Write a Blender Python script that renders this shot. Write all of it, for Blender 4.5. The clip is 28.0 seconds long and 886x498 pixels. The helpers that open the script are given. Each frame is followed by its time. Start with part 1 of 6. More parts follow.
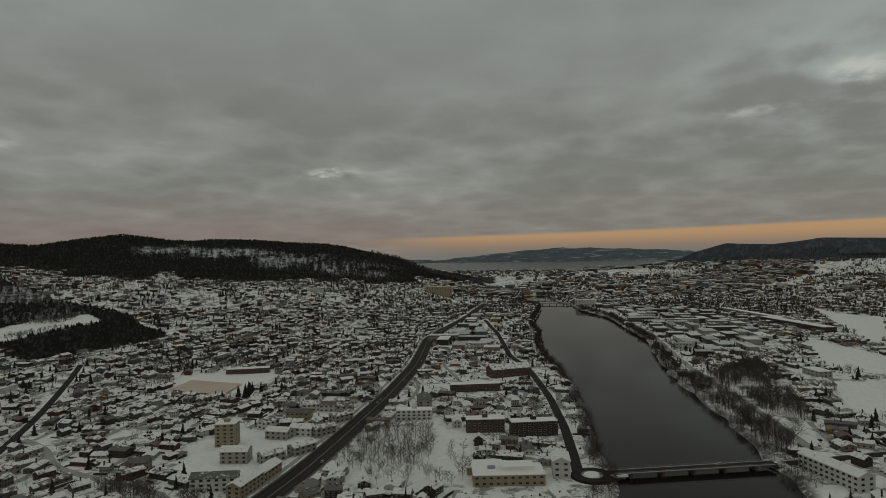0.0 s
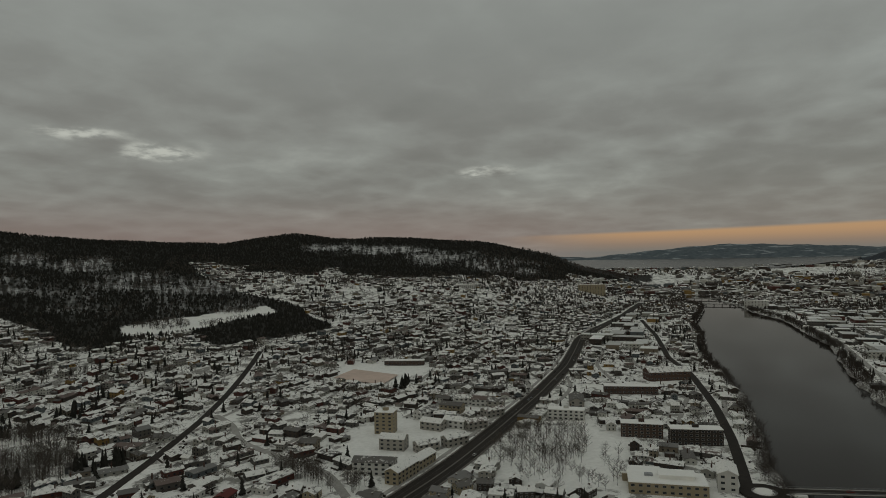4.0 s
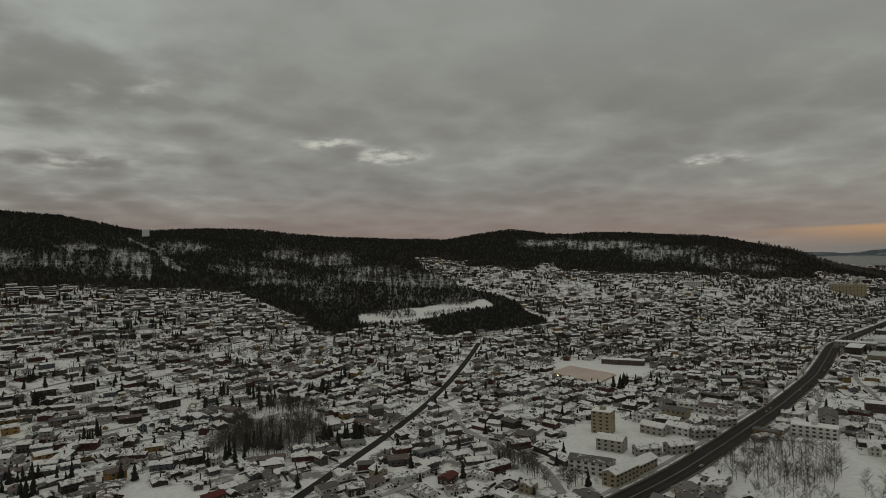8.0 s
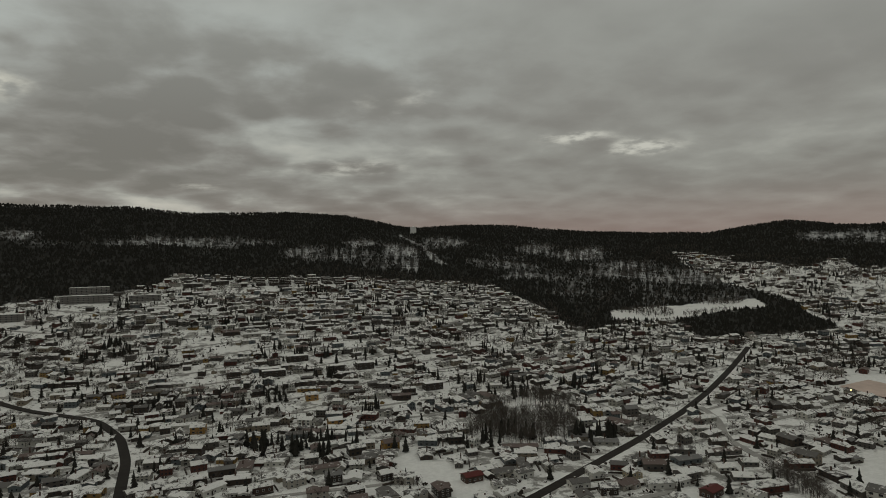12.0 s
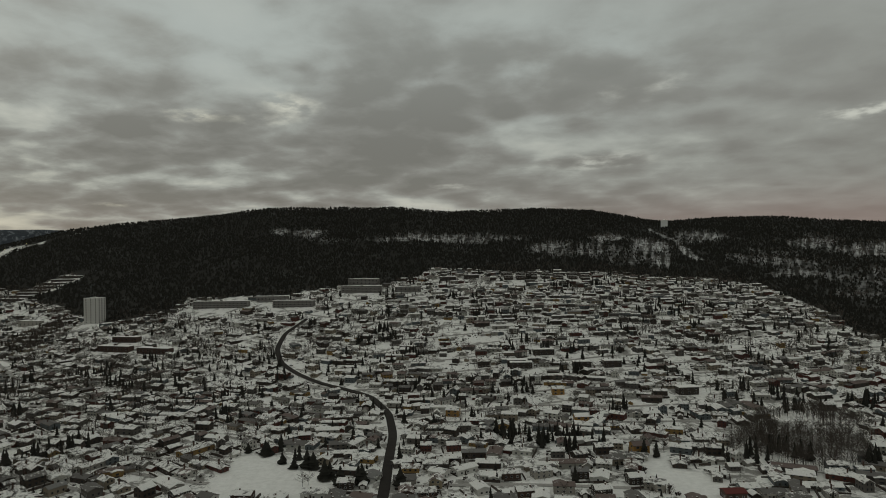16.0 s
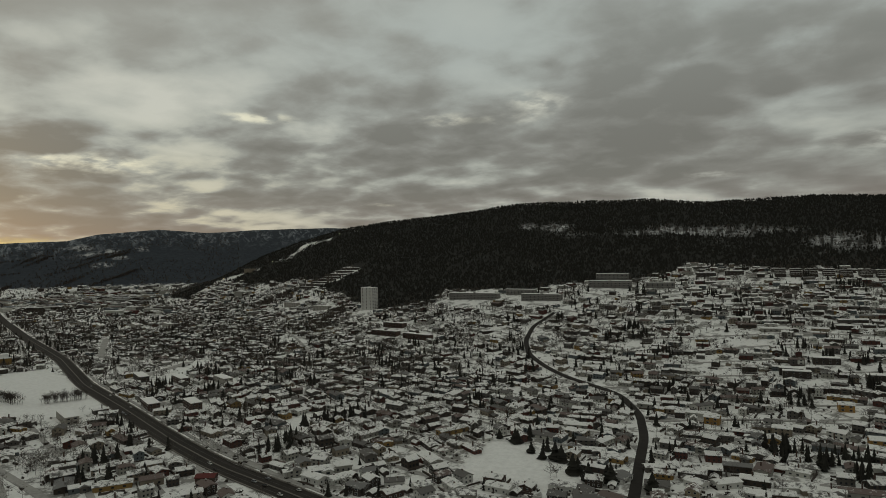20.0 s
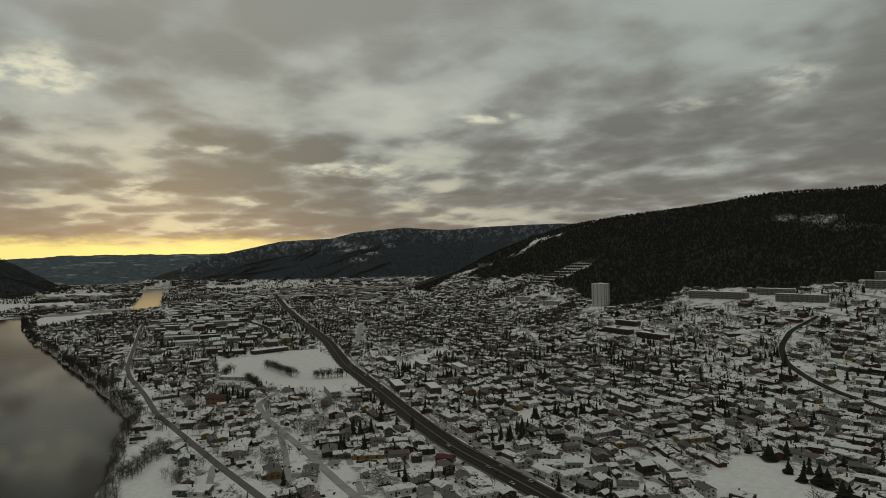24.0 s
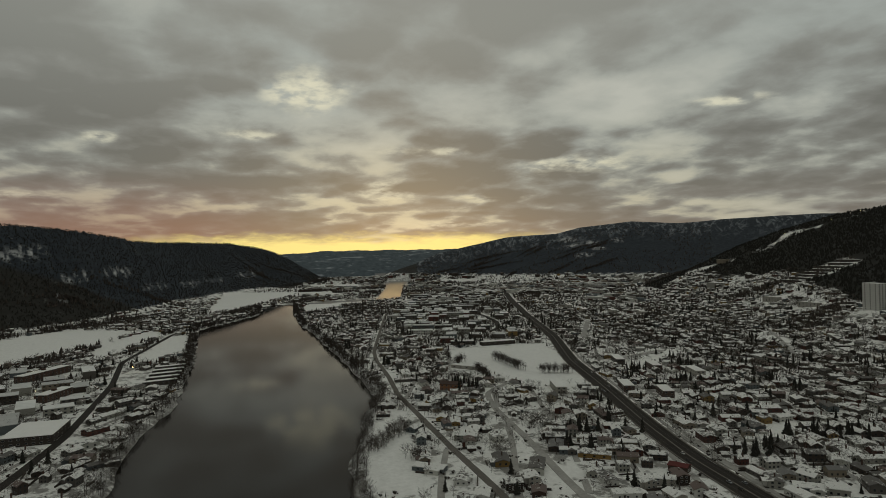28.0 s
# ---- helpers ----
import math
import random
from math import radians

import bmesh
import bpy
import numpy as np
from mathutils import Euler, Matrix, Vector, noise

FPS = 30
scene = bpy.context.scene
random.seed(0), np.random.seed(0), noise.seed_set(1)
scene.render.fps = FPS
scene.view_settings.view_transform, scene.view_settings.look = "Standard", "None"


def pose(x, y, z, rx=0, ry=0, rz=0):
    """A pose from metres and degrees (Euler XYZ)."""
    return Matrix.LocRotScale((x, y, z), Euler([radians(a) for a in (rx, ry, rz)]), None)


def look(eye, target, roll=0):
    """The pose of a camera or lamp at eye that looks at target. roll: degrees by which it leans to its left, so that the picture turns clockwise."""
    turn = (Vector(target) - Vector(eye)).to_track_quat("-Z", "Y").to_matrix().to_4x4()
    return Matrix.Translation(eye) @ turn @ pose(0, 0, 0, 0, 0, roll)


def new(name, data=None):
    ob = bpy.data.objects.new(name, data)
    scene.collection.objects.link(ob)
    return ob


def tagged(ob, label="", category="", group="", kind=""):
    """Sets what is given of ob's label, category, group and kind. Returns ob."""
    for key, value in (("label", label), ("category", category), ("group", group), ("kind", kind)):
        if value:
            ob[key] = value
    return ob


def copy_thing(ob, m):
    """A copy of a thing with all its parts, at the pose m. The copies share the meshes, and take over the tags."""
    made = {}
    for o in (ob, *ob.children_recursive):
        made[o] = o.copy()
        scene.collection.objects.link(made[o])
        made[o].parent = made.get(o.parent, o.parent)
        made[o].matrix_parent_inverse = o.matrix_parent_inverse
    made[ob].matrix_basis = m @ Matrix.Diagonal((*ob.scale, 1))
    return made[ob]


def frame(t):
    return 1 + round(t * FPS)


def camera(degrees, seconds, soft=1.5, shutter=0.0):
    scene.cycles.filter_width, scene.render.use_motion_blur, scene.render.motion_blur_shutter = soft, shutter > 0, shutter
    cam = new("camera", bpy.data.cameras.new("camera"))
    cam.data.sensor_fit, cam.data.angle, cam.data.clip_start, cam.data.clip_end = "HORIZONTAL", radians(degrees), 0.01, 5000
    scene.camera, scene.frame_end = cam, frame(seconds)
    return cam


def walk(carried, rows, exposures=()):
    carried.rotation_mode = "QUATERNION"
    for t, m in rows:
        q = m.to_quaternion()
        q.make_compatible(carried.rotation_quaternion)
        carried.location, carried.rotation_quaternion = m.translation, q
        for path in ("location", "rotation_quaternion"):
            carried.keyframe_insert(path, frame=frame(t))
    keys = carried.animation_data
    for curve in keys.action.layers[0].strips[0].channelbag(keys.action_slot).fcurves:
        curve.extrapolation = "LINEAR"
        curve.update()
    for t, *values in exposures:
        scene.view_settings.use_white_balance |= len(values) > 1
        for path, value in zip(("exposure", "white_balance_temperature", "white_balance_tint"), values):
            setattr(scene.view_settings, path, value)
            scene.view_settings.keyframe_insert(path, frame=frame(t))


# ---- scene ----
from collections import defaultdict
from itertools import product

HEIGHT = 150.0
LENS = 70.96
cam = camera(LENS, 28.0, soft=0.9)

# seconds, heading (degrees anticlockwise from east), pitch, roll
PATH = [
    (0, 16.71, 0.61, -1.19), (0.5, 18.08, 0.61, -1.19), (1, 19.48, 0.63, -1.20), (1.5, 20.81, 0.62, -1.20), (2, 22.36, 0.62, -1.20),
    (2.5, 24.17, 0.63, -1.20), (3, 26.21, 0.63, -1.20), (3.5, 28.33, 0.63, -1.20), (5.5, 37.50, 0.60, -1.21), (6, 39.88, 0.59, -1.21),
    (6.5, 42.33, 0.59, -1.21), (7, 45.01, 0.59, -1.20), (7.5, 47.50, 0.60, -1.20), (8, 50.19, 0.61, -1.19), (8.5, 53.38, 0.59, -1.19),
    (9, 56.55, 0.59, -1.20), (9.5, 59.87, 0.59, -1.22), (10, 63.21, 0.58, -1.23), (10.5, 66.02, 0.59, -1.21), (11, 68.52, 0.59, -1.20),
    (11.5, 70.83, 0.60, -1.21), (13.5, 80.84, 0.59, -1.21), (14, 84.18, 0.61, -1.19), (14.5, 86.90, 0.61, -1.20), (15, 89.85, 0.63, -1.20),
    (15.5, 92.61, 0.62, -1.20), (16, 95.37, 0.62, -1.20), (16.5, 97.99, 0.62, -1.21), (17, 100.82, 0.63, -1.20), (17.5, 103.58, 0.61, -1.20),
    (18, 106.20, 0.60, -1.21), (18.5, 108.97, 0.59, -1.22), (19, 112.04, 0.60, -1.20), (19.5, 115.08, 0.60, -1.20), (20, 117.86, 0.57, -1.20),
    (20.5, 120.75, 0.59, -1.20), (21, 123.72, 0.61, -1.20), (21.5, 126.18, 0.61, -1.20), (23.5, 136.40, 0.58, -1.21), (24, 138.82, 0.59, -1.21),
    (24.5, 141.43, 0.60, -1.20), (25, 144.05, 0.61, -1.21), (25.5, 146.51, 0.60, -1.21), (26, 149.25, 0.61, -1.21), (26.5, 151.94, 0.61, -1.21),
    (27, 154.52, 0.59, -1.21), (27.5, 156.98, 0.58, -1.22), (28, 159.38, 0.58, -1.22),
]

def heading_pose(a, e, r):
    eye = Vector((0, 0, HEIGHT))
    a, e = radians(a), radians(e)
    way = Vector((math.cos(a) * math.cos(e), math.sin(a) * math.cos(e), math.sin(e)))
    return look(eye, eye + way * 100, r)


EXPOSURES = [(0, -0.05, 6600, 6), (6, 0.03, 6700, 8), (11, 0.12, 6850, 10.5), (14, 0.13, 6750, 7), (17, 0.14, 6700, 7), (21, 0.08, 6750, 6), (24, -0.04, 6750, 5.5), (28, -0.12, 6750, 6)]
walk(cam, [(t, heading_pose(a, e, r)) for t, a, e, r in PATH], EXPOSURES)


# ---- node helpers ----
def tree_of(owner):
    owner.use_nodes = True
    nt = owner.node_tree
    nt.nodes.clear()
    return nt


def node(nt, kind, **kw):
    n = nt.nodes.new(kind)
    for k, val in kw.items():
        if k in n.inputs:
            n.inputs[k].default_value = val
    return n


def calc(nt, op, a, b=None, c=None, clamp=False):
    n = nt.nodes.new("ShaderNodeMath")
    n.operation, n.use_clamp = op, clamp
    for i, val in enumerate((a, b, c)):
        if val is None:
            continue
        if isinstance(val, (int, float)):
            n.inputs[i].default_value = val
        else:
            nt.links.new(val, n.inputs[i])
    return n.outputs[0]


def blend(nt, fac, a, b, how="MIX"):
    n = nt.nodes.new("ShaderNodeMix")
    n.data_type, n.blend_type = "RGBA", how
    for sock, val in ((n.inputs[0], fac), (n.inputs[6], a), (n.inputs[7], b)):
        if isinstance(val, (int, float)):
            sock.default_value = val
        elif isinstance(val, tuple):
            sock.default_value = (*val, 1)
        else:
            nt.links.new(val, sock)
    return n.outputs[2]


def ramp(nt, fac, stops, mode="LINEAR"):
    n = nt.nodes.new("ShaderNodeValToRGB")
    n.color_ramp.interpolation = mode
    els = n.color_ramp.elements
    while len(els) < len(stops):
        els.new(0.5)
    for el, (p, c) in zip(els, stops):
        el.position, el.color = p, (*c, 1) if isinstance(c, tuple) else (c, c, c, 1)
    nt.links.new(fac, n.inputs[0])
    return n.outputs[0]


def noise_at(nt, vector, scale, detail=4, rough=0.55, distort=0.0):
    n = node(nt, "ShaderNodeTexNoise", Scale=scale, Detail=detail, Roughness=rough, Distortion=distort)
    if vector is not None:
        nt.links.new(vector, n.inputs["Vector"])
    return n.outputs["Fac"]


# ---- sky: winter dusk under broken cloud, afterglow low in the west, a pale orange strip in the east ----
SUN_HEADING, SUN_ELEVATION = 163.6, 6.0
world = bpy.data.worlds.new("winter_dusk")
scene.world = world
nt = tree_of(world)
coord = nt.nodes.new("ShaderNodeTexCoord").outputs["Generated"]
sep = nt.nodes.new("ShaderNodeSeparateXYZ")
nt.links.new(coord, sep.inputs[0])
dx, dy, dz = sep.outputs
up = calc(nt, "MAXIMUM", dz, 0.0)
# the cloud deck is a level layer: its cells crowd together towards the horizon
deck = calc(nt, "DIVIDE", 0.95, calc(nt, "ADD", up, 0.18))
flat = nt.nodes.new("ShaderNodeCombineXYZ")
nt.links.new(calc(nt, "MULTIPLY", dx, deck), flat.inputs[0])
nt.links.new(calc(nt, "MULTIPLY", dy, deck), flat.inputs[1])
flat.inputs[2].default_value = 3.7
plane = flat.outputs[0]


def toward(deg):
    """Cosine between the level way of sight and a heading."""
    a = radians(deg)
    return calc(nt, "ADD", calc(nt, "MULTIPLY", dx, math.cos(a)), calc(nt, "MULTIPLY", dy, math.sin(a)))


def smooth(x, lo, hi):
    n = nt.nodes.new("ShaderNodeMapRange")
    n.interpolation_type = "SMOOTHSTEP"
    nt.links.new(x, n.inputs[0])
    n.inputs[1].default_value, n.inputs[2].default_value = lo, hi
    return n.outputs[0]


broad = noise_at(nt, plane, 1.15, 2, 0.5, 0.3)
body = noise_at(nt, plane, 3.2, 6, 0.55, 0.25)
curl = noise_at(nt, plane, 8.5, 5, 0.55, 0.3)
swirl = node(nt, "ShaderNodeTexNoise", Scale=3.0, Detail=2)
nt.links.new(plane, swirl.inputs["Vector"])
warp = nt.nodes.new("ShaderNodeVectorMath")
warp.operation = "MULTIPLY_ADD"
nt.links.new(swirl.outputs["Color"], warp.inputs[0])
warp.inputs[1].default_value = (0.32, 0.32, 0.32)
nt.links.new(plane, warp.inputs[2])
puffs = nt.nodes.new("ShaderNodeTexVoronoi")
puffs.feature = "SMOOTH_F1"
puffs.inputs["Scale"].default_value, puffs.inputs["Smoothness"].default_value = 4.3, 0.45
nt.links.new(warp.outputs[0], puffs.inputs["Vector"])
fine = calc(nt, "ADD", calc(nt, "MULTIPLY", body, 0.70), calc(nt, "MULTIPLY", curl, 0.30))
lump = calc(nt, "MULTIPLY_ADD", broad, 0.50, calc(nt, "MULTIPLY", fine, 0.50))
lump = calc(nt, "MULTIPLY_ADD", calc(nt, "SUBTRACT", puffs.outputs["Distance"], 0.40), 0.22, lump)
west = smooth(toward(160), 0.45, 1.0)
# the cloud deck is smooth in the east and broken in the west
relief = calc(nt, "MULTIPLY_ADD", smooth(toward(162), -0.25, 0.92), 1.05, 0.42)
cover = calc(nt, "MULTIPLY_ADD", calc(nt, "SUBTRACT", lump, 0.53), relief, calc(nt, "MULTIPLY_ADD", west, 0.027, 0.482))
cloud = ramp(nt, cover, [(0.36, (0.165, 0.163, 0.152)), (0.45, (0.205, 0.203, 0.192)), (0.52, (0.262, 0.268, 0.254)),
                         (0.58, (0.345, 0.358, 0.337)), (0.66, (0.45, 0.46, 0.425)), (0.80, (0.58, 0.58, 0.53))])
# the higher sky is a little clearer and bluer
cloud = blend(nt, calc(nt, "MULTIPLY", smooth(dz, 0.14, 0.38), 0.5), cloud, blend(nt, west, (0.312, 0.335, 0.324), (0.42, 0.428, 0.398)))
# breaks in the cloud: heading, elevation, half width, half height (degrees)
RIFTS = [(26.8, 7.6, 2.8, 0.55), (-11.5, 11.4, 4.2, 0.7), (-17.6, 13.0, 2.6, 1.4), (60.6, 10.3, 3.1, 0.6), (55.6, 9.1, 3.6, 0.7), (81.4, 8.1, 4.7, 0.7), (78.0, 14.1, 5.4, 1.6),
         (95.2, 6.3, 4.2, 0.4), (83.0, 4.1, 3.6, 0.3), (115.5, 12.2, 6.2, 0.7), (134.1, 12.3, 3.1, 0.5), (108.6, 13.6, 3.1, 1.0), (148.0, 7.8, 6.0, 1.3), (123.4, 4.7, 2.3, 0.3), (171.7, 15.1, 4.4, 1.9), (164.5, 6.0, 4.0, 1.0),
         (175.9, 10.9, 2.6, 0.5), (188.1, 10.1, 1.6, 0.5), (159.6, 9.5, 4.7, 0.6), (153.9, 5.2, 3.6, 0.7), (194.1, 5.3, 3.1, 0.4), (158.9, 2.8, 4.7, 0.35)]


def along_way(vector):
    n = nt.nodes.new("ShaderNodeVectorMath")
    n.operation = "DOT_PRODUCT"
    nt.links.new(coord, n.inputs[0])
    n.inputs[1].default_value = vector
    return n.outputs["Value"]


def veil(a, e, wa, we):
    """A soft oval of thinner cloud."""
    a, e = radians(a), radians(e)
    u_ = along_way((-math.sin(a) / radians(wa), math.cos(a) / radians(wa), 0))
    v_ = calc(nt, "MULTIPLY_ADD", dz, 1 / radians(we), -math.sin(e) / radians(we))
    far_ = calc(nt, "MULTIPLY_ADD", u_, u_, calc(nt, "MULTIPLY", v_, v_))
    front = calc(nt, "GREATER_THAN", along_way((math.cos(a), math.sin(a), 0)), 0.0)
    return calc(nt, "MULTIPLY", calc(nt, "POWER", 2.718, calc(nt, "MULTIPLY", far_, -1.0)), front)


thin = None
for a, e, wa, we in ((118, 19, 19, 6), (150, 9, 9, 3.5), (86, 17, 14, 5), (171, 16, 12, 6), (-16, 13, 8, 5)):
    spot = veil(a, e, wa, we)
    thin = spot if thin is None else calc(nt, "ADD", thin, spot)
cloud = blend(nt, calc(nt, "MULTIPLY", calc(nt, "MULTIPLY", thin, smooth(lump, 0.42, 0.64)), 0.8, clamp=True), cloud, (0.39, 0.43, 0.425))
rift = None
for a, e, wa, we in RIFTS:
    spot = veil(a, e, wa, we)
    rift = spot if rift is None else calc(nt, "ADD", rift, spot)
tatter = calc(nt, "MULTIPLY_ADD", calc(nt, "SUBTRACT", lump, 0.515), 5.5, calc(nt, "MULTIPLY", rift, 1.0))
open_sky = calc(nt, "MULTIPLY", smooth(tatter, 0.22, 1.45), calc(nt, "MULTIPLY", smooth(rift, 0.0, 0.6), smooth(noise_at(nt, plane, 14.0, 4, 0.5), 0.34, 0.64)))
cloud = blend(nt, calc(nt, "MULTIPLY", open_sky, 0.9), cloud, blend(nt, west, (0.52, 0.53, 0.49), (0.80, 0.77, 0.61)))
# dusk tints low down
low = calc(nt, "SUBTRACT", 1.0, smooth(dz, 0.0, 0.14))
cloud = blend(nt, calc(nt, "MULTIPLY", low, 0.36), cloud, (0.22, 0.168, 0.158))
blush = calc(nt, "MULTIPLY", calc(nt, "SUBTRACT", 1.0, smooth(dz, 0.02, 0.11)), smooth(toward(50), 0.72, 0.98))
cloud = blend(nt, calc(nt, "MULTIPLY", blush, 0.42), cloud, (0.225, 0.148, 0.138))
wisps = calc(nt, "MULTIPLY", smooth(lump, 0.52, 0.63), calc(nt, "SUBTRACT", 1.0, smooth(dz, 0.05, 0.24)))
cloud = blend(nt, calc(nt, "MULTIPLY", calc(nt, "MULTIPLY", wisps, smooth(toward(166), 0.7, 1.0)), 0.7), cloud, (0.66, 0.60, 0.43))
red = calc(nt, "MULTIPLY", smooth(toward(192), 0.93, 1.0), calc(nt, "SUBTRACT", 1.0, smooth(dz, 0.035, 0.15)))
cloud = blend(nt, calc(nt, "MULTIPLY", red, 0.6), cloud, (0.31, 0.14, 0.10))
edge = calc(nt, "ADD", dz, calc(nt, "MULTIPLY", calc(nt, "SUBTRACT", fine, 0.5), 0.05))
strip_w = calc(nt, "MULTIPLY", calc(nt, "SUBTRACT", 1.0, smooth(edge, 0.018, 0.042)), smooth(toward(168), 0.93, 0.985))
cloud = blend(nt, strip_w, cloud, (0.98, 0.83, 0.31))
edge_e = calc(nt, "ADD", dz, calc(nt, "MULTIPLY", toward(75), 0.014))
strip_e = calc(nt, "MULTIPLY", calc(nt, "SUBTRACT", 1.0, smooth(edge_e, 0.034, 0.040)), smooth(toward(-14), 0.76, 0.90))
cloud = blend(nt, strip_e, cloud, ramp(nt, dz, [(0.0, (0.18, 0.175, 0.165)), (0.012, (0.27, 0.20, 0.155)), (0.026, (0.44, 0.27, 0.155)), (0.05, (0.50, 0.31, 0.17))]))
# an overcast sky is brightest overhead
zenith = calc(nt, "MULTIPLY_ADD", smooth(dz, 0.40, 0.95), 0.26, 1.0)
dome = nt.nodes.new("ShaderNodeCombineXYZ")
for n in range(3):
    nt.links.new(zenith, dome.inputs[n])
cloud = blend(nt, 1.0, cloud, dome.outputs[0], "MULTIPLY")
air = nt.nodes.new("ShaderNodeTexSky")
air.sky_type, air.sun_disc = "NISHITA", False
air.sun_elevation, air.sun_rotation = radians(SUN_ELEVATION), radians(90 - SUN_HEADING)
back_sky = node(nt, "ShaderNodeBackground", Strength=0.05)
nt.links.new(air.outputs[0], back_sky.inputs[0])
back_cloud = node(nt, "ShaderNodeBackground", Strength=1.0)
nt.links.new(cloud, back_cloud.inputs[0])
both = node(nt, "ShaderNodeMixShader", Fac=0.92)
nt.links.new(back_sky.outputs[0], both.inputs[1])
nt.links.new(back_cloud.outputs[0], both.inputs[2])
nt.links.new(both.outputs[0], nt.nodes.new("ShaderNodeOutputWorld").inputs[0])

sun_data = bpy.data.lights.new("sun", "SUN")
sun_data.energy, sun_data.angle, sun_data.color = 0.02, radians(6), (1.0, 0.62, 0.22)
sun = new("sun", sun_data)
a, e = radians(SUN_HEADING), radians(SUN_ELEVATION)
sun.matrix_world = look((0, 0, 900), Vector((0, 0, 900)) - Vector((math.cos(a) * math.cos(e), math.sin(a) * math.cos(e), math.sin(e))))


# ---- materials ----
def surface(name, colour, rough=0.8, grain=1.0, amount=0.25, bump=0.0, spread=0.0, metallic=0.0, island=False, stops=None, spec=0.3):
    """A matt procedural surface: its colour varied at two scales, and from piece to piece by spread or by stops."""
    m = bpy.data.materials.new(name)
    nt = tree_of(m)
    b = node(nt, "ShaderNodeBsdfPrincipled", Roughness=rough, Metallic=metallic)
    b.inputs["Specular IOR Level"].default_value = spec
    geo = nt.nodes.new("ShaderNodeNewGeometry")
    place = geo.outputs["Position"]
    n1, n2 = noise_at(nt, place, grain, 5), noise_at(nt, place, grain * 0.13, 3)
    mixed = calc(nt, "ADD", calc(nt, "MULTIPLY", n1, 0.5), calc(nt, "MULTIPLY", n2, 0.5))
    pick = geo.outputs["Random Per Island"] if island else nt.nodes.new("ShaderNodeObjectInfo").outputs["Random"]
    base = ramp(nt, pick, stops, "CONSTANT") if stops else colour
    factor = calc(nt, "MULTIPLY_ADD", calc(nt, "SUBTRACT", mixed, 0.5), amount * 4, 1.0)
    if spread:
        factor = calc(nt, "MULTIPLY", factor, calc(nt, "MULTIPLY_ADD", pick, spread * 2, 1.0 - spread))
    rgb = nt.nodes.new("ShaderNodeCombineXYZ")
    for i in range(3):
        nt.links.new(factor, rgb.inputs[i])
    col = blend(nt, 1.0, base, rgb.outputs[0], "MULTIPLY")
    nt.links.new(col, b.inputs["Base Color"])
    if bump:
        bp = node(nt, "ShaderNodeBump", Strength=bump, Distance=0.3)
        nt.links.new(n1, bp.inputs["Height"])
        nt.links.new(bp.outputs[0], b.inputs["Normal"])
    nt.links.new(b.outputs[0], nt.nodes.new("ShaderNodeOutputMaterial").inputs[0])
    return m


def snowy_roof(name, island=False, bare=0.0):
    """Roof snow, blown and melted off in patches over dark tiles; how far differs from roof to roof."""
    m = bpy.data.materials.new(name)
    nt = tree_of(m)
    b = node(nt, "ShaderNodeBsdfPrincipled", Roughness=0.85)
    b.inputs["Specular IOR Level"].default_value = 0.2
    geo = nt.nodes.new("ShaderNodeNewGeometry")
    place = geo.outputs["Position"]
    pick = geo.outputs["Random Per Island"] if island else nt.nodes.new("ShaderNodeObjectInfo").outputs["Random"]
    n1, n2 = noise_at(nt, place, 0.32, 4, 0.6), noise_at(nt, place, 2.2, 4, 0.6)
    patch = calc(nt, "ADD", calc(nt, "MULTIPLY", n1, 0.7), calc(nt, "MULTIPLY", n2, 0.3))
    hold = ramp(nt, calc(nt, "FRACT", calc(nt, "MULTIPLY", pick, 17.3)), [(0.0, 0.32 - bare), (0.20, 0.36 - bare), (0.30, 0.48 - bare), (1.0, 0.60 - bare)])
    melt = calc(nt, "MULTIPLY", calc(nt, "SUBTRACT", patch, hold), 14.0, clamp=True)
    snow = ramp(nt, n2, [(0.3, (0.70, 0.69, 0.66)), (0.65, (0.90, 0.89, 0.855))])
    tile = ramp(nt, calc(nt, "FRACT", calc(nt, "MULTIPLY", pick, 5.7)), [(0.0, (0.07, 0.062, 0.056)), (0.55, (0.085, 0.046, 0.036)), (0.75, (0.13, 0.125, 0.12))], "CONSTANT")
    nt.links.new(blend(nt, calc(nt, "MULTIPLY", melt, 0.9), snow, tile), b.inputs["Base Color"])
    nt.links.new(b.outputs[0], nt.nodes.new("ShaderNodeOutputMaterial").inputs[0])
    return m


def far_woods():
    """Woods of the far ranges, distance haze painted in as blue-grey, with level snowy fields and clearings."""
    m = bpy.data.materials.new("hazed_far_woods")
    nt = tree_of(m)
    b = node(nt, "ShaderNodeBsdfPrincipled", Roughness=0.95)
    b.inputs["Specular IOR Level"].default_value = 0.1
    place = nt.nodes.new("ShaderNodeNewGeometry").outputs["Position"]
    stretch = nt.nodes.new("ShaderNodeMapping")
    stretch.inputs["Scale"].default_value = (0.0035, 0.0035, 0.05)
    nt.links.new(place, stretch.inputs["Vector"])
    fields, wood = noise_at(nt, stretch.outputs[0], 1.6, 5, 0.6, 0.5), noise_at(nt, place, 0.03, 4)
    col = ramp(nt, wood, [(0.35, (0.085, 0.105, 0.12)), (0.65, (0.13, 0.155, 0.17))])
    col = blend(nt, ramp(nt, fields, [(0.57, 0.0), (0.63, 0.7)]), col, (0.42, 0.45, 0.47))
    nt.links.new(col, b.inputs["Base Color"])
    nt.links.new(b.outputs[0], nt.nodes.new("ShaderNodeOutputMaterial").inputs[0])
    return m


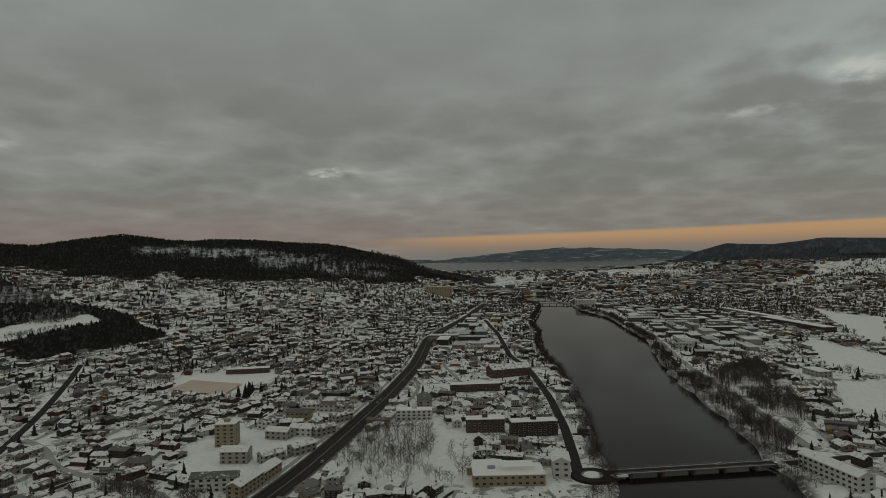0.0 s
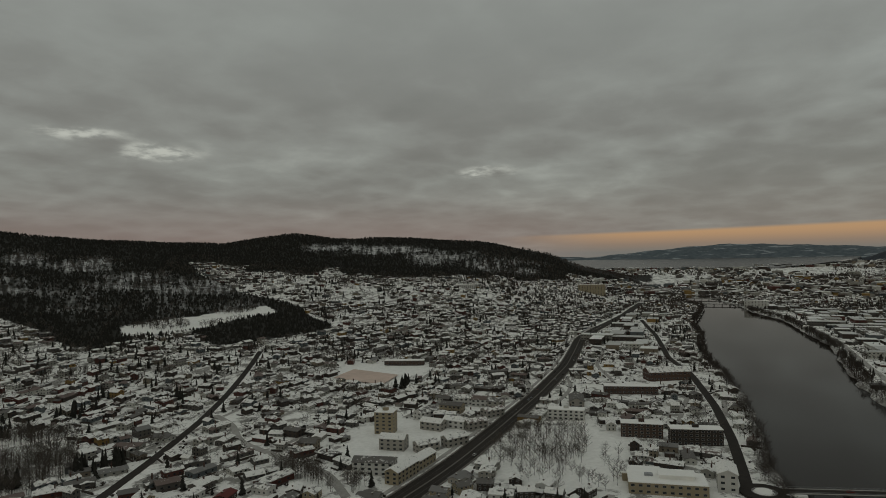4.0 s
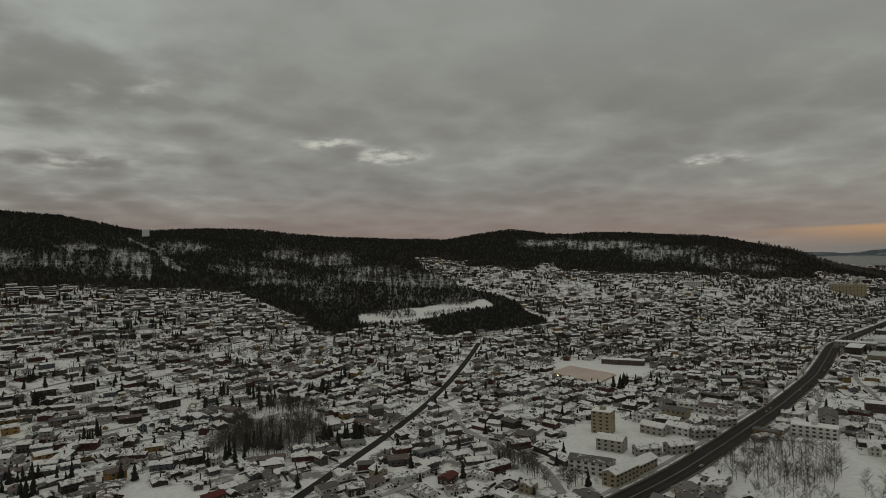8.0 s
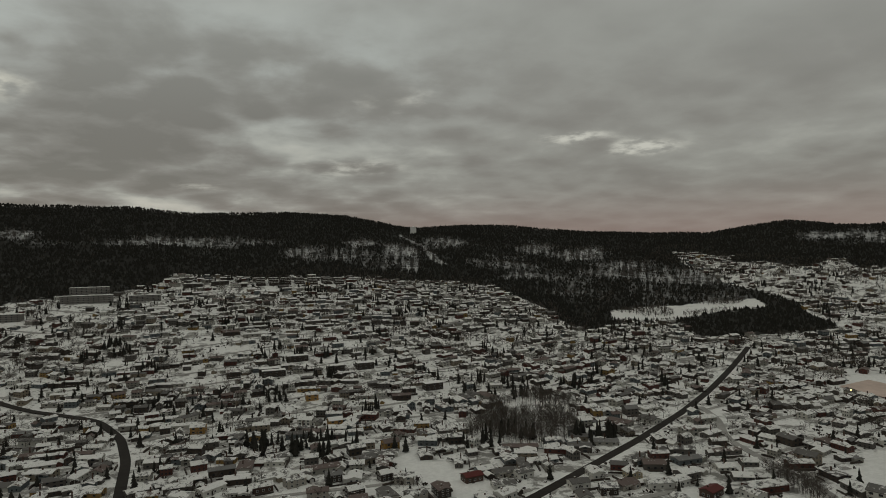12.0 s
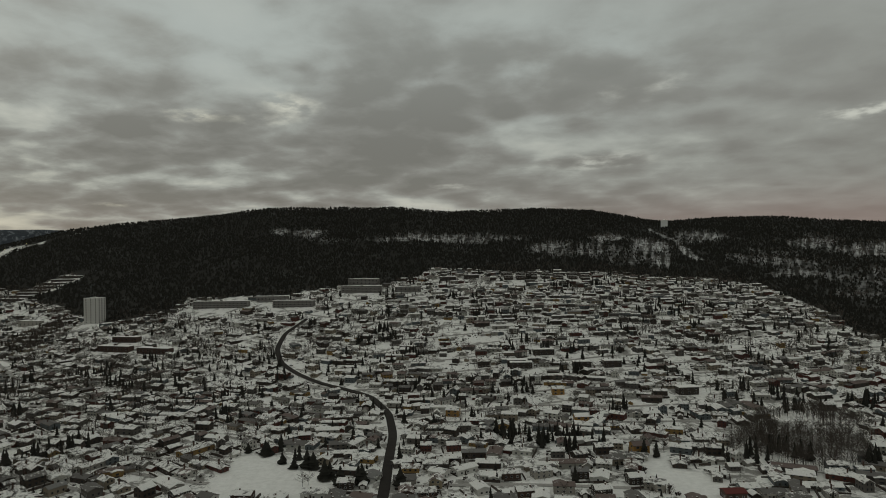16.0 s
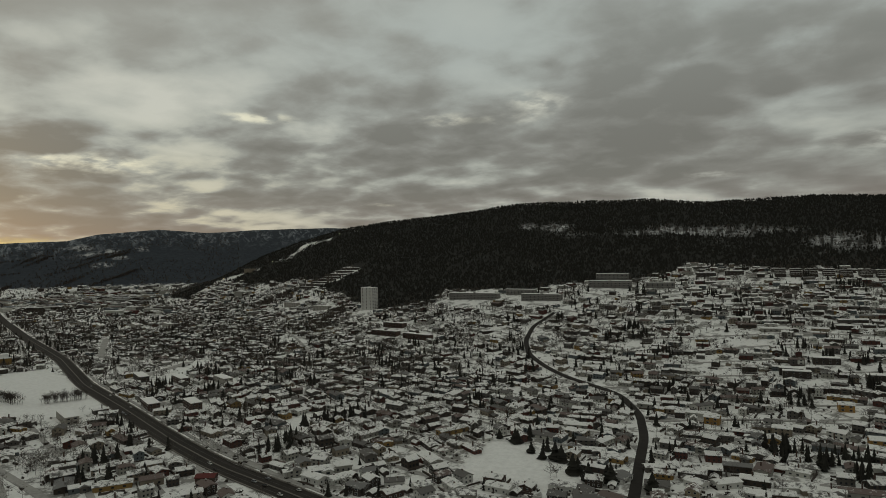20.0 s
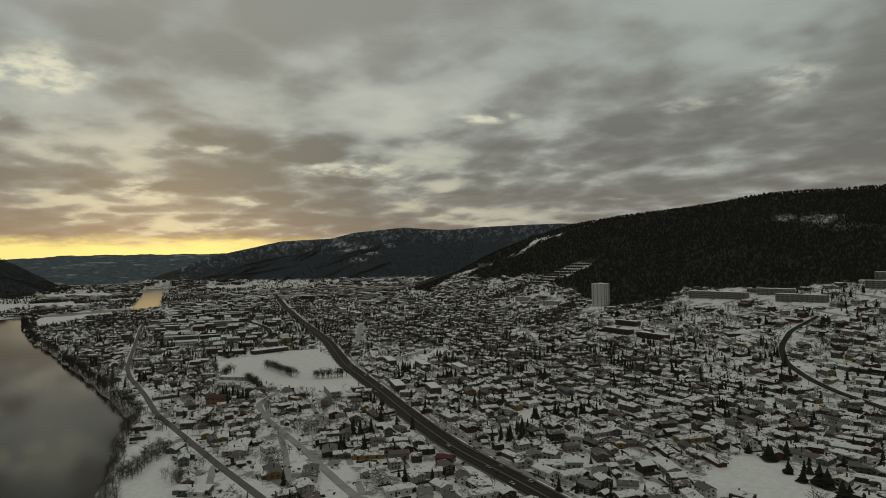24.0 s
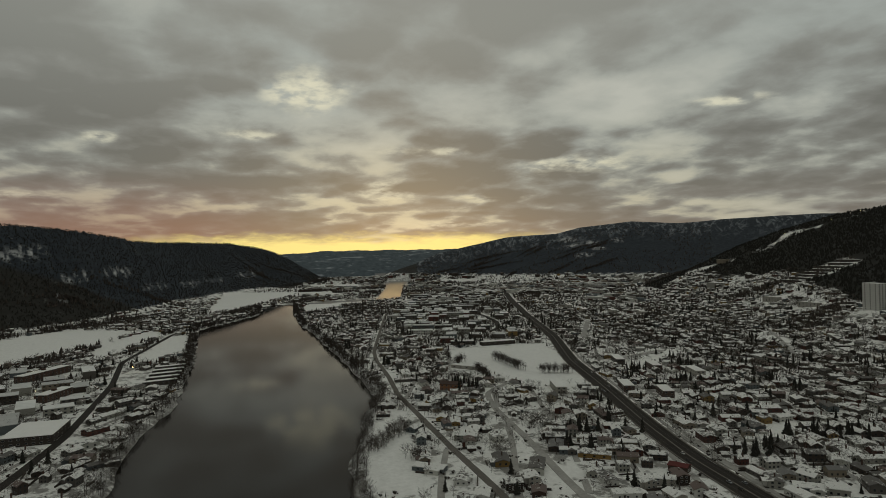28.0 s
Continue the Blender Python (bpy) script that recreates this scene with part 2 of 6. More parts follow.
WALLS = [(0.0, (0.50, 0.49, 0.45)), (0.12, (0.28, 0.27, 0.24)), (0.30, (0.10, 0.09, 0.08)), (0.51, (0.24, 0.15, 0.05)), (0.54, (0.085, 0.032, 0.024)),
         (0.63, (0.05, 0.038, 0.03)), (0.84, (0.22, 0.185, 0.14)), (0.91, (0.11, 0.125, 0.13))]
mat_wall_far = surface("painted_cladding_far", (0.5, 0.5, 0.5), 0.75, 2.0, 0.10, island=True, stops=WALLS)
mat_roof = snowy_roof("snowy_roof")
mat_roof_far = snowy_roof("snowy_roof_far", True)
mat_roof_bare = snowy_roof("half_bare_roof", False, 0.24)
mat_hall_roof = surface("hall_roof_snow", (0.66, 0.66, 0.64), 0.85, 0.15, 0.22, island=True, spread=0.3)
mat_snow = surface("snow", (0.88, 0.87, 0.835), 0.85, 0.5, 0.06, bump=0.2)
mat_glass = surface("dark_window", (0.03, 0.034, 0.038), 0.15, 1.0, 0.1, spec=0.5)
mat_brick = surface("brown_brick", (0.085, 0.052, 0.04), 0.85, 2.0, 0.2, spread=0.2)
mat_yellow = surface("cream_render", (0.31, 0.26, 0.175), 0.85, 1.0, 0.15)
mat_ochre = surface("ochre_cladding", (0.30, 0.17, 0.05), 0.8, 1.0, 0.15)
mat_pale = surface("pale_render", (0.33, 0.31, 0.275), 0.85, 1.0, 0.12)
mat_slab = surface("grey_panel_render", (0.19, 0.18, 0.165), 0.85, 1.0, 0.15)
mat_white = surface("white_render", (0.55, 0.54, 0.51), 0.8, 1.0, 0.08)
mat_dark = surface("dark_cladding", (0.045, 0.036, 0.03), 0.8, 1.0, 0.2)
mat_redbrown = surface("red_brown_cladding", (0.075, 0.048, 0.038), 0.8, 1.0, 0.2)
mat_slate = surface("blue_grey_cladding", (0.16, 0.18, 0.19), 0.8, 1.0, 0.12)
mat_rust = surface("orange_brown_cladding", (0.22, 0.095, 0.045), 0.8, 1.0, 0.15)
mat_concrete = surface("concrete", (0.27, 0.26, 0.25), 0.85, 1.0, 0.15, bump=0.1)
mat_stained = surface("stained_concrete", (0.11, 0.105, 0.10), 0.85, 1.0, 0.25, bump=0.1)
mat_asphalt = surface("wet_asphalt", (0.034, 0.029, 0.025), 0.85, 0.25, 0.4, spec=0.15)
mat_grit = surface("gritted_snow", (0.36, 0.345, 0.32), 0.85, 0.5, 0.35)
mat_median = surface("grimy_slush", (0.15, 0.135, 0.118), 0.9, 0.5, 0.3)
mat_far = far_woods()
mat_line = surface("road_paint", (0.075, 0.068, 0.062), 0.7, 1.0, 0.2)
mat_bark = surface("bark", (0.060, 0.048, 0.040), 0.9, 3.0, 0.2, island=True, spread=0.3)
mat_twig = surface("twigs", (0.105, 0.088, 0.075), 0.95, 2.0, 0.2, island=True, spread=0.35)
mat_twig_dark = surface("dark_twigs", (0.090, 0.076, 0.064), 0.95, 2.0, 0.2, island=True, spread=0.35)
mat_needles = surface("spruce_needles", (0.032, 0.031, 0.026), 0.95, 0.8, 0.10, island=True, spread=0.10, spec=0.1)
mat_gravel = surface("reddish_gravel", (0.60, 0.47, 0.40), 0.9, 0.12, 0.2)
mat_metal = surface("painted_steel", (0.30, 0.31, 0.32), 0.4, 2.0, 0.08, metallic=0.4)
mat_panel = surface("white_panel", (0.80, 0.80, 0.78), 0.6, 1.0, 0.04)
mat_red = surface("red_cladding", (0.12, 0.024, 0.02), 0.7, 1.0, 0.1)


def ground_material():
    """Trodden garden snow, clean field snow, forest floor and gravel pitch, told apart by the land's own attributes."""
    m = bpy.data.materials.new("winter_ground")
    nt = tree_of(m)
    b = node(nt, "ShaderNodeBsdfPrincipled", Roughness=0.9)
    b.inputs["Specular IOR Level"].default_value = 0.2
    place = nt.nodes.new("ShaderNodeNewGeometry").outputs["Position"]

    def attribute(name):
        n = nt.nodes.new("ShaderNodeAttribute")
        n.attribute_name = name
        return n.outputs["Fac"]

    small, mid, big = noise_at(nt, place, 0.28, 6, 0.62), noise_at(nt, place, 0.05, 5, 0.6, 0.4), noise_at(nt, place, 0.008, 4)
    snow = ramp(nt, small, [(0.3, (0.78, 0.77, 0.735)), (0.65, (0.92, 0.91, 0.875))])
    soil = ramp(nt, small, [(0.35, (0.055, 0.048, 0.038)), (0.7, (0.19, 0.175, 0.15))])
    bare = calc(nt, "ADD", calc(nt, "MULTIPLY", small, 0.35), calc(nt, "MULTIPLY", mid, 0.65))
    n = nt.nodes.new("ShaderNodeMapRange")
    nt.links.new(bare, n.inputs[0])
    n.inputs[1].default_value, n.inputs[2].default_value = 0.500, 0.566
    town = blend(nt, calc(nt, "MULTIPLY", n.outputs[0], 0.8), snow, soil)
    litter = ramp(nt, mid, [(0.42, (0.024, 0.023, 0.019)), (0.62, (0.029, 0.027, 0.023)), (0.78, (0.042, 0.040, 0.036))])
    parts_ = nt.nodes.new("ShaderNodeSeparateXYZ")
    nt.links.new(place, parts_.inputs[0])
    gully = nt.nodes.new("ShaderNodeCombineXYZ")
    nt.links.new(calc(nt, "MULTIPLY", calc(nt, "ARCTAN2", parts_.outputs[1], parts_.outputs[0]), 150.0), gully.inputs[0])
    nt.links.new(calc(nt, "MULTIPLY", parts_.outputs[2], 0.035), gully.inputs[1])
    run = noise_at(nt, gully.outputs[0], 1.0, 4, 0.6, 0.3)
    steep = noise_at(nt, gully.outputs[0], 0.7, 6, 0.72, 0.9)
    # floor of the remote hills, the blue of distance haze mixed into its colour
    hazed_fell = ramp(nt, mid, [(0.40, (0.021, 0.027, 0.035)), (0.62, (0.034, 0.042, 0.052))])
    hazed_fell = blend(nt, calc(nt, "MULTIPLY", attribute("cliff"), ramp(nt, steep, [(0.50, 0.0), (0.66, 1.0)])), hazed_fell, (0.30, 0.32, 0.34))
    crag = calc(nt, "ADD", calc(nt, "MULTIPLY", big, 0.45), calc(nt, "MULTIPLY", mid, 0.55))
    litter = blend(nt, ramp(nt, crag, [(0.56, 0.0), (0.66, 0.12)]), litter, (0.26, 0.27, 0.29))
    col = blend(nt, attribute("field"), town, snow)
    litter = blend(nt, attribute("hazed_fell"), litter, hazed_fell)
    ragged = calc(nt, "MULTIPLY_ADD", calc(nt, "SUBTRACT", mid, 0.5), 1.6, attribute("forest"))
    col = blend(nt, calc(nt, "MULTIPLY_ADD", calc(nt, "SUBTRACT", ragged, 0.5), 3.0, 0.5, True), col, litter)
    shown = calc(nt, "MULTIPLY_ADD", run, 0.62, calc(nt, "MULTIPLY", mid, 0.38))
    col = blend(nt, calc(nt, "MULTIPLY", attribute("scar"), ramp(nt, shown, [(0.45, 0.0), (0.58, 1.0)])), col, (0.56, 0.56, 0.55))
    bank = attribute("bank")
    col = blend(nt, calc(nt, "MULTIPLY", bank, ramp(nt, small, [(0.48, 1.0), (0.66, 0.0)])), col, (0.05, 0.042, 0.035))
    nt.links.new(col, b.inputs["Base Color"])
    bp = node(nt, "ShaderNodeBump", Strength=0.5, Distance=1.0)
    nt.links.new(small, bp.inputs["Height"])
    nt.links.new(bp.outputs[0], b.inputs["Normal"])
    nt.links.new(b.outputs[0], nt.nodes.new("ShaderNodeOutputMaterial").inputs[0])
    return m


def water_material(name="still_river_water", rough=0.04, wave=0.06, spec=0.13):
    m = bpy.data.materials.new(name)
    nt = tree_of(m)
    b = node(nt, "ShaderNodeBsdfPrincipled", Roughness=rough)
    b.inputs["Base Color"].default_value = (0.017, 0.014, 0.011, 1)
    b.inputs["IOR"].default_value = 1.333
    b.inputs["Specular IOR Level"].default_value = spec
    place = nt.nodes.new("ShaderNodeNewGeometry").outputs["Position"]
    bp = node(nt, "ShaderNodeBump", Strength=wave, Distance=0.5)
    nt.links.new(noise_at(nt, place, 0.12, 4, 0.6, 0.3), bp.inputs["Height"])
    nt.links.new(bp.outputs[0], b.inputs["Normal"])
    nt.links.new(b.outputs[0], nt.nodes.new("ShaderNodeOutputMaterial").inputs[0])
    return m


mat_ground, mat_water = ground_material(), water_material()
mat_fjord = water_material("dull_fjord_water", 0.25, 0.25, 0.5)
mat_ruffled = water_material("wind_ruffled_water", 0.28, 0.35, 0.5)

# ---- the land ----
# north hill: heading, crest elevation seen from the eye (degrees)
NORTH_CREST = [(12, -3), (14, -2.2), (18, -1.2), (20.8, 0), (23.6, 0.6), (27.4, 1.3), (33, 1.7), (40, 1.8), (44, 2.3), (47, 2.0), (50, 1.5), (54, 1.55), (58, 1.75),
               (63, 2.1), (67, 2.6), (71, 2.85), (75.7, 2.75), (79, 3.3), (82, 3.85), (87, 4.15), (91, 4.1), (96, 4.3), (100, 4.55), (108, 4.55), (113, 4.35),
               (117.6, 3.7), (123.7, 3.1), (127, 2.5), (131, 1.5), (134, 0.2), (138, -1.7), (142, -3.2)]
NORTH_FAR = [(12, 2600), (27, 2500), (44, 2400), (60, 2300), (90, 2100), (110, 2100), (125, 2300), (142, 2400)]
NORTH_FOOT = [(12, 2300), (20, 1500), (30, 900), (45, 720), (60, 640), (80, 540), (100, 600), (115, 780), (125, 950), (138, 1700), (142, 2300)]
WEST_CREST = [(118, 2.2), (128, 2.75), (134, 2.65), (138.7, 2.4), (142.5, 2.7), (147, 2.3), (149, 1.8), (153.4, 1.6), (157, 0.85), (159.6, 0.3), (162, -0.7), (166, -2)]
SW_CREST = [(168, -3), (172, -0.8), (174, 0.4), (175.7, 1.0), (178.5, 1.5), (181, 1.55), (186, 1.8), (190, 2.7), (196, 3.3), (205, 3.6), (240, 3.4), (268, 2.0)]
SW_FAR = [(168, 4500), (176, 4200), (181, 3400), (186, 2700), (190, 2400), (205, 1950), (268, 1900)]
SW_FOOT = [(168, 3700), (175, 3300), (181, 2300), (186, 1850), (190, 1640), (197, 1480), (210, 900), (268, 700)]
SE_CREST = [(-92, 2.0), (-60, 1.4), (-40, 1.2), (-18.8, 0.7), (-14.6, 0.9), (-11.3, 0.4), (-7.8, 0.6), (-5.4, -0.1), (-3.7, -0.8), (1, -2.2)]
SE_FOOT = [(-92, 700), (-60, 900), (-30, 1400), (-15, 2000), (-5, 2900), (1, 3300)]
FAR_EAST = [(-8, -1), (-5, 0.0), (-1.6, 0.2), (3.8, 0.45), (6, 0.5), (8.7, 0.35), (13.2, -0.05), (17.5, -0.45), (21, -0.2), (30, -0.7)]
FAR_WEST = [(150, 0.4), (158, 0.55), (165.7, 0.6), (170, 0.6), (174, 0.35), (180, 0.3)]
# forest begins where the north hill steepens: heading, elevation of its lower edge
EDGE = [(12, -2.6), (18, -2.3), (20.8, -2.7), (24, -2.2), (30, -1.9), (40, -1.5), (47, -0.8), (54, -0.2), (57, -2.5), (60.5, -7.0), (63.5, -5.1), (66, -4.0), (70, -2.7), (77, -2.2), (82, -1.5),
        (90, -1.5), (96, -1.4), (98.7, -2.3), (101, -2.8), (110, -3.0), (117.7, -3.3), (119, -4.3), (124.4, -4.9), (127, -3.6), (131, -1.9), (138, -2.2), (142, -4)]
KNOLL_LOW = [(40.5, -6.0), (42, -6.4), (46.5, -7.2), (51, -7.1), (52.4, -5.9), (56.5, -5.7), (58.5, -6.6), (60.5, -7.1), (63, -5.2)]
KNOLL_TOP = [(40.5, -6.0), (43, -5.2), (46, -3.6), (50, -2.0), (54, -0.1), (63, 0.0)]
NORTH_BANK = [(-2077, 251), (-1714, 207), (-1364, 185), (-1253, 189), (-1084, 181), (-872, 174), (-710, 165), (-638, 157), (-586, 137), (-551, 122), (-490, 105), (-401, 79), (0, 45), (300, 26), (380, 14), (404, 7), (438, 7),
              (450, 17), (510, 25), (585, 36), (701, 58), (813, 86), (862, 103), (1030, 139), (1174, 160), (1324, 198), (1664, 228), (1850, 250)]
SOUTH_BANK = [(-2077, 205), (-2063, 162), (-1733, 126), (-1575, 51), (-1430, -21), (-980, -21), (-694, -33), (-563, -59), (-456, -61), (0, -105), (424, -96), (478, -87),
              (588, -77), (625, -69), (674, -60), (759, -44), (897, -33), (1106, -20), (1292, 17), (1496, 58), (1645, 124), (1759, 150), (1850, 175)]
UPPER_REACH = [(-2060, 245), (-2100, 420), (-2150, 600), (-3200, 930), (-3600, 1065)]
OUTLET = [(1830, 220), (2000, 280), (2230, 320)]
PITCH = [(589, 508), (646, 521), (638, 444), (581, 428)]
FIELDS = [[(-193, 378), (-200, 456), (-180, 463), (-146, 440), (-114, 414), (-104, 390), (-138, 372)],
          [(-915, 352), (-905, 512), (-753, 460), (-586, 393), (-640, 325), (-800, 312)],
          [(564, 495), (659, 553), (705, 520), (707, 432), (586, 404)],
          [(365, 188), (507, 206), (520, 130), (388, 103)],
          [(-1417, -390), (-1491, -360), (-1570, -290), (-1520, -205), (-1467, -132), (-1249, -192), (-1073, -290)],
          [(-1272, -184), (-1459, -124), (-1384, -86), (-1120, -147), (-1054, -184)], [(-1060, -108), (-1349, -76), (-1332, -40), (-1098, -36), (-990, -84)],
          [(-2950, 60), (-1800, -10), (-2000, 90), (-2750, 400)],
          [(-1690, 236), (-1909, 264), (-2035, 300), (-2060, 480), (-1960, 450), (-1813, 330)],
          [(-508, 118), (-582, 164), (-560, 172), (-487, 150), (-446, 146), (-367, 123), (-388, 90)],
          [(-681, 518), (-756, 656), (-719, 642), (-660, 521)], [(-369, 196), (-383, 239), (-352, 232), (-352, 195)], [(-389, 422), (-403, 473), (-367, 448), (-356, 405)],
          [(118, 352), (96, 420), (86, 470), (96, 472), (135, 420), (150, 362)],
          [(360, 300), (420, 345), (470, 330), (480, 262), (440, 250), (335, 262)],
          [(1082, -250), (1140, -285), (966, -330), (835, -285), (868, -236)], [(766, -200), (810, -275), (617, -215), (642, -188)],
          [(1776, -425), (1593, -443), (1512, -510), (1040, -352), (1234, -366)], [(740, -141), (765, -164), (705, -167), (703, -142)], [(-799, 857), (-771, 896), (-712, 842), (-757, 822)]]
# open farmland down the valley: heading from, to, distance from, to
for a0, a1, d0, d1 in ((163, 167.5, 2650, 2850), (153, 160, 2750, 2860), (166.5, 172, 3050, 3400), (147, 152, 2800, 2870), (160, 163, 2300, 2430), (171, 176, 3500, 3800), (156, 160, 3300, 3450), (169, 173, 2500, 2800)):
    FIELDS.append([(d * math.cos(radians(a)), d * math.sin(radians(a))) for a, d in ((a0, d0), (a1 - 0.6, d0 + 60), (a1, d1), (a0 + 0.8, d1 - 40))])

# ski run through the forest
PISTE = [(-1740, 1570), (-1620, 1562), (-1551, 1573), (-1447, 1620), (-1452, 1690), (-1467, 1724), (-1379, 1760), (-1338, 1813), (-1290, 1880)]
TERRACE_LOT = [(-1165, 1300), (-1075, 1275), (-985, 1395), (-1065, 1440)]
# cleared strip below the lookout
LIFT_LINE = [(447, 1920), (463, 1827), (482, 1763), (452, 1571), (453, 1495)]
# snowy breaks in the woods: heading, elevation, half widths
BREAKS = [(98, 1.65, 6, 0.35), (92, 1.4, 3, 0.4), (85, 0.45, 2.5, 0.7), (82, 0.3, 2.5, 0.7), (77, 0.5, 1.8, 0.9), (76, -0.9, 1.2, 0.8), (107.5, 2.2, 1.5, 0.3), (110, 2.4, 0.8, 0.25), (73, 1.1, 2, 0.5),
          (66, -2.1, 2.5, 0.25), (64.6, 0.4, 2, 0.5), (60.7, -0.2, 3, 0.6), (56.8, -1.7, 4, 0.8), (51.2, -2.4, 4, 0.7), (39.5, 0.95, 3.5, 0.36), (35.5, 0.6, 4, 0.45), (30.8, -0.15, 3.6, 0.55), (26, -0.8, 3, 0.55),
          (23, -1.6, 2, 0.4), (80.8, 1.2, 1.5, 0.4)]


# felled and farmed clearings on the far hills: heading, elevation, half widths
CLEARINGS = [(148.1, 1.19, 0.8, 0.16), (147.5, 0.6, 0.7, 0.10), (146.2, 0.83, 0.8, 0.13), (145.3, 0.38, 0.6, 0.09), (143.7, 1.13, 0.45, 0.14), (146.6, -0.22, 0.7, 0.09), (190.1, -1.12, 1.2, 0.16), (193.5, 0.8, 1.5, 0.3),
             (187.0, -0.85, 0.9, 0.2), (181.4, -1.95, 1.0, 0.10), (191.1, -2.76, 0.8, 0.10), (179.6, -1.72, 0.9, 0.10), (178.2, 0.99, 0.25, 0.1), (176.8, -1.3, 0.9, 0.1), (184.0, -2.1, 1.0, 0.09)]
# slopes of mostly leafless trees with snow between them
SPARSE = [(49, -3.4, 3.5, 1.0), (54, -3.6, 4, 1.3), (60, -3.4, 4, 1.5), (64.5, -1.6, 3.5, 1.6), (68, -0.6, 3.5, 1.1), (78, -0.4, 4, 0.7), (24, -1.2, 4, 0.7)]


def stops_at(table, at):
    xs, ys = zip(*table)
    return np.interp(at, xs, ys)


def inside(polygon, x, y):
    hit = np.zeros(np.shape(x), bool)
    for (x0, y0), (x1, y1) in zip(polygon, polygon[1:] + polygon[:1]):
        if y0 != y1:
            hit ^= ((y0 > y) != (y1 > y)) & (x < (x1 - x0) * (y - y0) / (y1 - y0) + x0)
    return hit


def from_line(line, x, y):
    """Distance to a polyline."""
    best = np.full(np.shape(x), 1e9)
    for (x0, y0), (x1, y1) in zip(line, line[1:]):
        ux, uy = x1 - x0, y1 - y0
        k = np.clip(((x - x0) * ux + (y - y0) * uy) / (ux * ux + uy * uy), 0, 1)
        best = np.minimum(best, np.hypot(x - x0 - k * ux, y - y0 - k * uy))
    return best


def ripple(x, y, size, seed=0.0):
    """Cheap smooth unevenness between -1 and 1."""
    a, b = x / size + seed, y / size - seed * 1.7
    return (np.sin(a + 1.7 * np.sin(b * 0.7)) + np.sin(b * 1.3 + 1.3 * np.sin(a * 0.9 + 2)) + np.sin((a + b) * 0.61 + seed)) / 3


def polar(x, y):
    az = np.degrees(np.arctan2(y, x))
    return np.where(az < -92, az + 360, az), np.hypot(x, y)


def hill(az, d, crest, far, foot, power, drop=0.35):
    lo, hi = crest[0][0], crest[-1][0]
    top = HEIGHT - 5.0 + far * np.tan(np.radians(stops_at(crest, az)))
    s = np.clip((d - foot) / (far - foot), 0, 1)
    z = np.maximum(top, 0) * s ** power
    behind = np.clip((d - far) / 900, 0, 1)
    z = z * (1 - drop * behind)
    return np.where((az >= lo) & (az <= hi), z, 0.0)


def water_gap(x, y):
    """How far a place lies outside the river and its reaches; negative in the water."""
    north, south = stops_at(NORTH_BANK, x), stops_at(SOUTH_BANK, x)
    main = np.maximum(y - north, south - y) * 0.96
    main = np.where((x > -2077) & (x < 1850), main, 1e9)
    upper = from_line(UPPER_REACH, x, y) - np.where(x < -3000, 60, 38)
    outlet = from_line(OUTLET, x, y) - 42
    return np.minimum(np.minimum(main, upper), outlet) + 4 * ripple(x, y, 9.0)


def fjord_near(az):
    """How far off the fjord's near shore lies."""
    return np.interp(az, [-3.4, -1.0, 2.5], [4350, 3700, 3260])


def land(x, y):
    """Height of the ground."""
    x, y = np.asarray(x, float), np.asarray(y, float)
    az, d = polar(x, y)
    z = hill(az, d, NORTH_CREST, stops_at(NORTH_FAR, az), stops_at(NORTH_FOOT, az), 1.4)
    z = np.maximum(z, hill(az, d, WEST_CREST, np.full_like(d, 4300.0), np.interp(az, [146, 158], [2900.0, 3300.0]), 1.2, 0.1))
    z = np.maximum(z, hill(az, d, SW_CREST, stops_at(SW_FAR, az), stops_at(SW_FOOT, az), 1.3))
    z = np.maximum(z, hill(az, d, SE_CREST, np.full_like(d, 3700.0), stops_at(SE_FOOT, az), 1.15, 0.1))
    bowl = np.clip((d - 2300) / 900, 0, 1) ** 1.3 * 58
    z = np.maximum(z, np.where((az > -30) & (az < 34), bowl, np.clip((d - 3000) / 1500, 0, 1) * 20))
    basin = (az > -3.5) & (az < 22) & (d > fjord_near(az) + 20) & (d < 4540)
    z = np.where(basin, np.minimum(z, 52 + (d - 3280) * 0.028), z)
    rough = np.clip(z / 120, 0, 1)
    z = z + rough * (7 * ripple(x, y, 95.0) + 4 * ripple(x, y, 41.0, 3.0)) * np.clip(1.3 - d / 4200, 0.15, 1)
    z = z + 2.0 + 0.7 * ripple(x, y, 60.0, 1.0)
    gap = water_gap(x, y)
    under = np.clip((gap + 2) / 9, 0, 1)
    return np.where(gap < 7, -2.5 + (np.minimum(z, 6) + 2.5) * under, z)


def glade(x, y):
    """The snowy meadow on the knoll."""
    az, d = polar(x, y)
    el = np.degrees(np.arctan2(land(x, y) - HEIGHT, d)) + 0.12 * ripple(x, y, 28.0, 1.0)
    k = np.clip((az - 45.4) / 12.6, 0, 1)
    low = np.interp(k, [0, 0.2, 0.5, 0.75, 1], [-4.6, -5.0, -5.75, -6.1, -5.9])
    top = np.interp(k, [0, 0.1, 0.4, 0.8, 1], [-4.5, -4.15, -4.4, -5.0, -5.3])
    return (az > 45.4) & (az < 58.0) & (d > 850) & (d < 2000) & (el > low) & (el < top + 0.12 * ripple(x, y, 17.0, 4.0))


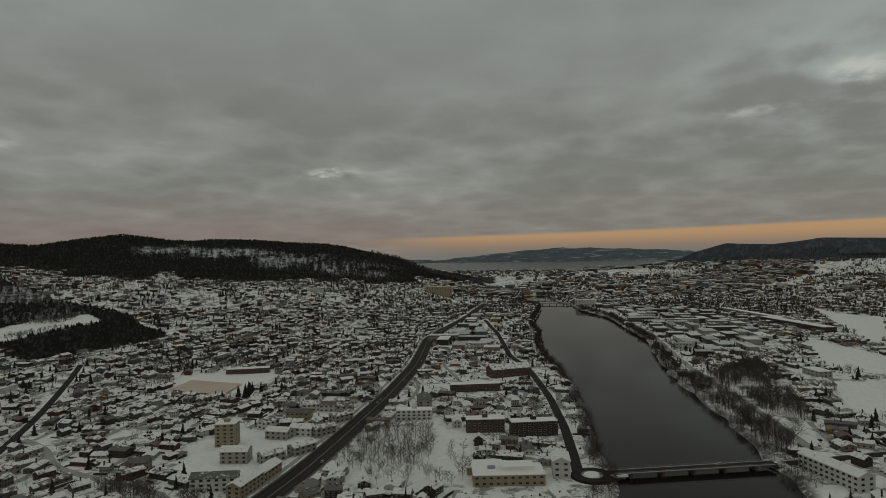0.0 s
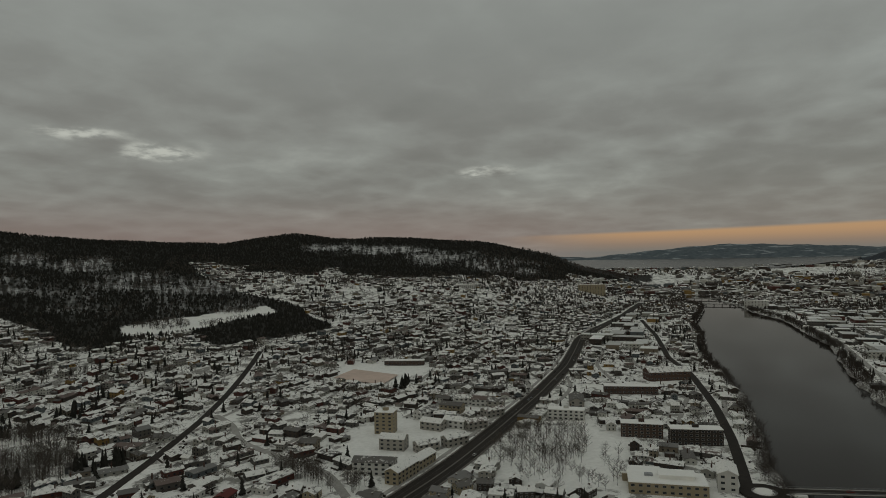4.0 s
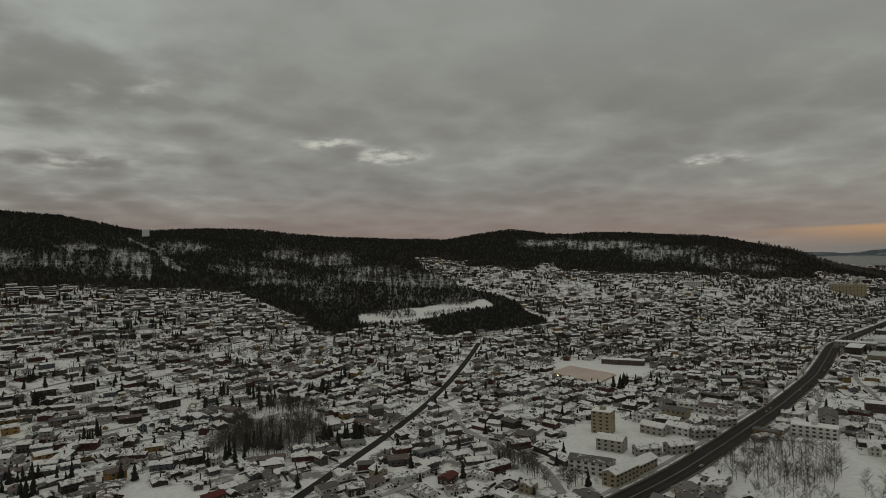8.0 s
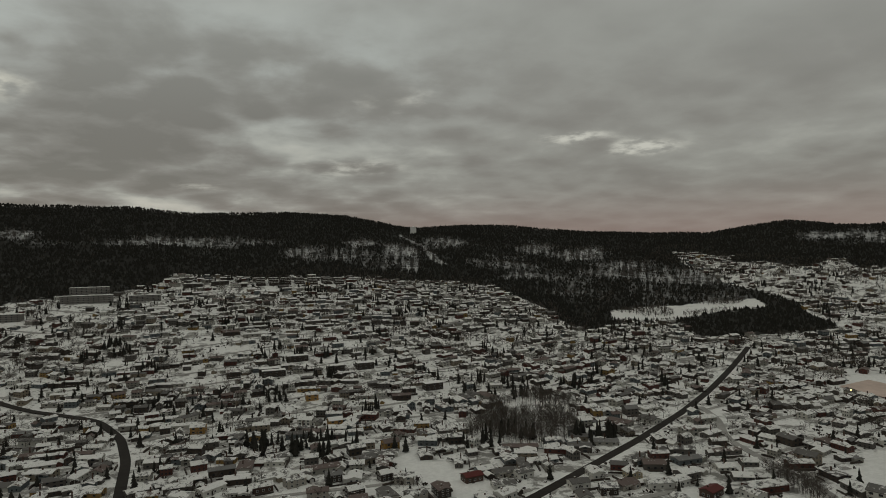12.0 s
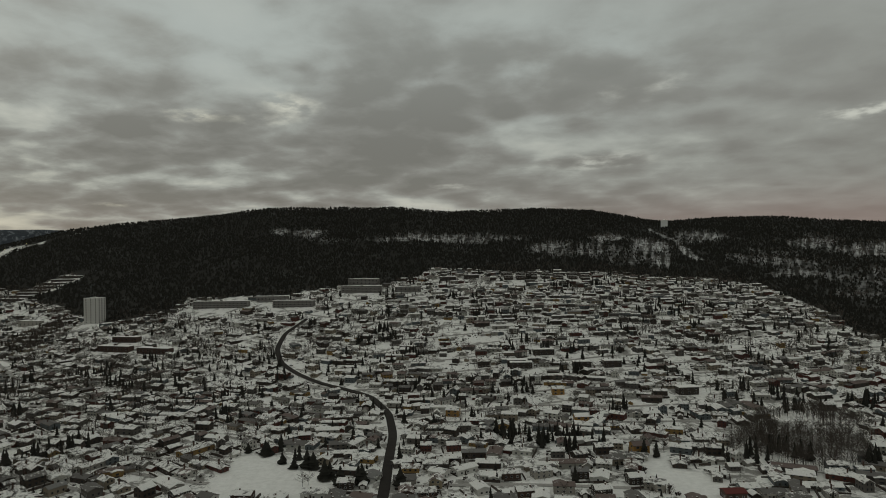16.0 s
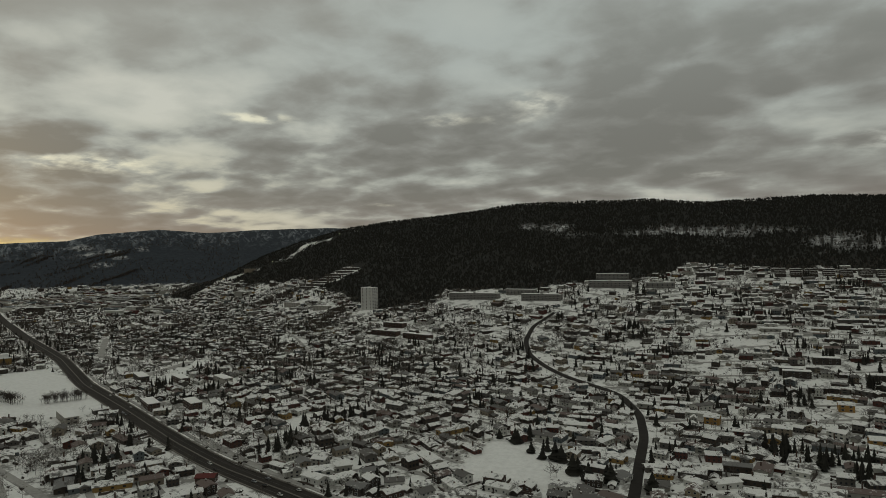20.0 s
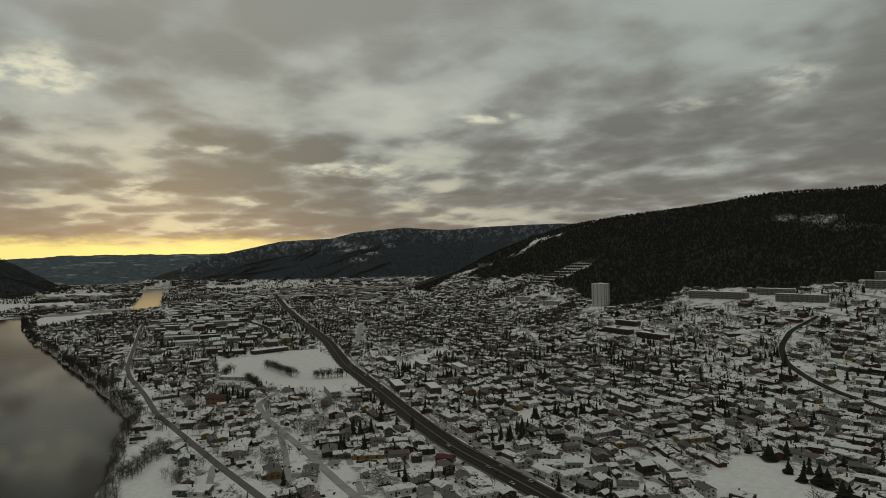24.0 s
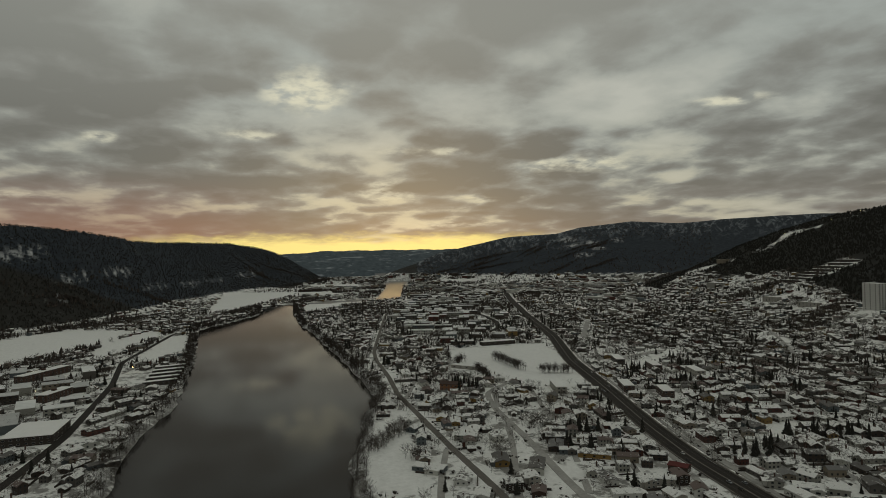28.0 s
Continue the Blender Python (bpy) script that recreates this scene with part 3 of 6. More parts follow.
def wooded(x, y):
    """1 in the woods, 0 in the open."""
    az, d = polar(x, y)
    z = land(x, y)
    el = np.degrees(np.arctan2(z - HEIGHT, d)) + 0.28 * ripple(x, y, 33.0, 2.0) + 0.4 * ripple(x, y, 85.0, 6.0)
    north = (az > 12) & (az < 142) & (d > 850) & (el > stops_at(EDGE, az)) & (d < 3000) & (z > 20)
    knoll = (az > 40.5) & (az < 63) & (d > 850) & (d < 2000) & (el > stops_at(KNOLL_LOW, az)) & (el < stops_at(KNOLL_TOP, az))
    knoll &= ~glade(x, y)
    sw = (az > 170) & (z > 12 + 8 * ripple(x, y, 120.0, 2.0)) & (d > 1200)
    west = (az > 126) & (az <= 170) & (d > 2950) & (z > 40)
    east = ((az < -3) & (z > 88 + 25 * ripple(x, y, 240.0, 3.0)) & (d > 2300))
    piste = from_line(PISTE, x, y) < 10 + 13 * ripple(x, y, 55.0, 8.0)
    return ((north | knoll | sw | west | east) & ~piste & ~inside(TERRACE_LOT, x, y)).astype(float)


def scarred(x, y):
    """Steep open slopes where snow shows between bare trees."""
    az, d = polar(x, y)
    z = land(x, y)
    el = np.degrees(np.arctan2(z - HEIGHT, d)) + 0.1 * ripple(x, y, 37.0, 5.0)
    out = np.zeros(np.shape(x))
    for a, e, wa, we in BREAKS:
        out = np.maximum(out, np.exp(-((az - a) / wa) ** 2 - ((el - e) / we) ** 2) * (d > 850))
    for a, e, wa, we in SPARSE:
        out = np.maximum(out, 0.40 * np.exp(-(((az - a) / wa) ** 2 + ((el - e) / we) ** 2) ** 2) * (d > 850))
    streak = 0.5 * np.sin(az * 9.1 + 2.0 * np.sin(az * 2.3)) + ripple(x, y, 47.0, 1.0)
    out = out * np.clip(0.8 + 0.45 * streak, 0.15, 1.0)
    out = np.clip(out * 2.0 - 0.3 + 0.4 * ripple(x, y, 30.0, 5.0), 0, 1)
    for a, e, wa, we in CLEARINGS:
        out = np.maximum(out, np.clip(2.2 * np.exp(-((az - a) / wa) ** 2 - ((el - e + 0.12 * (az - a)) / we) ** 2) - 0.35, 0, 1) * (d > 850))
    return np.maximum(out, from_line(LIFT_LINE, x, y) < 9 + 5 * ripple(x, y, 40.0, 3.0))


def mesh_of(name, verts, quads, tris=None, mats=(), index=None, smooth=False):
    """A mesh straight from arrays of corners, quads and triangles."""
    me = bpy.data.meshes.new(name)
    quads = np.zeros((0, 4), np.int32) if quads is None else np.asarray(quads, np.int32).reshape(-1, 4)
    tris = np.zeros((0, 3), np.int32) if tris is None else np.asarray(tris, np.int32).reshape(-1, 3)
    me.vertices.add(len(verts))
    me.vertices.foreach_set("co", np.asarray(verts, np.float32).ravel())
    loops = np.concatenate([quads.ravel(), tris.ravel()])
    me.loops.add(len(loops))
    me.loops.foreach_set("vertex_index", loops)
    sizes = np.concatenate([np.full(len(quads), 4), np.full(len(tris), 3)])
    me.polygons.add(len(sizes))
    me.polygons.foreach_set("loop_start", np.concatenate([[0], np.cumsum(sizes)[:-1]]).astype(np.int32))
    for m in mats:
        me.materials.append(m)
    if index is not None:
        me.polygons.foreach_set("material_index", np.asarray(index, np.int32))
    me.update(calc_edges=True)
    me.polygons.foreach_set("use_smooth", np.full(len(sizes), bool(smooth)))
    me.validate()
    return me


RINGS, SPOKES = 236, 1200
ring = 60 * (4930 / 60) ** np.linspace(0, 1, RINGS)
spoke = np.radians(np.linspace(0, 360, SPOKES, endpoint=False))
gx, gy = np.outer(ring, np.cos(spoke)).ravel(), np.outer(ring, np.sin(spoke)).ravel()
gz = land(gx, gy)
i, j = np.meshgrid(np.arange(RINGS - 1), np.arange(SPOKES), indexing="ij")
k = (j + 1) % SPOKES
cells = np.stack([i * SPOKES + j, (i + 1) * SPOKES + j, (i + 1) * SPOKES + k, i * SPOKES + k], -1).reshape(-1, 4)
hub = len(gx)
fan = np.stack([np.arange(SPOKES), (np.arange(SPOKES) + 1) % SPOKES, np.full(SPOKES, hub)], 1)
ground_mesh = mesh_of("ground", np.concatenate([np.stack([gx, gy, gz], 1), [[0, 0, -2.5]]]), cells, fan, [mat_ground], smooth=True)


def land_attribute(name, values):
    at = ground_mesh.attributes.new(name, "FLOAT", "POINT")
    at.data.foreach_set("value", np.append(values, 0).astype(np.float32))


def softened(fn):
    """The mean of a yes-or-no map over each corner's own cell, so that its edges do not step."""
    total, wide = 0.0, math.log(4930 / 60) / RINGS
    for r, s in ((0, 0), (-0.4, -0.3), (0.4, 0.3), (-0.4, 0.4), (0.4, -0.4)):
        k, a = 1 + r * wide, s * 2 * math.pi / SPOKES
        total = total + fn(k * (gx * math.cos(a) - gy * math.sin(a)), k * (gx * math.sin(a) + gy * math.cos(a)))
    return total / 5


def farmland(x, y):
    out = np.zeros(len(x))
    for poly in FIELDS:
        out = np.maximum(out, inside(poly, x, y))
    return np.maximum(out, from_line(PISTE, x, y) < 24)


g_az, g_d = polar(gx, gy)
g_el = np.degrees(np.arctan2(gz - HEIGHT, g_d))
# hillsides far enough off to take the haze-blue ground colour
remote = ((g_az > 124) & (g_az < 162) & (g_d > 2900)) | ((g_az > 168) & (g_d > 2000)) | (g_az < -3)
land_attribute("forest", softened(wooded))
land_attribute("field", np.maximum(farmland(gx, gy), softened(glade)))
land_attribute("hazed_fell", remote)
crown = stops_at(WEST_CREST, g_az) - g_el
land_attribute("cliff", np.where((g_az > 124) & (g_az < 162), np.clip(1.15 - crown / 1.5, 0.0, 1), np.where(g_az < 0, 0.22, 0.03)))
land_attribute("scar", np.clip(scarred(gx, gy), 0, 1))
land_attribute("bank", np.clip(1 - np.abs(water_gap(gx, gy) - 4) / 9, 0, 1))
tagged(new("ground", ground_mesh), "snow-covered valley floor and wooded hillsides in winter", "ground", kind="structure")


def sheet(name, left, right, z, material):
    pts = [p for pair in zip(left, right) for p in pair]
    verts = [(x, y, z) for x, y in pts]
    quads = [(2 * n, 2 * n + 1, 2 * n + 3, 2 * n + 2) for n in range(len(left) - 1)]
    return new(name, mesh_of(name, verts, quads, mats=[material]))


def offset(line, half):
    """The line moved sideways to both hands."""
    left, right = [], []
    for n, (x, y) in enumerate(line):
        a, b = line[max(n - 1, 0)], line[min(n + 1, len(line) - 1)]
        ux, uy = b[0] - a[0], b[1] - a[1]
        s = math.hypot(ux, uy)
        left.append((x - uy / s * half, y + ux / s * half))
        right.append((x + uy / s * half, y - ux / s * half))
    return left, right


xs = np.linspace(-2077, 1850, 60)
river = sheet("river", [(x, stops_at(NORTH_BANK, x) + 12) for x in xs], [(x, stops_at(SOUTH_BANK, x) - 12) for x in xs], 0.0, mat_water)
tagged(river, "wide calm dark river mirroring the clouds", "river", kind="structure")
tagged(sheet("upper_river", *offset(UPPER_REACH, 85), 0.004, mat_ruffled), "bright upper reach of the river", "river", kind="structure")
tagged(sheet("river_outlet", *offset(OUTLET, 95), 0.008, mat_water), "river running out past the town bridge", "river", kind="structure")
pool = [radians(a) for a in (165.7, 165.2, 164.7)]
far_pool = sheet("far_reach", [(4120 * math.cos(a), 4120 * math.sin(a)) for a in pool], [(4235 * math.cos(a), 4235 * math.sin(a)) for a in pool], 22.5, mat_ruffled)
for v in far_pool.data.vertices:
    v.co.z += (v.co.xy.length - 4120) * 0.12
tagged(far_pool, "distant bend of the river catching the afterglow", "river", kind="structure")
fj = [radians(a) for a in np.linspace(-3.4, 24, 30)]
fjord = sheet("fjord", [(float(fjord_near(math.degrees(a))) * math.cos(a), float(fjord_near(math.degrees(a))) * math.sin(a)) for a in fj], [(4580 * math.cos(a), 4580 * math.sin(a)) for a in fj], 61.0, mat_fjord)
for v in fjord.data.vertices:
    v.co.z += (v.co.xy.length - 3260) * 0.028
tagged(fjord, "pale grey fjord below far hills", "fjord", kind="structure")


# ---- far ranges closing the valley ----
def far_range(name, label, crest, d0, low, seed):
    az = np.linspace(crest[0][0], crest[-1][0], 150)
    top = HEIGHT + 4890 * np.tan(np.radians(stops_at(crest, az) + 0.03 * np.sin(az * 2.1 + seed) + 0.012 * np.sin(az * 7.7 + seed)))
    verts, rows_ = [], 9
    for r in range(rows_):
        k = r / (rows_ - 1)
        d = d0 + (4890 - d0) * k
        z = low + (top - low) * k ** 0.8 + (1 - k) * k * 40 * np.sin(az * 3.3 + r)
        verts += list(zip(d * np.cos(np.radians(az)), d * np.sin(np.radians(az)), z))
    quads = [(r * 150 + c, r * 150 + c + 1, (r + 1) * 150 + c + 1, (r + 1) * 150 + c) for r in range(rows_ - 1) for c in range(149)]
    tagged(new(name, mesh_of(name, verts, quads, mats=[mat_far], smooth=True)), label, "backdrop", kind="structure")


far_range("backdrop_east", "wooded hills beyond the fjord, tinted a hazy blue-grey", FAR_EAST, 4470, 82, 1.0)
far_range("backdrop_west", "hills at the end of the valley, tinted a hazy blue-grey", FAR_WEST, 4250, 8, 2.0)

# ---- sports pitch ----
lift = float(np.max(land(*np.array(PITCH).T))) + 0.2
corner = [Vector((x, y, lift)) for x, y in PITCH]


def grid_sheet(name, corners, n, material):
    a, b, c, d_ = corners
    verts = [tuple((a.lerp(b, i / n)).lerp(d_.lerp(c, i / n), j / n)) for j in range(n + 1) for i in range(n + 1)]
    quads = [(j * (n + 1) + i, j * (n + 1) + i + 1, (j + 1) * (n + 1) + i + 1, (j + 1) * (n + 1) + i) for j in range(n) for i in range(n)]
    return new(name, mesh_of(name, verts, quads, mats=[material]))


tagged(grid_sheet("sports_pitch", corner, 8, mat_gravel), "reddish gravel sports pitch with thin snow", "pitch", kind="structure")

# ---- roads ----
HIGHWAY = [(-2745, 1325), (-2270, 1115), (-1801, 908), (-1297, 698), (-964, 568), (-739, 462), (-559, 395), (-435, 346), (-350, 317), (-270, 300), (-100, 258), (100, 225), (250, 216),
           (350, 218), (396, 221), (465, 229), (616, 249), (791, 280), (920, 312), (1050, 346), (1234, 363), (1494, 381), (1850, 425)]
CUTTING = [(120, 324), (187, 364), (282, 421), (372, 482), (488, 570), (642, 690)]
BRANCH = [(401, 493), (385, 450), (350, 402), (338, 350), (333, 318), (329, 290), (300, 250)]
CURVE = [(-68, 300), (-77, 388), (-86, 455), (-93, 513), (-110, 585), (-140, 646), (-175, 676), (-214, 706), (-252, 745), (-293, 797), (-322, 862), (-338, 942), (-327, 1017)]
RIVER_ROAD_E = [(424, 36), (470, 44), (539, 57), (640, 81), (797, 128), (901, 172), (1140, 239), (1380, 318)]
RIVER_ROAD_W = [(-250, 158), (-360, 167), (-440, 171), (-554, 180), (-640, 186), (-737, 203), (-864, 220), (-956, 240), (-1407, 378), (-1777, 495), (-2100, 690)]
SIDE_LANE = [(-102, 562), (-80, 572), (-53, 586), (-10, 600), (40, 606), (95, 598)]
SUBURB_LANE = [(-900, 990), (-862, 959), (-760, 870), (-655, 774), (-610, 735)]
STREET_W = [(-290, 205), (-352, 215), (-431, 233), (-545, 255), (-610, 275), (-640, 312)]
LOOP_W = [(-1824, 835), (-1620, 730), (-1526, 673), (-1420, 625), (-1353, 615), (-1238, 588), (-1129, 540), (-1080, 500)]
CRESCENT = [(-1790, 1410), (-1700, 1300), (-1520, 1150), (-1399, 1070), (-1370, 1010), (-1392, 979), (-1440, 960)]
HORSESHOE = [(-1135, 753), (-1060, 700), (-984, 646), (-930, 608), (-886, 605), (-818, 596)]
WIDE_STREET = [(-700, 512), (-720, 527), (-740, 590), (-753, 628)]
SOUTH_ROAD = [(-400, -150), (-491, -132), (-608, -117), (-843, -112), (-1017, -122), (-1353, -73), (-1600, 10), (-1950, 60)]
SOUTH_EAST = [(472, -90), (518, -174), (590, -330), (710, -520)]
QUAY = [(520, -125), (650, -105), (800, -75), (900, -62), (1150, -38), (1460, 25), (1700, 90)]
ROADS = [("highway", HIGHWAY, 9.2, mat_asphalt, "dark wet four-lane main road between snowy verges"), ("cutting_road", CUTTING, 3.5, mat_asphalt, "straight dark road climbing through the houses"),
         ("branch_road", BRANCH, 3.0, mat_grit, "narrow winding side road with packed snow"), ("hill_road", CURVE, 3.6, mat_asphalt, "dark curving residential road"),
         ("river_road", RIVER_ROAD_E, 3.8, mat_asphalt, "riverside street leading to the roundabout"), ("shore_road", RIVER_ROAD_W, 2.7, mat_median, "grimy street along the shore houses"),
         ("side_lane", SIDE_LANE, 2.4, mat_grit, "gritted side lane between hillside gardens"), ("suburb_lane", SUBURB_LANE, 2.6, mat_grit, "gritted lane through the suburb"),
         ("side_street", STREET_W, 3.0, mat_grit, "side street with packed grey snow"), ("loop_road", LOOP_W, 5.0, mat_asphalt, "dark road winding between the works"), ("crescent", CRESCENT, 5.0, mat_grit, "snow-packed crescent through the suburb"),
         ("horseshoe_street", HORSESHOE, 5.0, mat_grit, "curving snow-packed street in the suburb"), ("wide_street", WIDE_STREET, 6.0, mat_grit, "broad snow-covered street between housing blocks"),
         ("south_road", SOUTH_ROAD, 3.6, mat_asphalt, "road along the far bank"),
         ("approach_road", SOUTH_EAST, 4.0, mat_asphalt, "bridge approach road on the far bank"), ("quay_street", QUAY, 3.5, mat_grit, "gritted street behind the quay sheds")]


def finer(line, step):
    out = []
    for (x0, y0), (x1, y1) in zip(line, line[1:]):
        n = max(1, int(math.hypot(x1 - x0, y1 - y0) / step))
        out += [(x0 + (x1 - x0) * q / n, y0 + (y1 - y0) * q / n) for q in range(n)]
    out.append(line[-1])
    pts = np.array(out)
    for _ in range(6):
        pts[1:-1] = (pts[:-2] + 2 * pts[1:-1] + pts[2:]) / 4
    return [tuple(p) for p in pts]


def ribbon(name, line, half, material, lift=0.35, thick=0.5, step=7.0):
    """A road laid over the land, with thickness and level cross-section."""
    fine_line = finer(line, step)
    left, right = offset(fine_line, half)
    mid = land(*np.array(fine_line).T)
    mid = np.maximum(np.maximum(mid, land(*np.array(left).T)), np.maximum(land(*np.array(right).T), 1.0)) + lift
    for _ in range(3):
        mid[1:-1] = (mid[:-2] + mid[1:-1] * 2 + mid[2:]) / 4
    verts, quads = [], []
    for (lx, ly), (rx, ry), z in zip(left, right, mid):
        verts += [(lx, ly, z - thick), (lx, ly, z), (rx, ry, z), (rx, ry, z - thick)]
    for n in range(len(mid) - 1):
        a, b = 4 * n, 4 * n + 4
        quads += [(a + 1, a, b, b + 1), (a + 2, a + 1, b + 1, b + 2), (a + 3, a + 2, b + 2, b + 3)]
    return new(name, mesh_of(name, verts, quads, mats=[material]))


HIGHWAY_NEAR = [q for q in HIGHWAY if -1350 < q[0] < 1250]
tagged(ribbon("median", HIGHWAY_NEAR, 0.55, mat_median, 0.75, 1.2), "grimy slush-covered median between the carriageways", "median", kind="structure")
for shift, name, half, material, lift, label in ((9.6, "verge_north", 0.7, mat_median, 0.9, "dirty ploughed snow bank beside the main road"), (-9.6, "verge_south", 0.5, mat_median, 0.8, "dirty ploughed snow bank beside the main road"),
                                                 (15.0, "footpath", 1.6, mat_grit, 0.45, "packed snow footpath along the main road"), (4.9, "lane_line_north", 0.12, mat_line, 0.40, "worn white lane line"),
                                                 (-4.9, "lane_line_south", 0.12, mat_line, 0.40, "worn white lane line")):
    moved = offset(finer(HIGHWAY_NEAR, 14.0), shift)[0]
    tagged(ribbon(name, moved, half, material, lift, 0.5 if lift < 1 else 1.4), label, "road edge", kind="structure")
for name, line, half, material, label in ROADS:
    tagged(ribbon(name, line, half, material), label, "road", kind="structure")

# ---- templates for repeated buildings and trees ----
def gable_house(w, d, h, rise, wing=0.0, over=0.5, slab=0.35):
    """Corners and faces of a gabled house in three pieces: walls, roof slab, windows. The ridge runs along x; a wing may stand out to the front."""
    wall, roof, win = ([], [], []), ([], [], []), ([], [], [])

    def put(piece, v, q, t, turn=False, shift=(0, 0)):
        n = len(piece[0])
        for px, py, pz in v:
            if turn:
                px, py = -py, px
            piece[0].append((px + shift[0], py + shift[1], pz))
        piece[1].extend(tuple(n + c for c in f) for f in q)
        piece[2].extend(tuple(n + c for c in f) for f in t)

    def body(w, d, h, rise, turn, shift, low=-3.0):
        x, y = w / 2, d / 2
        wall_v = [(-x, -y, low), (x, -y, low), (x, y, low), (-x, y, low), (-x, -y, h), (x, -y, h), (x, y, h), (-x, y, h), (-x, 0, h + rise), (x, 0, h + rise)]
        put(wall, wall_v, [(0, 1, 5, 4), (2, 3, 7, 6), (1, 2, 6, 5), (3, 0, 4, 7)], [(5, 6, 9), (7, 4, 8)], turn, shift)
        xo, yo, drop = x + over, y + over, over * rise / y
        ring_ = [(-yo, h - drop), (-yo, h - drop + slab), (0, h + rise + slab), (yo, h - drop + slab), (yo, h - drop), (0, h + rise + 0.02)]
        roof_v = [(sx * xo, a, b) for sx in (-1, 1) for a, b in ring_]
        put(roof, roof_v, [(n, (n + 1) % 6, 6 + (n + 1) % 6, 6 + n) for n in range(6)] + [(0, 5, 2, 1), (5, 4, 3, 2), (6, 7, 8, 11), (11, 8, 9, 10)], [], turn, shift)

    def pane(c, ux, uy, ww, hh):
        n = len(win[0])
        cx, cy, cz = c
        win[0].extend([(cx - ux * ww, cy - uy * ww, cz - hh), (cx + ux * ww, cy + uy * ww, cz - hh), (cx + ux * ww, cy + uy * ww, cz + hh), (cx - ux * ww, cy - uy * ww, cz + hh)])
        win[1].append((n, n + 1, n + 2, n + 3))

    body(w, d, h, rise, False, (0, 0))
    if wing:
        body(d * 0.5 + wing, w * 0.42, h * 0.93, rise * 0.62, True, (w * 0.2, -(d * 0.5 + wing) / 2))
    x, y = w / 2, d / 2
    for z in ((1.6, 4.2) if h > 4.8 else (1.7,)):
        for k_ in (-0.3, 0.0, 0.3):
            if not wing or k_ < 0:
                pane((k_ * w, -y - 0.05, z), 1, 0, 0.65, 0.6)
            pane((k_ * w, y + 0.05, z), -1, 0, 0.65, 0.6)
        for k_ in (-0.2, 0.2):
            pane((x + 0.05, k_ * d, z), 0, 1, 0.6, 0.6)
            pane((-x - 0.05, k_ * d, z), 0, -1, 0.6, 0.6)
        if wing:
            pane((w * 0.2, -y - wing - 0.05, z), 1, 0, 1.0, 0.6)
    return wall, roof, win


def block_house(w, d, h, storeys, slab=0.45):
    """A flat-roofed block with rows of windows and a snow-laden roof."""
    x, y = w / 2, d / 2

    def box(x0, x1, y0, y1, z0, z1):
        v = [(a, b, c) for c in (z0, z1) for a, b in ((x0, y0), (x1, y0), (x1, y1), (x0, y1))]
        return v, [(0, 1, 5, 4), (1, 2, 6, 5), (2, 3, 7, 6), (3, 0, 4, 7), (4, 5, 6, 7)]

    wall_v, wall_q = box(-x, x, -y, y, -4, h)
    roof_v, roof_q = box(-x - 0.3, x + 0.3, -y - 0.3, y + 0.3, h, h + slab)
    win_v, win_q = [], []
    for s in range(storeys):
        z = (s + 0.55) * h / storeys
        for sy in (-1, 1):
            for n in range(max(2, int(w / 4.5))):
                cx = -x + (n + 0.5) * w / max(2, int(w / 4.5))
                m = len(win_v)
                win_v += [(cx - sy * -1.1, sy * (y + 0.05), z - 0.7), (cx + sy * -1.1, sy * (y + 0.05), z - 0.7), (cx + sy * -1.1, sy * (y + 0.05), z + 0.7), (cx - sy * -1.1, sy * (y + 0.05), z + 0.7)]
                win_q.append((m, m + 1, m + 2, m + 3))
    return (wall_v, wall_q, []), (roof_v, roof_q, []), (win_v, win_q, [])


def spruce(rng, tiers=3, sides=6):
    """A spruce crown: ragged stacked skirts of boughs, one unit high."""
    v, q, t = [], [], []
    for k_ in range(tiers):
        z0, z1 = 0.08 + k_ * 0.86 / tiers, min(1.0, 0.08 + (k_ + 1.55) * 0.86 / tiers)
        r = 0.19 * (1 - k_ / (tiers + 0.35))
        n0, turn = len(v), rng.uniform(0, 6)
        for s in range(sides):
            a = turn + 6.283 * s / sides
            rr = r * rng.uniform(0.7, 1.25)
            v.append((rr * math.cos(a), rr * math.sin(a), z0 + rng.uniform(-0.04, 0.03)))
        v.append((rng.uniform(-0.01, 0.01), 0, z1))
        t += [(n0 + s, n0 + (s + 1) % sides, n0 + sides) for s in range(sides)]
    return v, q, t


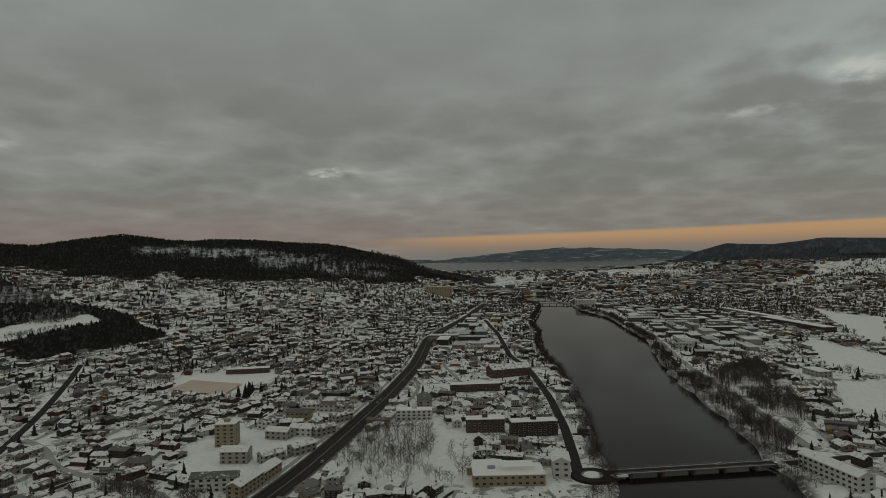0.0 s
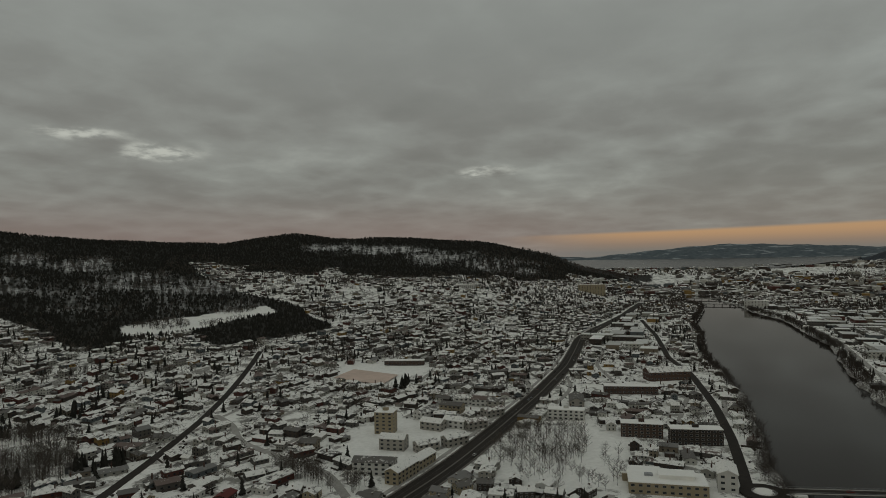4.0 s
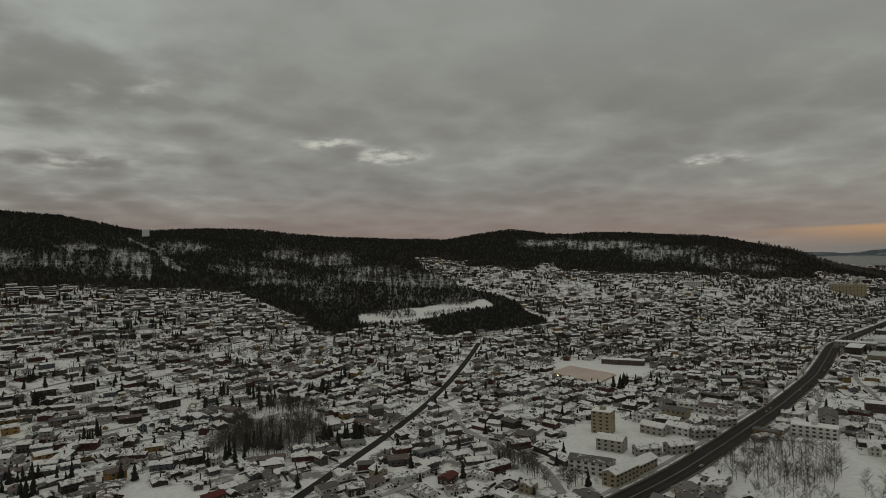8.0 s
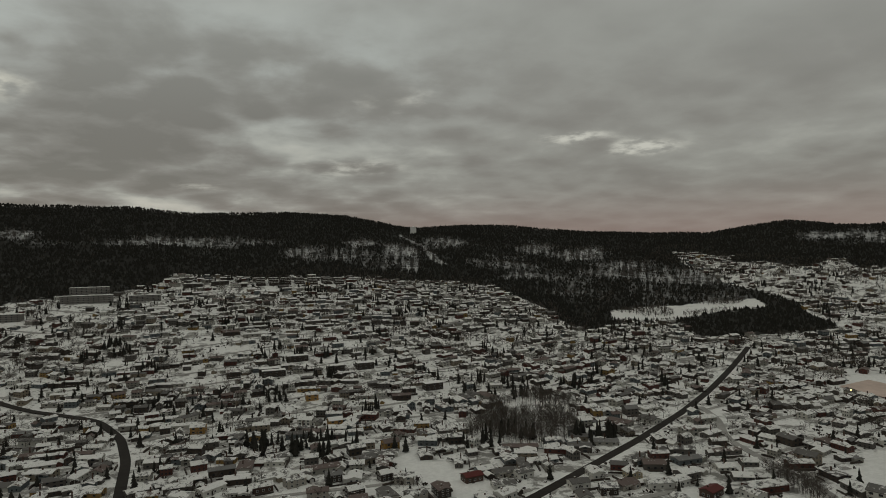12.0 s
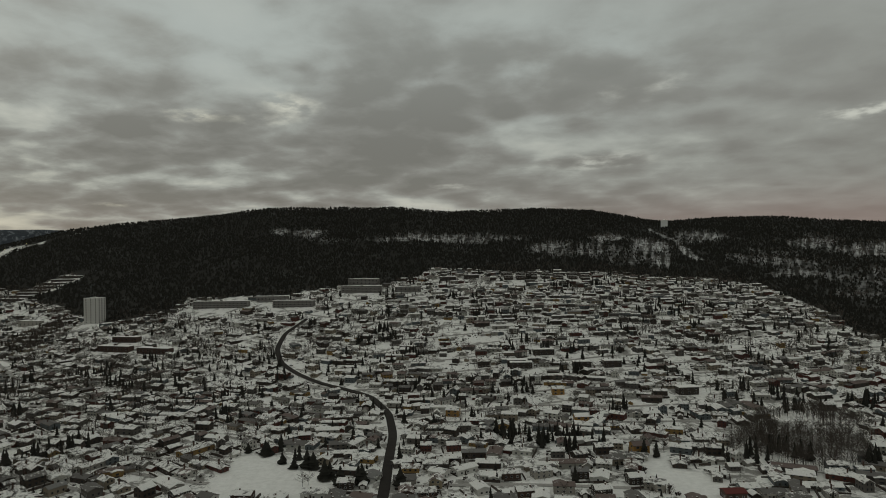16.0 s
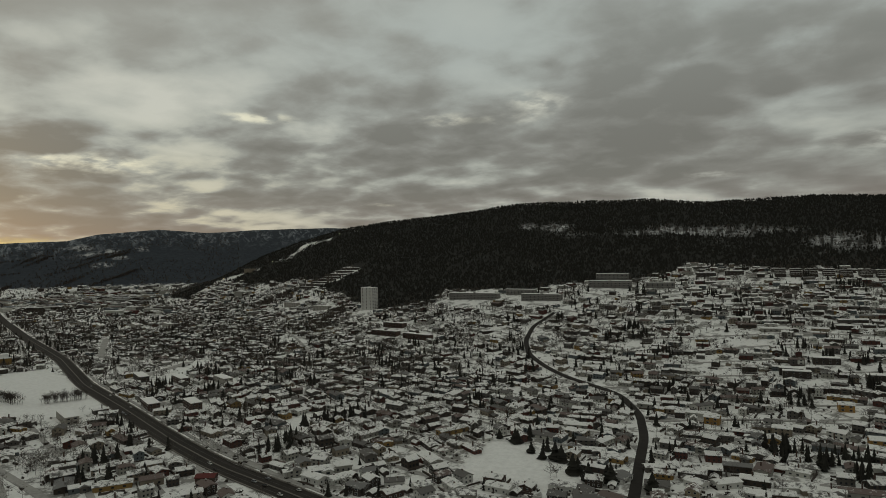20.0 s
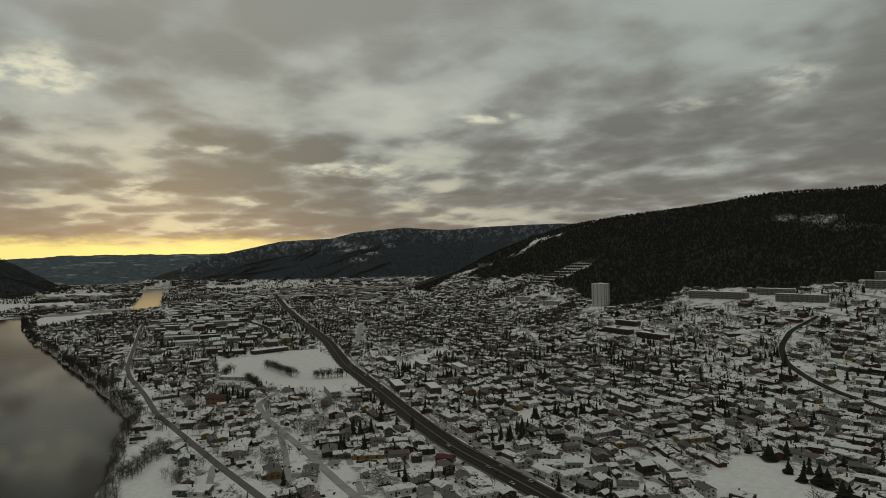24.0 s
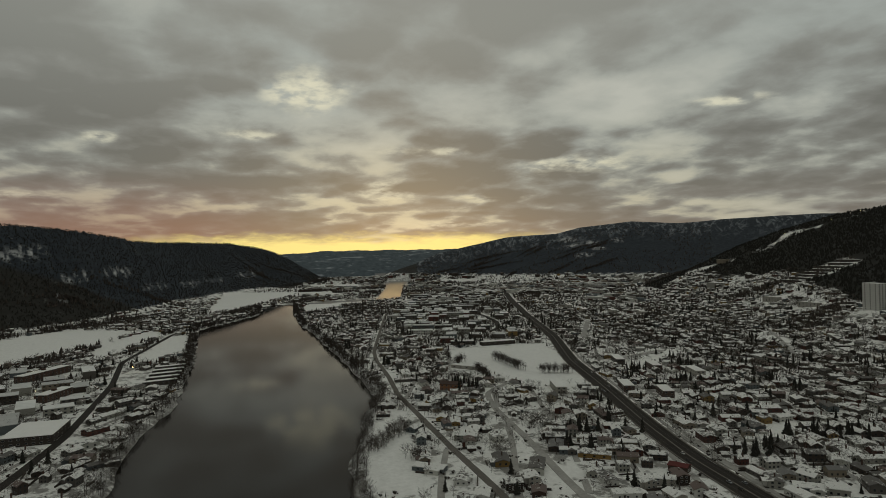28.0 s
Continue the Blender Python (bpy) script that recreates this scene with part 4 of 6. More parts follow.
def bare_tree(rng, limbs=7, twigs=3, thick=0.02, wide=0.3, lean=False):
    """A leafless broadleaf, one unit high: trunk, limbs and fans of twigs as thin three-sided spikes."""
    v, t = [], []

    def spike(a, b, r):
        a, b = Vector(a), Vector(b)
        n0 = len(v)
        side = (b - a).orthogonal().normalized()
        other = (b - a).normalized().cross(side)
        if lean:
            way = rng.uniform(0, 6.28)
            side = side * math.cos(way) + other * math.sin(way)
            v.extend([tuple(a + side * r), tuple(a - side * r), tuple(b)])
            t.append((n0, n0 + 1, n0 + 2))
            return
        for k_ in range(3):
            v.append(tuple(a + (side * math.cos(k_ * 2.094) + other * math.sin(k_ * 2.094)) * r))
        v.append(tuple(b))
        t.extend([(n0, n0 + 1, n0 + 3), (n0 + 1, n0 + 2, n0 + 3), (n0 + 2, n0, n0 + 3)])

    spike((0, 0, -0.03), (rng.uniform(-0.03, 0.03), rng.uniform(-0.03, 0.03), 0.97), thick)
    for n in range(limbs):
        z0 = rng.uniform(0.22, 0.7)
        a = n * 2.4 + rng.uniform(-0.5, 0.5)
        ln = rng.uniform(0.55, 1.0) * wide * (1.25 - 0.6 * z0)
        tip = (ln * math.cos(a), ln * math.sin(a), z0 + rng.uniform(0.16, 0.34))
        spike((0, 0, z0), tip, thick * 0.55)
        for _ in range(twigs):
            k_ = rng.uniform(0.35, 0.95)
            p = (tip[0] * k_, tip[1] * k_, z0 + (tip[2] - z0) * k_)
            b = a + rng.uniform(-1.2, 1.2)
            m = rng.uniform(0.08, 0.17)
            spike(p, (p[0] + m * math.cos(b), p[1] + m * math.sin(b), p[2] + rng.uniform(0.04, 0.16)), thick * 0.32)
    return v, [], t


def shrub(rng):
    v, t = [], []
    for _ in range(7):
        a, b, r = rng.uniform(0, 6.28), rng.uniform(0, 6.28), rng.uniform(0.25, 0.5)
        n0 = len(v)
        v += [(r * math.cos(a) * 0.3, r * math.sin(a) * 0.3, 0), (r * math.cos(a) + 0.22 * math.cos(b), r * math.sin(a) + 0.22 * math.sin(b), rng.uniform(0.5, 1)),
              (r * math.cos(a) - 0.22 * math.cos(b), r * math.sin(a) - 0.22 * math.sin(b), rng.uniform(0.4, 0.9))]
        t.append((n0, n0 + 1, n0 + 2))
    return v, [], t


class Crowd:
    """Gathers many copies of template pieces into one mesh."""

    def __init__(self):
        self.v, self.q, self.t, self.qi, self.ti, self.n = [], [], [], [], [], 0

    def add(self, piece, material, pos, turn, scale):
        v, q, t = (np.array(a, float) for a in piece)
        pos, turn, scale = np.asarray(pos, float), np.asarray(turn, float), np.asarray(scale, float)
        if scale.ndim == 1:
            scale = np.repeat(scale[:, None], 3, 1)
        p = v[None] * scale[:, None, :]
        c, s = np.cos(turn)[:, None], np.sin(turn)[:, None]
        p = np.stack([p[..., 0] * c - p[..., 1] * s, p[..., 0] * s + p[..., 1] * c, p[..., 2]], -1) + pos[:, None, :]
        start = self.n + np.arange(len(pos)) * len(v)
        self.v.append(p.reshape(-1, 3))
        for faces, to, tags in ((q, self.q, self.qi), (t, self.t, self.ti)):
            if len(faces):
                to.append((faces[None].astype(int) + start[:, None, None]).reshape(-1, faces.shape[1]))
                tags.append(np.full(len(to[-1]), material))
        self.n += len(v) * len(pos)

    def build(self, name, mats, smooth=False):
        cat = lambda a, w: np.concatenate(a) if a else np.zeros((0, w), int)
        index = np.concatenate(self.qi + self.ti)
        return mesh_of(name, np.concatenate(self.v), cat(self.q, 4), cat(self.t, 3), mats, index, smooth)


# ---- where houses stand ----
rng = random.Random(11)
npr = np.random.default_rng(11)
# landmark plots kept free: x, y, radius
SITES = [(816, -205, 30), (15, 748, 13), (90, 737, 13), (125, 738, 13), (-110, 1266, 20), (-62, 1266, 20), (-48, 577, 9), (66, 552, 9), (98, 471, 9), (54, 642, 9), (-337, 293, 9),
         (-1316, 862, 32), (-1250, 900, 32), (-1189, 935, 32), (-1809, 1042, 34), (-1441, 897, 34), (-1053, 1186, 30), (-913, 1129, 30),
         (403, 80, 34), (425, 48, 16), (422, 27, 26), (530, 190, 20), (512, 120, 22), (510, 79, 24), (420, 308, 12), (390, 277, 14), (338, 258, 17), (352, 234, 20), (380, 240, 20),
         (400, 250, 10), (422, 240, 12), (468, 247, 12), (510, 250, 12), (749, 146, 32), (652, 162, 30), (-737, 1043, 30), (1957, 602, 60), (-640, 246, 15), (-740, 310, 26), (-921, 440, 36),
         (-620, -140, 40), (452, -122, 32), (700, 478, 34), (262, 312, 9), (-942, -202, 42), (-793, -160, 25), (-875, -56, 66), (545, 282, 24), (513, 296, 14), (454, 281, 13), (467, 266, 13), (482, 306, 13), (135, 388, 9), (590, 200, 18), (-525, 1112, 58), (-378, 1092, 42), (-268, 1172, 42), (-278, 1236, 34), (-430, 1135, 34), (-180, 1180, 28),
         (-590, 900, 32), (-515, 880, 32), (-600, 945, 26), (-1090, 1330, 44), (-1065, 1370, 44), (-1040, 1410, 44), (1434, 776, 30), (501, 1985, 14),
         (24, 1253, 24), (73, 1260, 24), (126, 1273, 24), (164, 1270, 14), (-560, 418, 20), (-520, 436, 17), (-590, 352, 22), (-590, 540, 18), (-640, 520, 18), (-700, 510, 22), (20, 742, 14), (50, 796, 14),
         (182, 645, 12), (2, 512, 10), (29, 488, 10)]
# leafless woods and thickets in the valley
THICKETS = [[(496, -60), (502, -108), (625, -150), (885, -155), (745, -52), (575, -84)], [(185, 440), (160, 480), (215, 560), (280, 600), (300, 540), (262, 480), (240, 440)],
            [(395, 175), (400, 232), (430, 226), (500, 212), (505, 165), (440, 140)], [(-560, 145), (-640, 175), (-860, 200), (-860, 180), (-640, 160)], [(300, 250), (315, 330), (330, 330), (322, 250)]]
HALLS = [[(910, -72), (1130, -30), (1500, 50), (1750, 100), (1650, -170), (1110, -225), (980, -160)], [(-950, 345), (-950, 520), (-1250, 640), (-2100, 960), (-2200, 700), (-1400, 400)],
         [(-640, -135), (-920, -135), (-1000, -255), (-660, -275)], [(930, 200), (960, 320), (1300, 350), (1500, 370), (1480, 290), (1150, 270)]]


def clear_of_sites(x, y):
    ok = np.ones(np.shape(x), bool)
    for sx, sy, sr in SITES:
        ok &= np.hypot(x - sx, y - sy) > sr
    return ok


def open_ground(x, y, margin=9.0, thicket=True):
    ok = (wooded(x, y) < 0.5) & (water_gap(x, y) > 10 + margin * 0.4)
    ok &= ~glade(x, y) & (from_line(PISTE, x, y) > 26)
    for poly in FIELDS + (THICKETS if thicket else []):
        ok &= ~inside(poly, x, y)
    for name, line, half, _, _ in ROADS:
        ok &= from_line(line, x, y) > half + margin
    for sx, sy, sr in SITES:
        ok &= np.hypot(x - sx, y - sy) > sr + margin * 0.6
    return ok


def bend(x, y):
    """Old streets are never quite straight."""
    return x + 18 * ripple(x, y, 85.0, 4.0) + 45 * ripple(x, y, 240.0, 2.0), y + 18 * ripple(x, y, 70.0, 7.0) + 60 * ripple(x, y, 210.0, 5.0)


ZONES = [(-22, (-2700, -170, -900, 2000)), (3, (-170, 250, 300, 1800)), (9, (250, 2400, -1100, 1800))]
BLOCK = 45.0         # from street to street
house_x, house_y, house_t, lanes = [], [], [], []
for angle, (x0, x1, y0, y1) in ZONES:
    a = radians(angle)
    far = 3000
    u, w = np.meshgrid(np.arange(-far, far, 18.0), np.arange(-far, far, BLOCK))
    u, w = np.concatenate([u.ravel(), u.ravel()]), np.concatenate([w.ravel() + 12.6, w.ravel() - 12.6])
    u, w = u + npr.normal(0, 4.2, u.shape) + (np.round(w) * 7.3) % 15, w + npr.normal(0, 3.4, w.shape)
    x, y = bend(u * math.cos(a) - w * math.sin(a), u * math.sin(a) + w * math.cos(a))
    az, d = polar(x, y)
    keep = (x > x0) & (x < x1) & (y > y0) & (y < y1) & (d > 330) & (d < 2500) & (az > -26) & (az < 203)
    thin_out = np.clip(0.82 + 0.6 * ripple(x, y, 38.0, 6.0) + 0.5 * ripple(x, y, 15.0, 3.0) + 0.4 * ripple(x, y, 130.0, 2.0), 0.05, 0.99)
    keep &= npr.random(len(x)) < thin_out * np.interp(d, [300, 1000, 2500], [1.0, 0.95, 0.6])
    x, y = x[keep], y[keep]
    keep = open_ground(x, y)
    for poly in HALLS:
        keep &= ~inside(poly, x, y) | (npr.random(len(x)) < 0.12)
    x, y = x[keep], y[keep]
    house_x.append(x), house_y.append(y)
    house_t.append(a + 0.45 * ripple(x, y, 110.0, 3.0) + npr.normal(0, 0.20, len(x)) + npr.choice([0, math.pi / 2, math.pi, math.pi * 1.5], len(x), p=[0.4, 0.12, 0.36, 0.12]))
    # the streets between the rows
    for w0 in np.arange(-far, far, BLOCK):
        u = np.arange(-far, far, 9.0)
        x, y = bend(u * math.cos(a) - w0 * math.sin(a), u * math.sin(a) + w0 * math.cos(a))
        az, d = polar(x, y)
        ok = (x > x0) & (x < x1) & (y > y0) & (y < y1) & (d > 300) & (d < 1500) & (az > -24) & (az < 200) & open_ground(x, y, 1.0)
        for n in np.where(ok[:-1] & ok[1:])[0]:
            lanes.append((x[n], y[n], x[n + 1], y[n + 1]))
# later homes fill the gaps between the old rows
az, d = np.radians(npr.uniform(-20, 197, 5200)), npr.uniform(332, 760, 5200)
x, y = d * np.cos(az), d * np.sin(az)
keep = open_ground(x, y, 7.0) & (ripple(x, y, 22.0, 9.0) > -0.12)
x, y = x[keep], y[keep]
house_x.append(x), house_y.append(y)
house_t.append(np.where(x < -170, radians(-22), np.where(x < 250, radians(3), radians(9))) + npr.normal(0, 0.25, len(x)) + npr.choice([0, math.pi / 2], len(x)))
house_x, house_y, house_t = (np.concatenate(a) for a in (house_x, house_y, house_t))
# no two houses closer than their walls allow
taken, free = defaultdict(list), np.ones(len(house_x), bool)
for n, (x, y) in enumerate(zip(house_x.tolist(), house_y.tolist())):
    cell = (int(x // 13), int(y // 13))
    if any((x - qx) ** 2 + (y - qy) ** 2 < 158 for i in (-1, 0, 1) for j in (-1, 0, 1) for qx, qy in taken[(cell[0] + i, cell[1] + j)]):
        free[n] = False
    else:
        taken[cell].append((x, y))
house_x, house_y, house_t = house_x[free], house_y[free], house_t[free]
house_z = land(house_x, house_y)
house_az, house_d = polar(house_x, house_y)
lanes = np.array(lanes)
ux, uy = lanes[:, 2] - lanes[:, 0], lanes[:, 3] - lanes[:, 1]
ln = np.hypot(ux, uy)
nx, ny = -uy / ln * 2.3, ux / ln * 2.3
corners = np.stack([np.stack([lanes[:, p] + s_ * nx, lanes[:, p + 1] + s_ * ny], 1) for p, s_ in ((0, -1), (2, -1), (2, 1), (0, 1))], 1)
flat_z = np.stack([land(corners[:, c_, 0], corners[:, c_, 1]) for c_ in range(4)], 1) + 0.3
lane_v = np.concatenate([corners, flat_z[..., None]], 2).reshape(-1, 3)
tagged(new("side_lanes", mesh_of("side_lanes", lane_v, np.arange(len(lane_v)).reshape(-1, 4), mats=[mat_grit])), "narrow residential lanes of packed grey snow", "road", kind="structure")
# houses on the plots nearest the crossing of the main roads are things of their own
NEAR = 470
near = (house_d < NEAR) & (house_az > -21) & (house_az < 197)
if near.sum() > 196:
    near &= house_d <= np.sort(house_d[near])[195]
print("houses", len(house_x), "near", near.sum(), "lanes", len(lanes))
SHAPES = [(12.5, 8.5, 4.0, 1.3, 0), (10.5, 8.0, 4.9, 1.7, 0), (14.5, 9.0, 3.1, 1.2, 2.6), (13.0, 8.0, 4.9, 1.1, 2.0), (11.0, 9.0, 2.9, 1.5, 0), (17.0, 8.5, 3.8, 1.1, 0), (18.0, 7.5, 3.4, 0.9, 3.2), (9.0, 7.5, 5.0, 1.6, 0)]
sectors = [("riverside_homes", house_az < 25, "snow-roofed town houses stretching towards the fjord"), ("valley_homes", (house_az >= 25) & (house_az < 62), "snow-roofed homes climbing the eastern slope"),
           ("hillside_homes", (house_az >= 62) & (house_az < 118), "crowded snow-roofed wooden homes on the hillside"), ("suburb_homes", house_az >= 118, "snow-roofed suburb homes along the valley floor")]
for name, mask, label in sectors:
    crowd = Crowd()
    pick = np.where(mask & ~near)[0]
    kinds = npr.integers(0, len(SHAPES), len(pick))
    for k_, shape in enumerate(SHAPES):
        ids = pick[kinds == k_]
        scale = npr.uniform(0.72, 1.25, len(ids))
        scale = np.stack([scale * npr.uniform(0.9, 1.25, len(ids)), scale, npr.uniform(0.8, 1.2, len(ids))], 1)
        pos = np.stack([house_x[ids], house_y[ids], house_z[ids]], 1)
        for material, piece in enumerate(gable_house(*shape)):
            crowd.add(piece, material, pos, house_t[ids], scale)
    # chimneys
    ids = pick[(house_d[pick] < 950) & (npr.random(len(pick)) < 0.8)]
    stack = ([(a, b, c) for c in (0, 1) for a, b in ((-0.5, -0.5), (0.5, -0.5), (0.5, 0.5), (-0.5, 0.5))], [(0, 1, 5, 4), (1, 2, 6, 5), (2, 3, 7, 6), (3, 0, 4, 7), (4, 5, 6, 7)], [])
    crowd.add(stack, 3, np.stack([house_x[ids] + npr.uniform(-2, 2, len(ids)), house_y[ids] + npr.uniform(-1, 1, len(ids)), house_z[ids] + 3.0], 1), house_t[ids], np.stack([np.full(len(ids), 0.8), np.full(len(ids), 0.8), npr.uniform(4.4, 5.2, len(ids))], 1))
    # a garage or shed beside every third house
    ids = pick[npr.random(len(pick)) < 0.5]
    turn = house_t[ids] + npr.choice([0, 1.57], len(ids))
    away = npr.uniform(10.5, 13.5, len(ids)) * npr.choice([-1, 1], len(ids))
    gx_, gy_ = house_x[ids] + away * np.cos(house_t[ids]), house_y[ids] + away * np.sin(house_t[ids])
    keep = open_ground(gx_, gy_, 4.0)
    for material, piece in enumerate(gable_house(6.0, 4.2, 2.3, 1.1)[:2]):
        crowd.add(piece, material, np.stack([gx_, gy_, land(gx_, gy_)], 1)[keep], turn[keep], npr.uniform(0.9, 1.2, keep.sum()))
    tagged(new(name, crowd.build(name, [mat_wall_far, mat_roof_far, mat_glass, mat_brick])), label, "houses", kind="stuff")

# works, halls and blocks on the valley floor
crowd = Crowd()
for poly, angle, n in zip(HALLS, (9, -22, 12, 9), (70, 120, 26, 22)):
    px, py = np.array(poly).T
    placed = []
    for _ in range(n * 14):
        x, y = npr.uniform(px.min(), px.max()), npr.uniform(py.min(), py.max())
        if not inside(poly, np.array([x]), np.array([y]))[0] or not open_ground(np.array([x]), np.array([y]), 14.0)[0]:
            continue
        if any(math.hypot(x - qx, (y - qy) * 1.4) < 40 for qx, qy in placed) or len(placed) >= n:
            continue
        placed.append((x, y))
        big = npr.uniform(0.6, 1.5)
        pieces = block_house(36 * big, 17 * npr.uniform(0.8, 1.4), npr.uniform(5.5, 9.5), 2)
        spot, turn = [(x, y, float(land(x, y)))], [radians(angle) + npr.choice([0, math.pi / 2], p=[0.75, 0.25])]
        for material, piece in enumerate(pieces):
            crowd.add(piece, material, spot, turn, [1.0])
tagged(new("valley_halls", crowd.build("valley_halls", [mat_wall_far, mat_hall_roof, mat_glass])), "flat-roofed workshops and halls under snow", "buildings", kind="stuff")
# the distant ends of the town
crowd = Crowd()
for az0, az1, d0, d1, n in ((-19, 26, 2200, 3260, 3000), (139, 172, 2300, 4100, 3400), (126, 146, 1900, 2950, 1100), (-19, -4, 2600, 3620, 2600), (-8, 4, 3200, 4250, 800)):
    a_, d_ = np.radians(npr.uniform(az0, az1, n)), npr.uniform(d0, d1, n)
    x, y = d_ * np.cos(a_), d_ * np.sin(a_)
    keep = (wooded(x, y) < 0.5) & (water_gap(x, y) > 12) & (land(x, y) < 125) & (ripple(x, y, 160.0, 9.0) + npr.normal(0, 0.25, n) > -0.12)
    for poly in FIELDS:
        keep &= ~inside(poly, x, y)
    x, y = x[keep], y[keep]
    wide = npr.choice([0, 1], len(x), p=[0.75, 0.25])
    for kind_, pieces in enumerate((gable_house(14, 10, 6, 2.5), block_house(40, 18, 9, 2))):
        ids = np.where(wide == kind_)[0]
        for material, piece in enumerate(pieces[:2]):
            crowd.add(piece, material, np.stack([x[ids], y[ids], land(x[ids], y[ids])], 1), npr.uniform(-0.4, 0.4, len(ids)), npr.uniform(0.8, 1.4, len(ids)))
tagged(new("distant_town", crowd.build("distant_town", [mat_wall_far, mat_roof_far])), "far snow-roofed quarters of the town", "houses", kind="stuff")


# ---- woods ----
def scatter(n, az0, az1, d0, d1):
    az = np.radians(npr.uniform(az0, az1, n))
    d = np.sqrt(npr.uniform(d0 * d0, d1 * d1, n))
    return d * np.cos(az), d * np.sin(az)


def plant(name, label, pieces, x, y, low, high, mats, category, squash=1.0):
    """Sets trees out as one stand; bare trees grow plainer with their distance from the town centre."""
    crowd = Crowd()
    z = land(x, y)
    d = np.hypot(x, y)
    levels = [(pieces, d >= 0)] if pieces is not bares_full else [(bares_full, d < 560), (bares_mid, (d >= 560) & (d < 820)), (bares, d >= 820)]
    for pieces_, mask in levels:
        ids_all = np.where(mask)[0]
        kinds = npr.integers(0, len(pieces_), len(ids_all))
        for k_, piece in enumerate(pieces_):
            ids = ids_all[kinds == k_]
            if len(ids):
                tall = npr.uniform(low, high, len(ids))
                size = np.stack([tall * squash, tall * squash, tall], 1)
                crowd.add(piece, 0, np.stack([x[ids], y[ids], z[ids] - 0.2], 1), npr.uniform(0, 6.28, len(ids)), size)
    return tagged(new(name, crowd.build(name, mats)), label, category, kind="stuff")


spruces = [spruce(rng, 2, 5) for _ in range(5)]
spruces_full = [spruce(rng, 4, 7) for _ in range(4)]
bares = [bare_tree(rng, 10, 3, 0.034, 0.34, True) for _ in range(6)]
bares_mid = [bare_tree(rng, 10, 4, 0.018, 0.36, True) for _ in range(6)]
bares_full = [bare_tree(rng, 11, 5, 0.012, 0.38) for _ in range(5)]
bares_fine = [bare_tree(rng, 13, 5, 0.012, 0.36) for _ in range(5)]
shrubs = [shrub(rng) for _ in range(5)]

x, y = scatter(125000, 12, 142, 850, 2500)
scar = scarred(x, y)
keep = (wooded(x, y) > 0.5) & (npr.random(len(x)) > scar * 1.35) & clear_of_sites(x, y)
plant("spruce_wood", "dark spruce forest covering the hill", spruces, x[keep], y[keep], 4, 7.5, [mat_needles], "forest", 2.3)
x, y = scatter(60000, 20, 118, 850, 2500)
az_ = polar(x, y)[0]
keep = (wooded(x, y) > 0.5) & (npr.random(len(x)) < np.where((az_ > 22) & (az_ < 43), 0.14, 0.75) * scarred(x, y) + 0.03)
plant("birch_wood", "bare grey-brown trees on the snowy slope", bares, x[keep], y[keep], 7, 12, [mat_twig], "forest")
x, y = scatter(60000, 168, 205, 1200, 4300)
keep = (wooded(x, y) > 0.5) & (npr.random(len(x)) > scarred(x, y) * 1.5)
plant("valley_wood", "dark forest on the hill across the river", spruces, x[keep], y[keep], 3.4, 5.8, [mat_needles], "forest", 2.4)
x, y = scatter(52000, -20, 205, 340, 1900)
keep = open_ground(x, y, 2.0) & (polar(x, y)[1] > 470) & (ripple(x, y, 17.0, 8.0) + 0.5 * ripple(x, y, 60.0, 3.0) > 0.0)
plant("garden_trees", "bare garden trees between the houses", bares_full, x[keep][:17000], y[keep][:17000], 5, 11, [mat_twig_dark], "trees", 1.15)
x, y = scatter(15000, -20, 205, 470, 2000)
keep = open_ground(x, y, 2.0) & (ripple(x, y, 45.0, 4.0) + 0.6 * ripple(x, y, 150.0, 2.0) + npr.normal(0, 0.35, len(x)) > 0.05)
plant("garden_spruces", "dark spruces standing between the houses", spruces_full, x[keep], y[keep], 5, 13, [mat_needles], "trees", 1.3)
x, y = scatter(26000, -20, 205, 330, 1300)
keep = open_ground(x, y, 1.0) & (ripple(x, y, 13.0, 5.0) > -0.1)
plant("garden_shrubs", "leafless brown shrubs in the gardens", shrubs, x[keep], y[keep], 1.2, 2.8, [mat_bark], "shrubs", 1.5)
x, y = scatter(30000, 112, 200, 470, 1900)
keep = open_ground(x, y, 1.5) & (ripple(x, y, 21.0, 3.0) > -0.15)
plant("suburb_trees", "bare trees and tall hedges in the suburb gardens", bares_full, x[keep][:11000], y[keep][:11000], 4, 9, [mat_twig_dark], "trees", 1.3)
# leafless belt where the gardens end and the hill forest begins
x, y = scatter(60000, 14, 140, 850, 2200)
az_, d_ = polar(x, y)
lift_ = np.degrees(np.arctan2(land(x, y) - HEIGHT, d_)) - stops_at(EDGE, az_)
keep = (np.abs(lift_ + 0.1) < 0.55 + 0.4 * ripple(x, y, 60.0, 7.0)) & (water_gap(x, y) > 10) & clear_of_sites(x, y) & (ripple(x, y, 35.0, 2.0) > -0.4) & ~glade(x, y) & (npr.random(len(x)) < 0.75)
plant("forest_edge_trees", "grey leafless trees along the forest edge", bares, x[keep], y[keep], 6, 11, [mat_twig], "trees", 1.1)
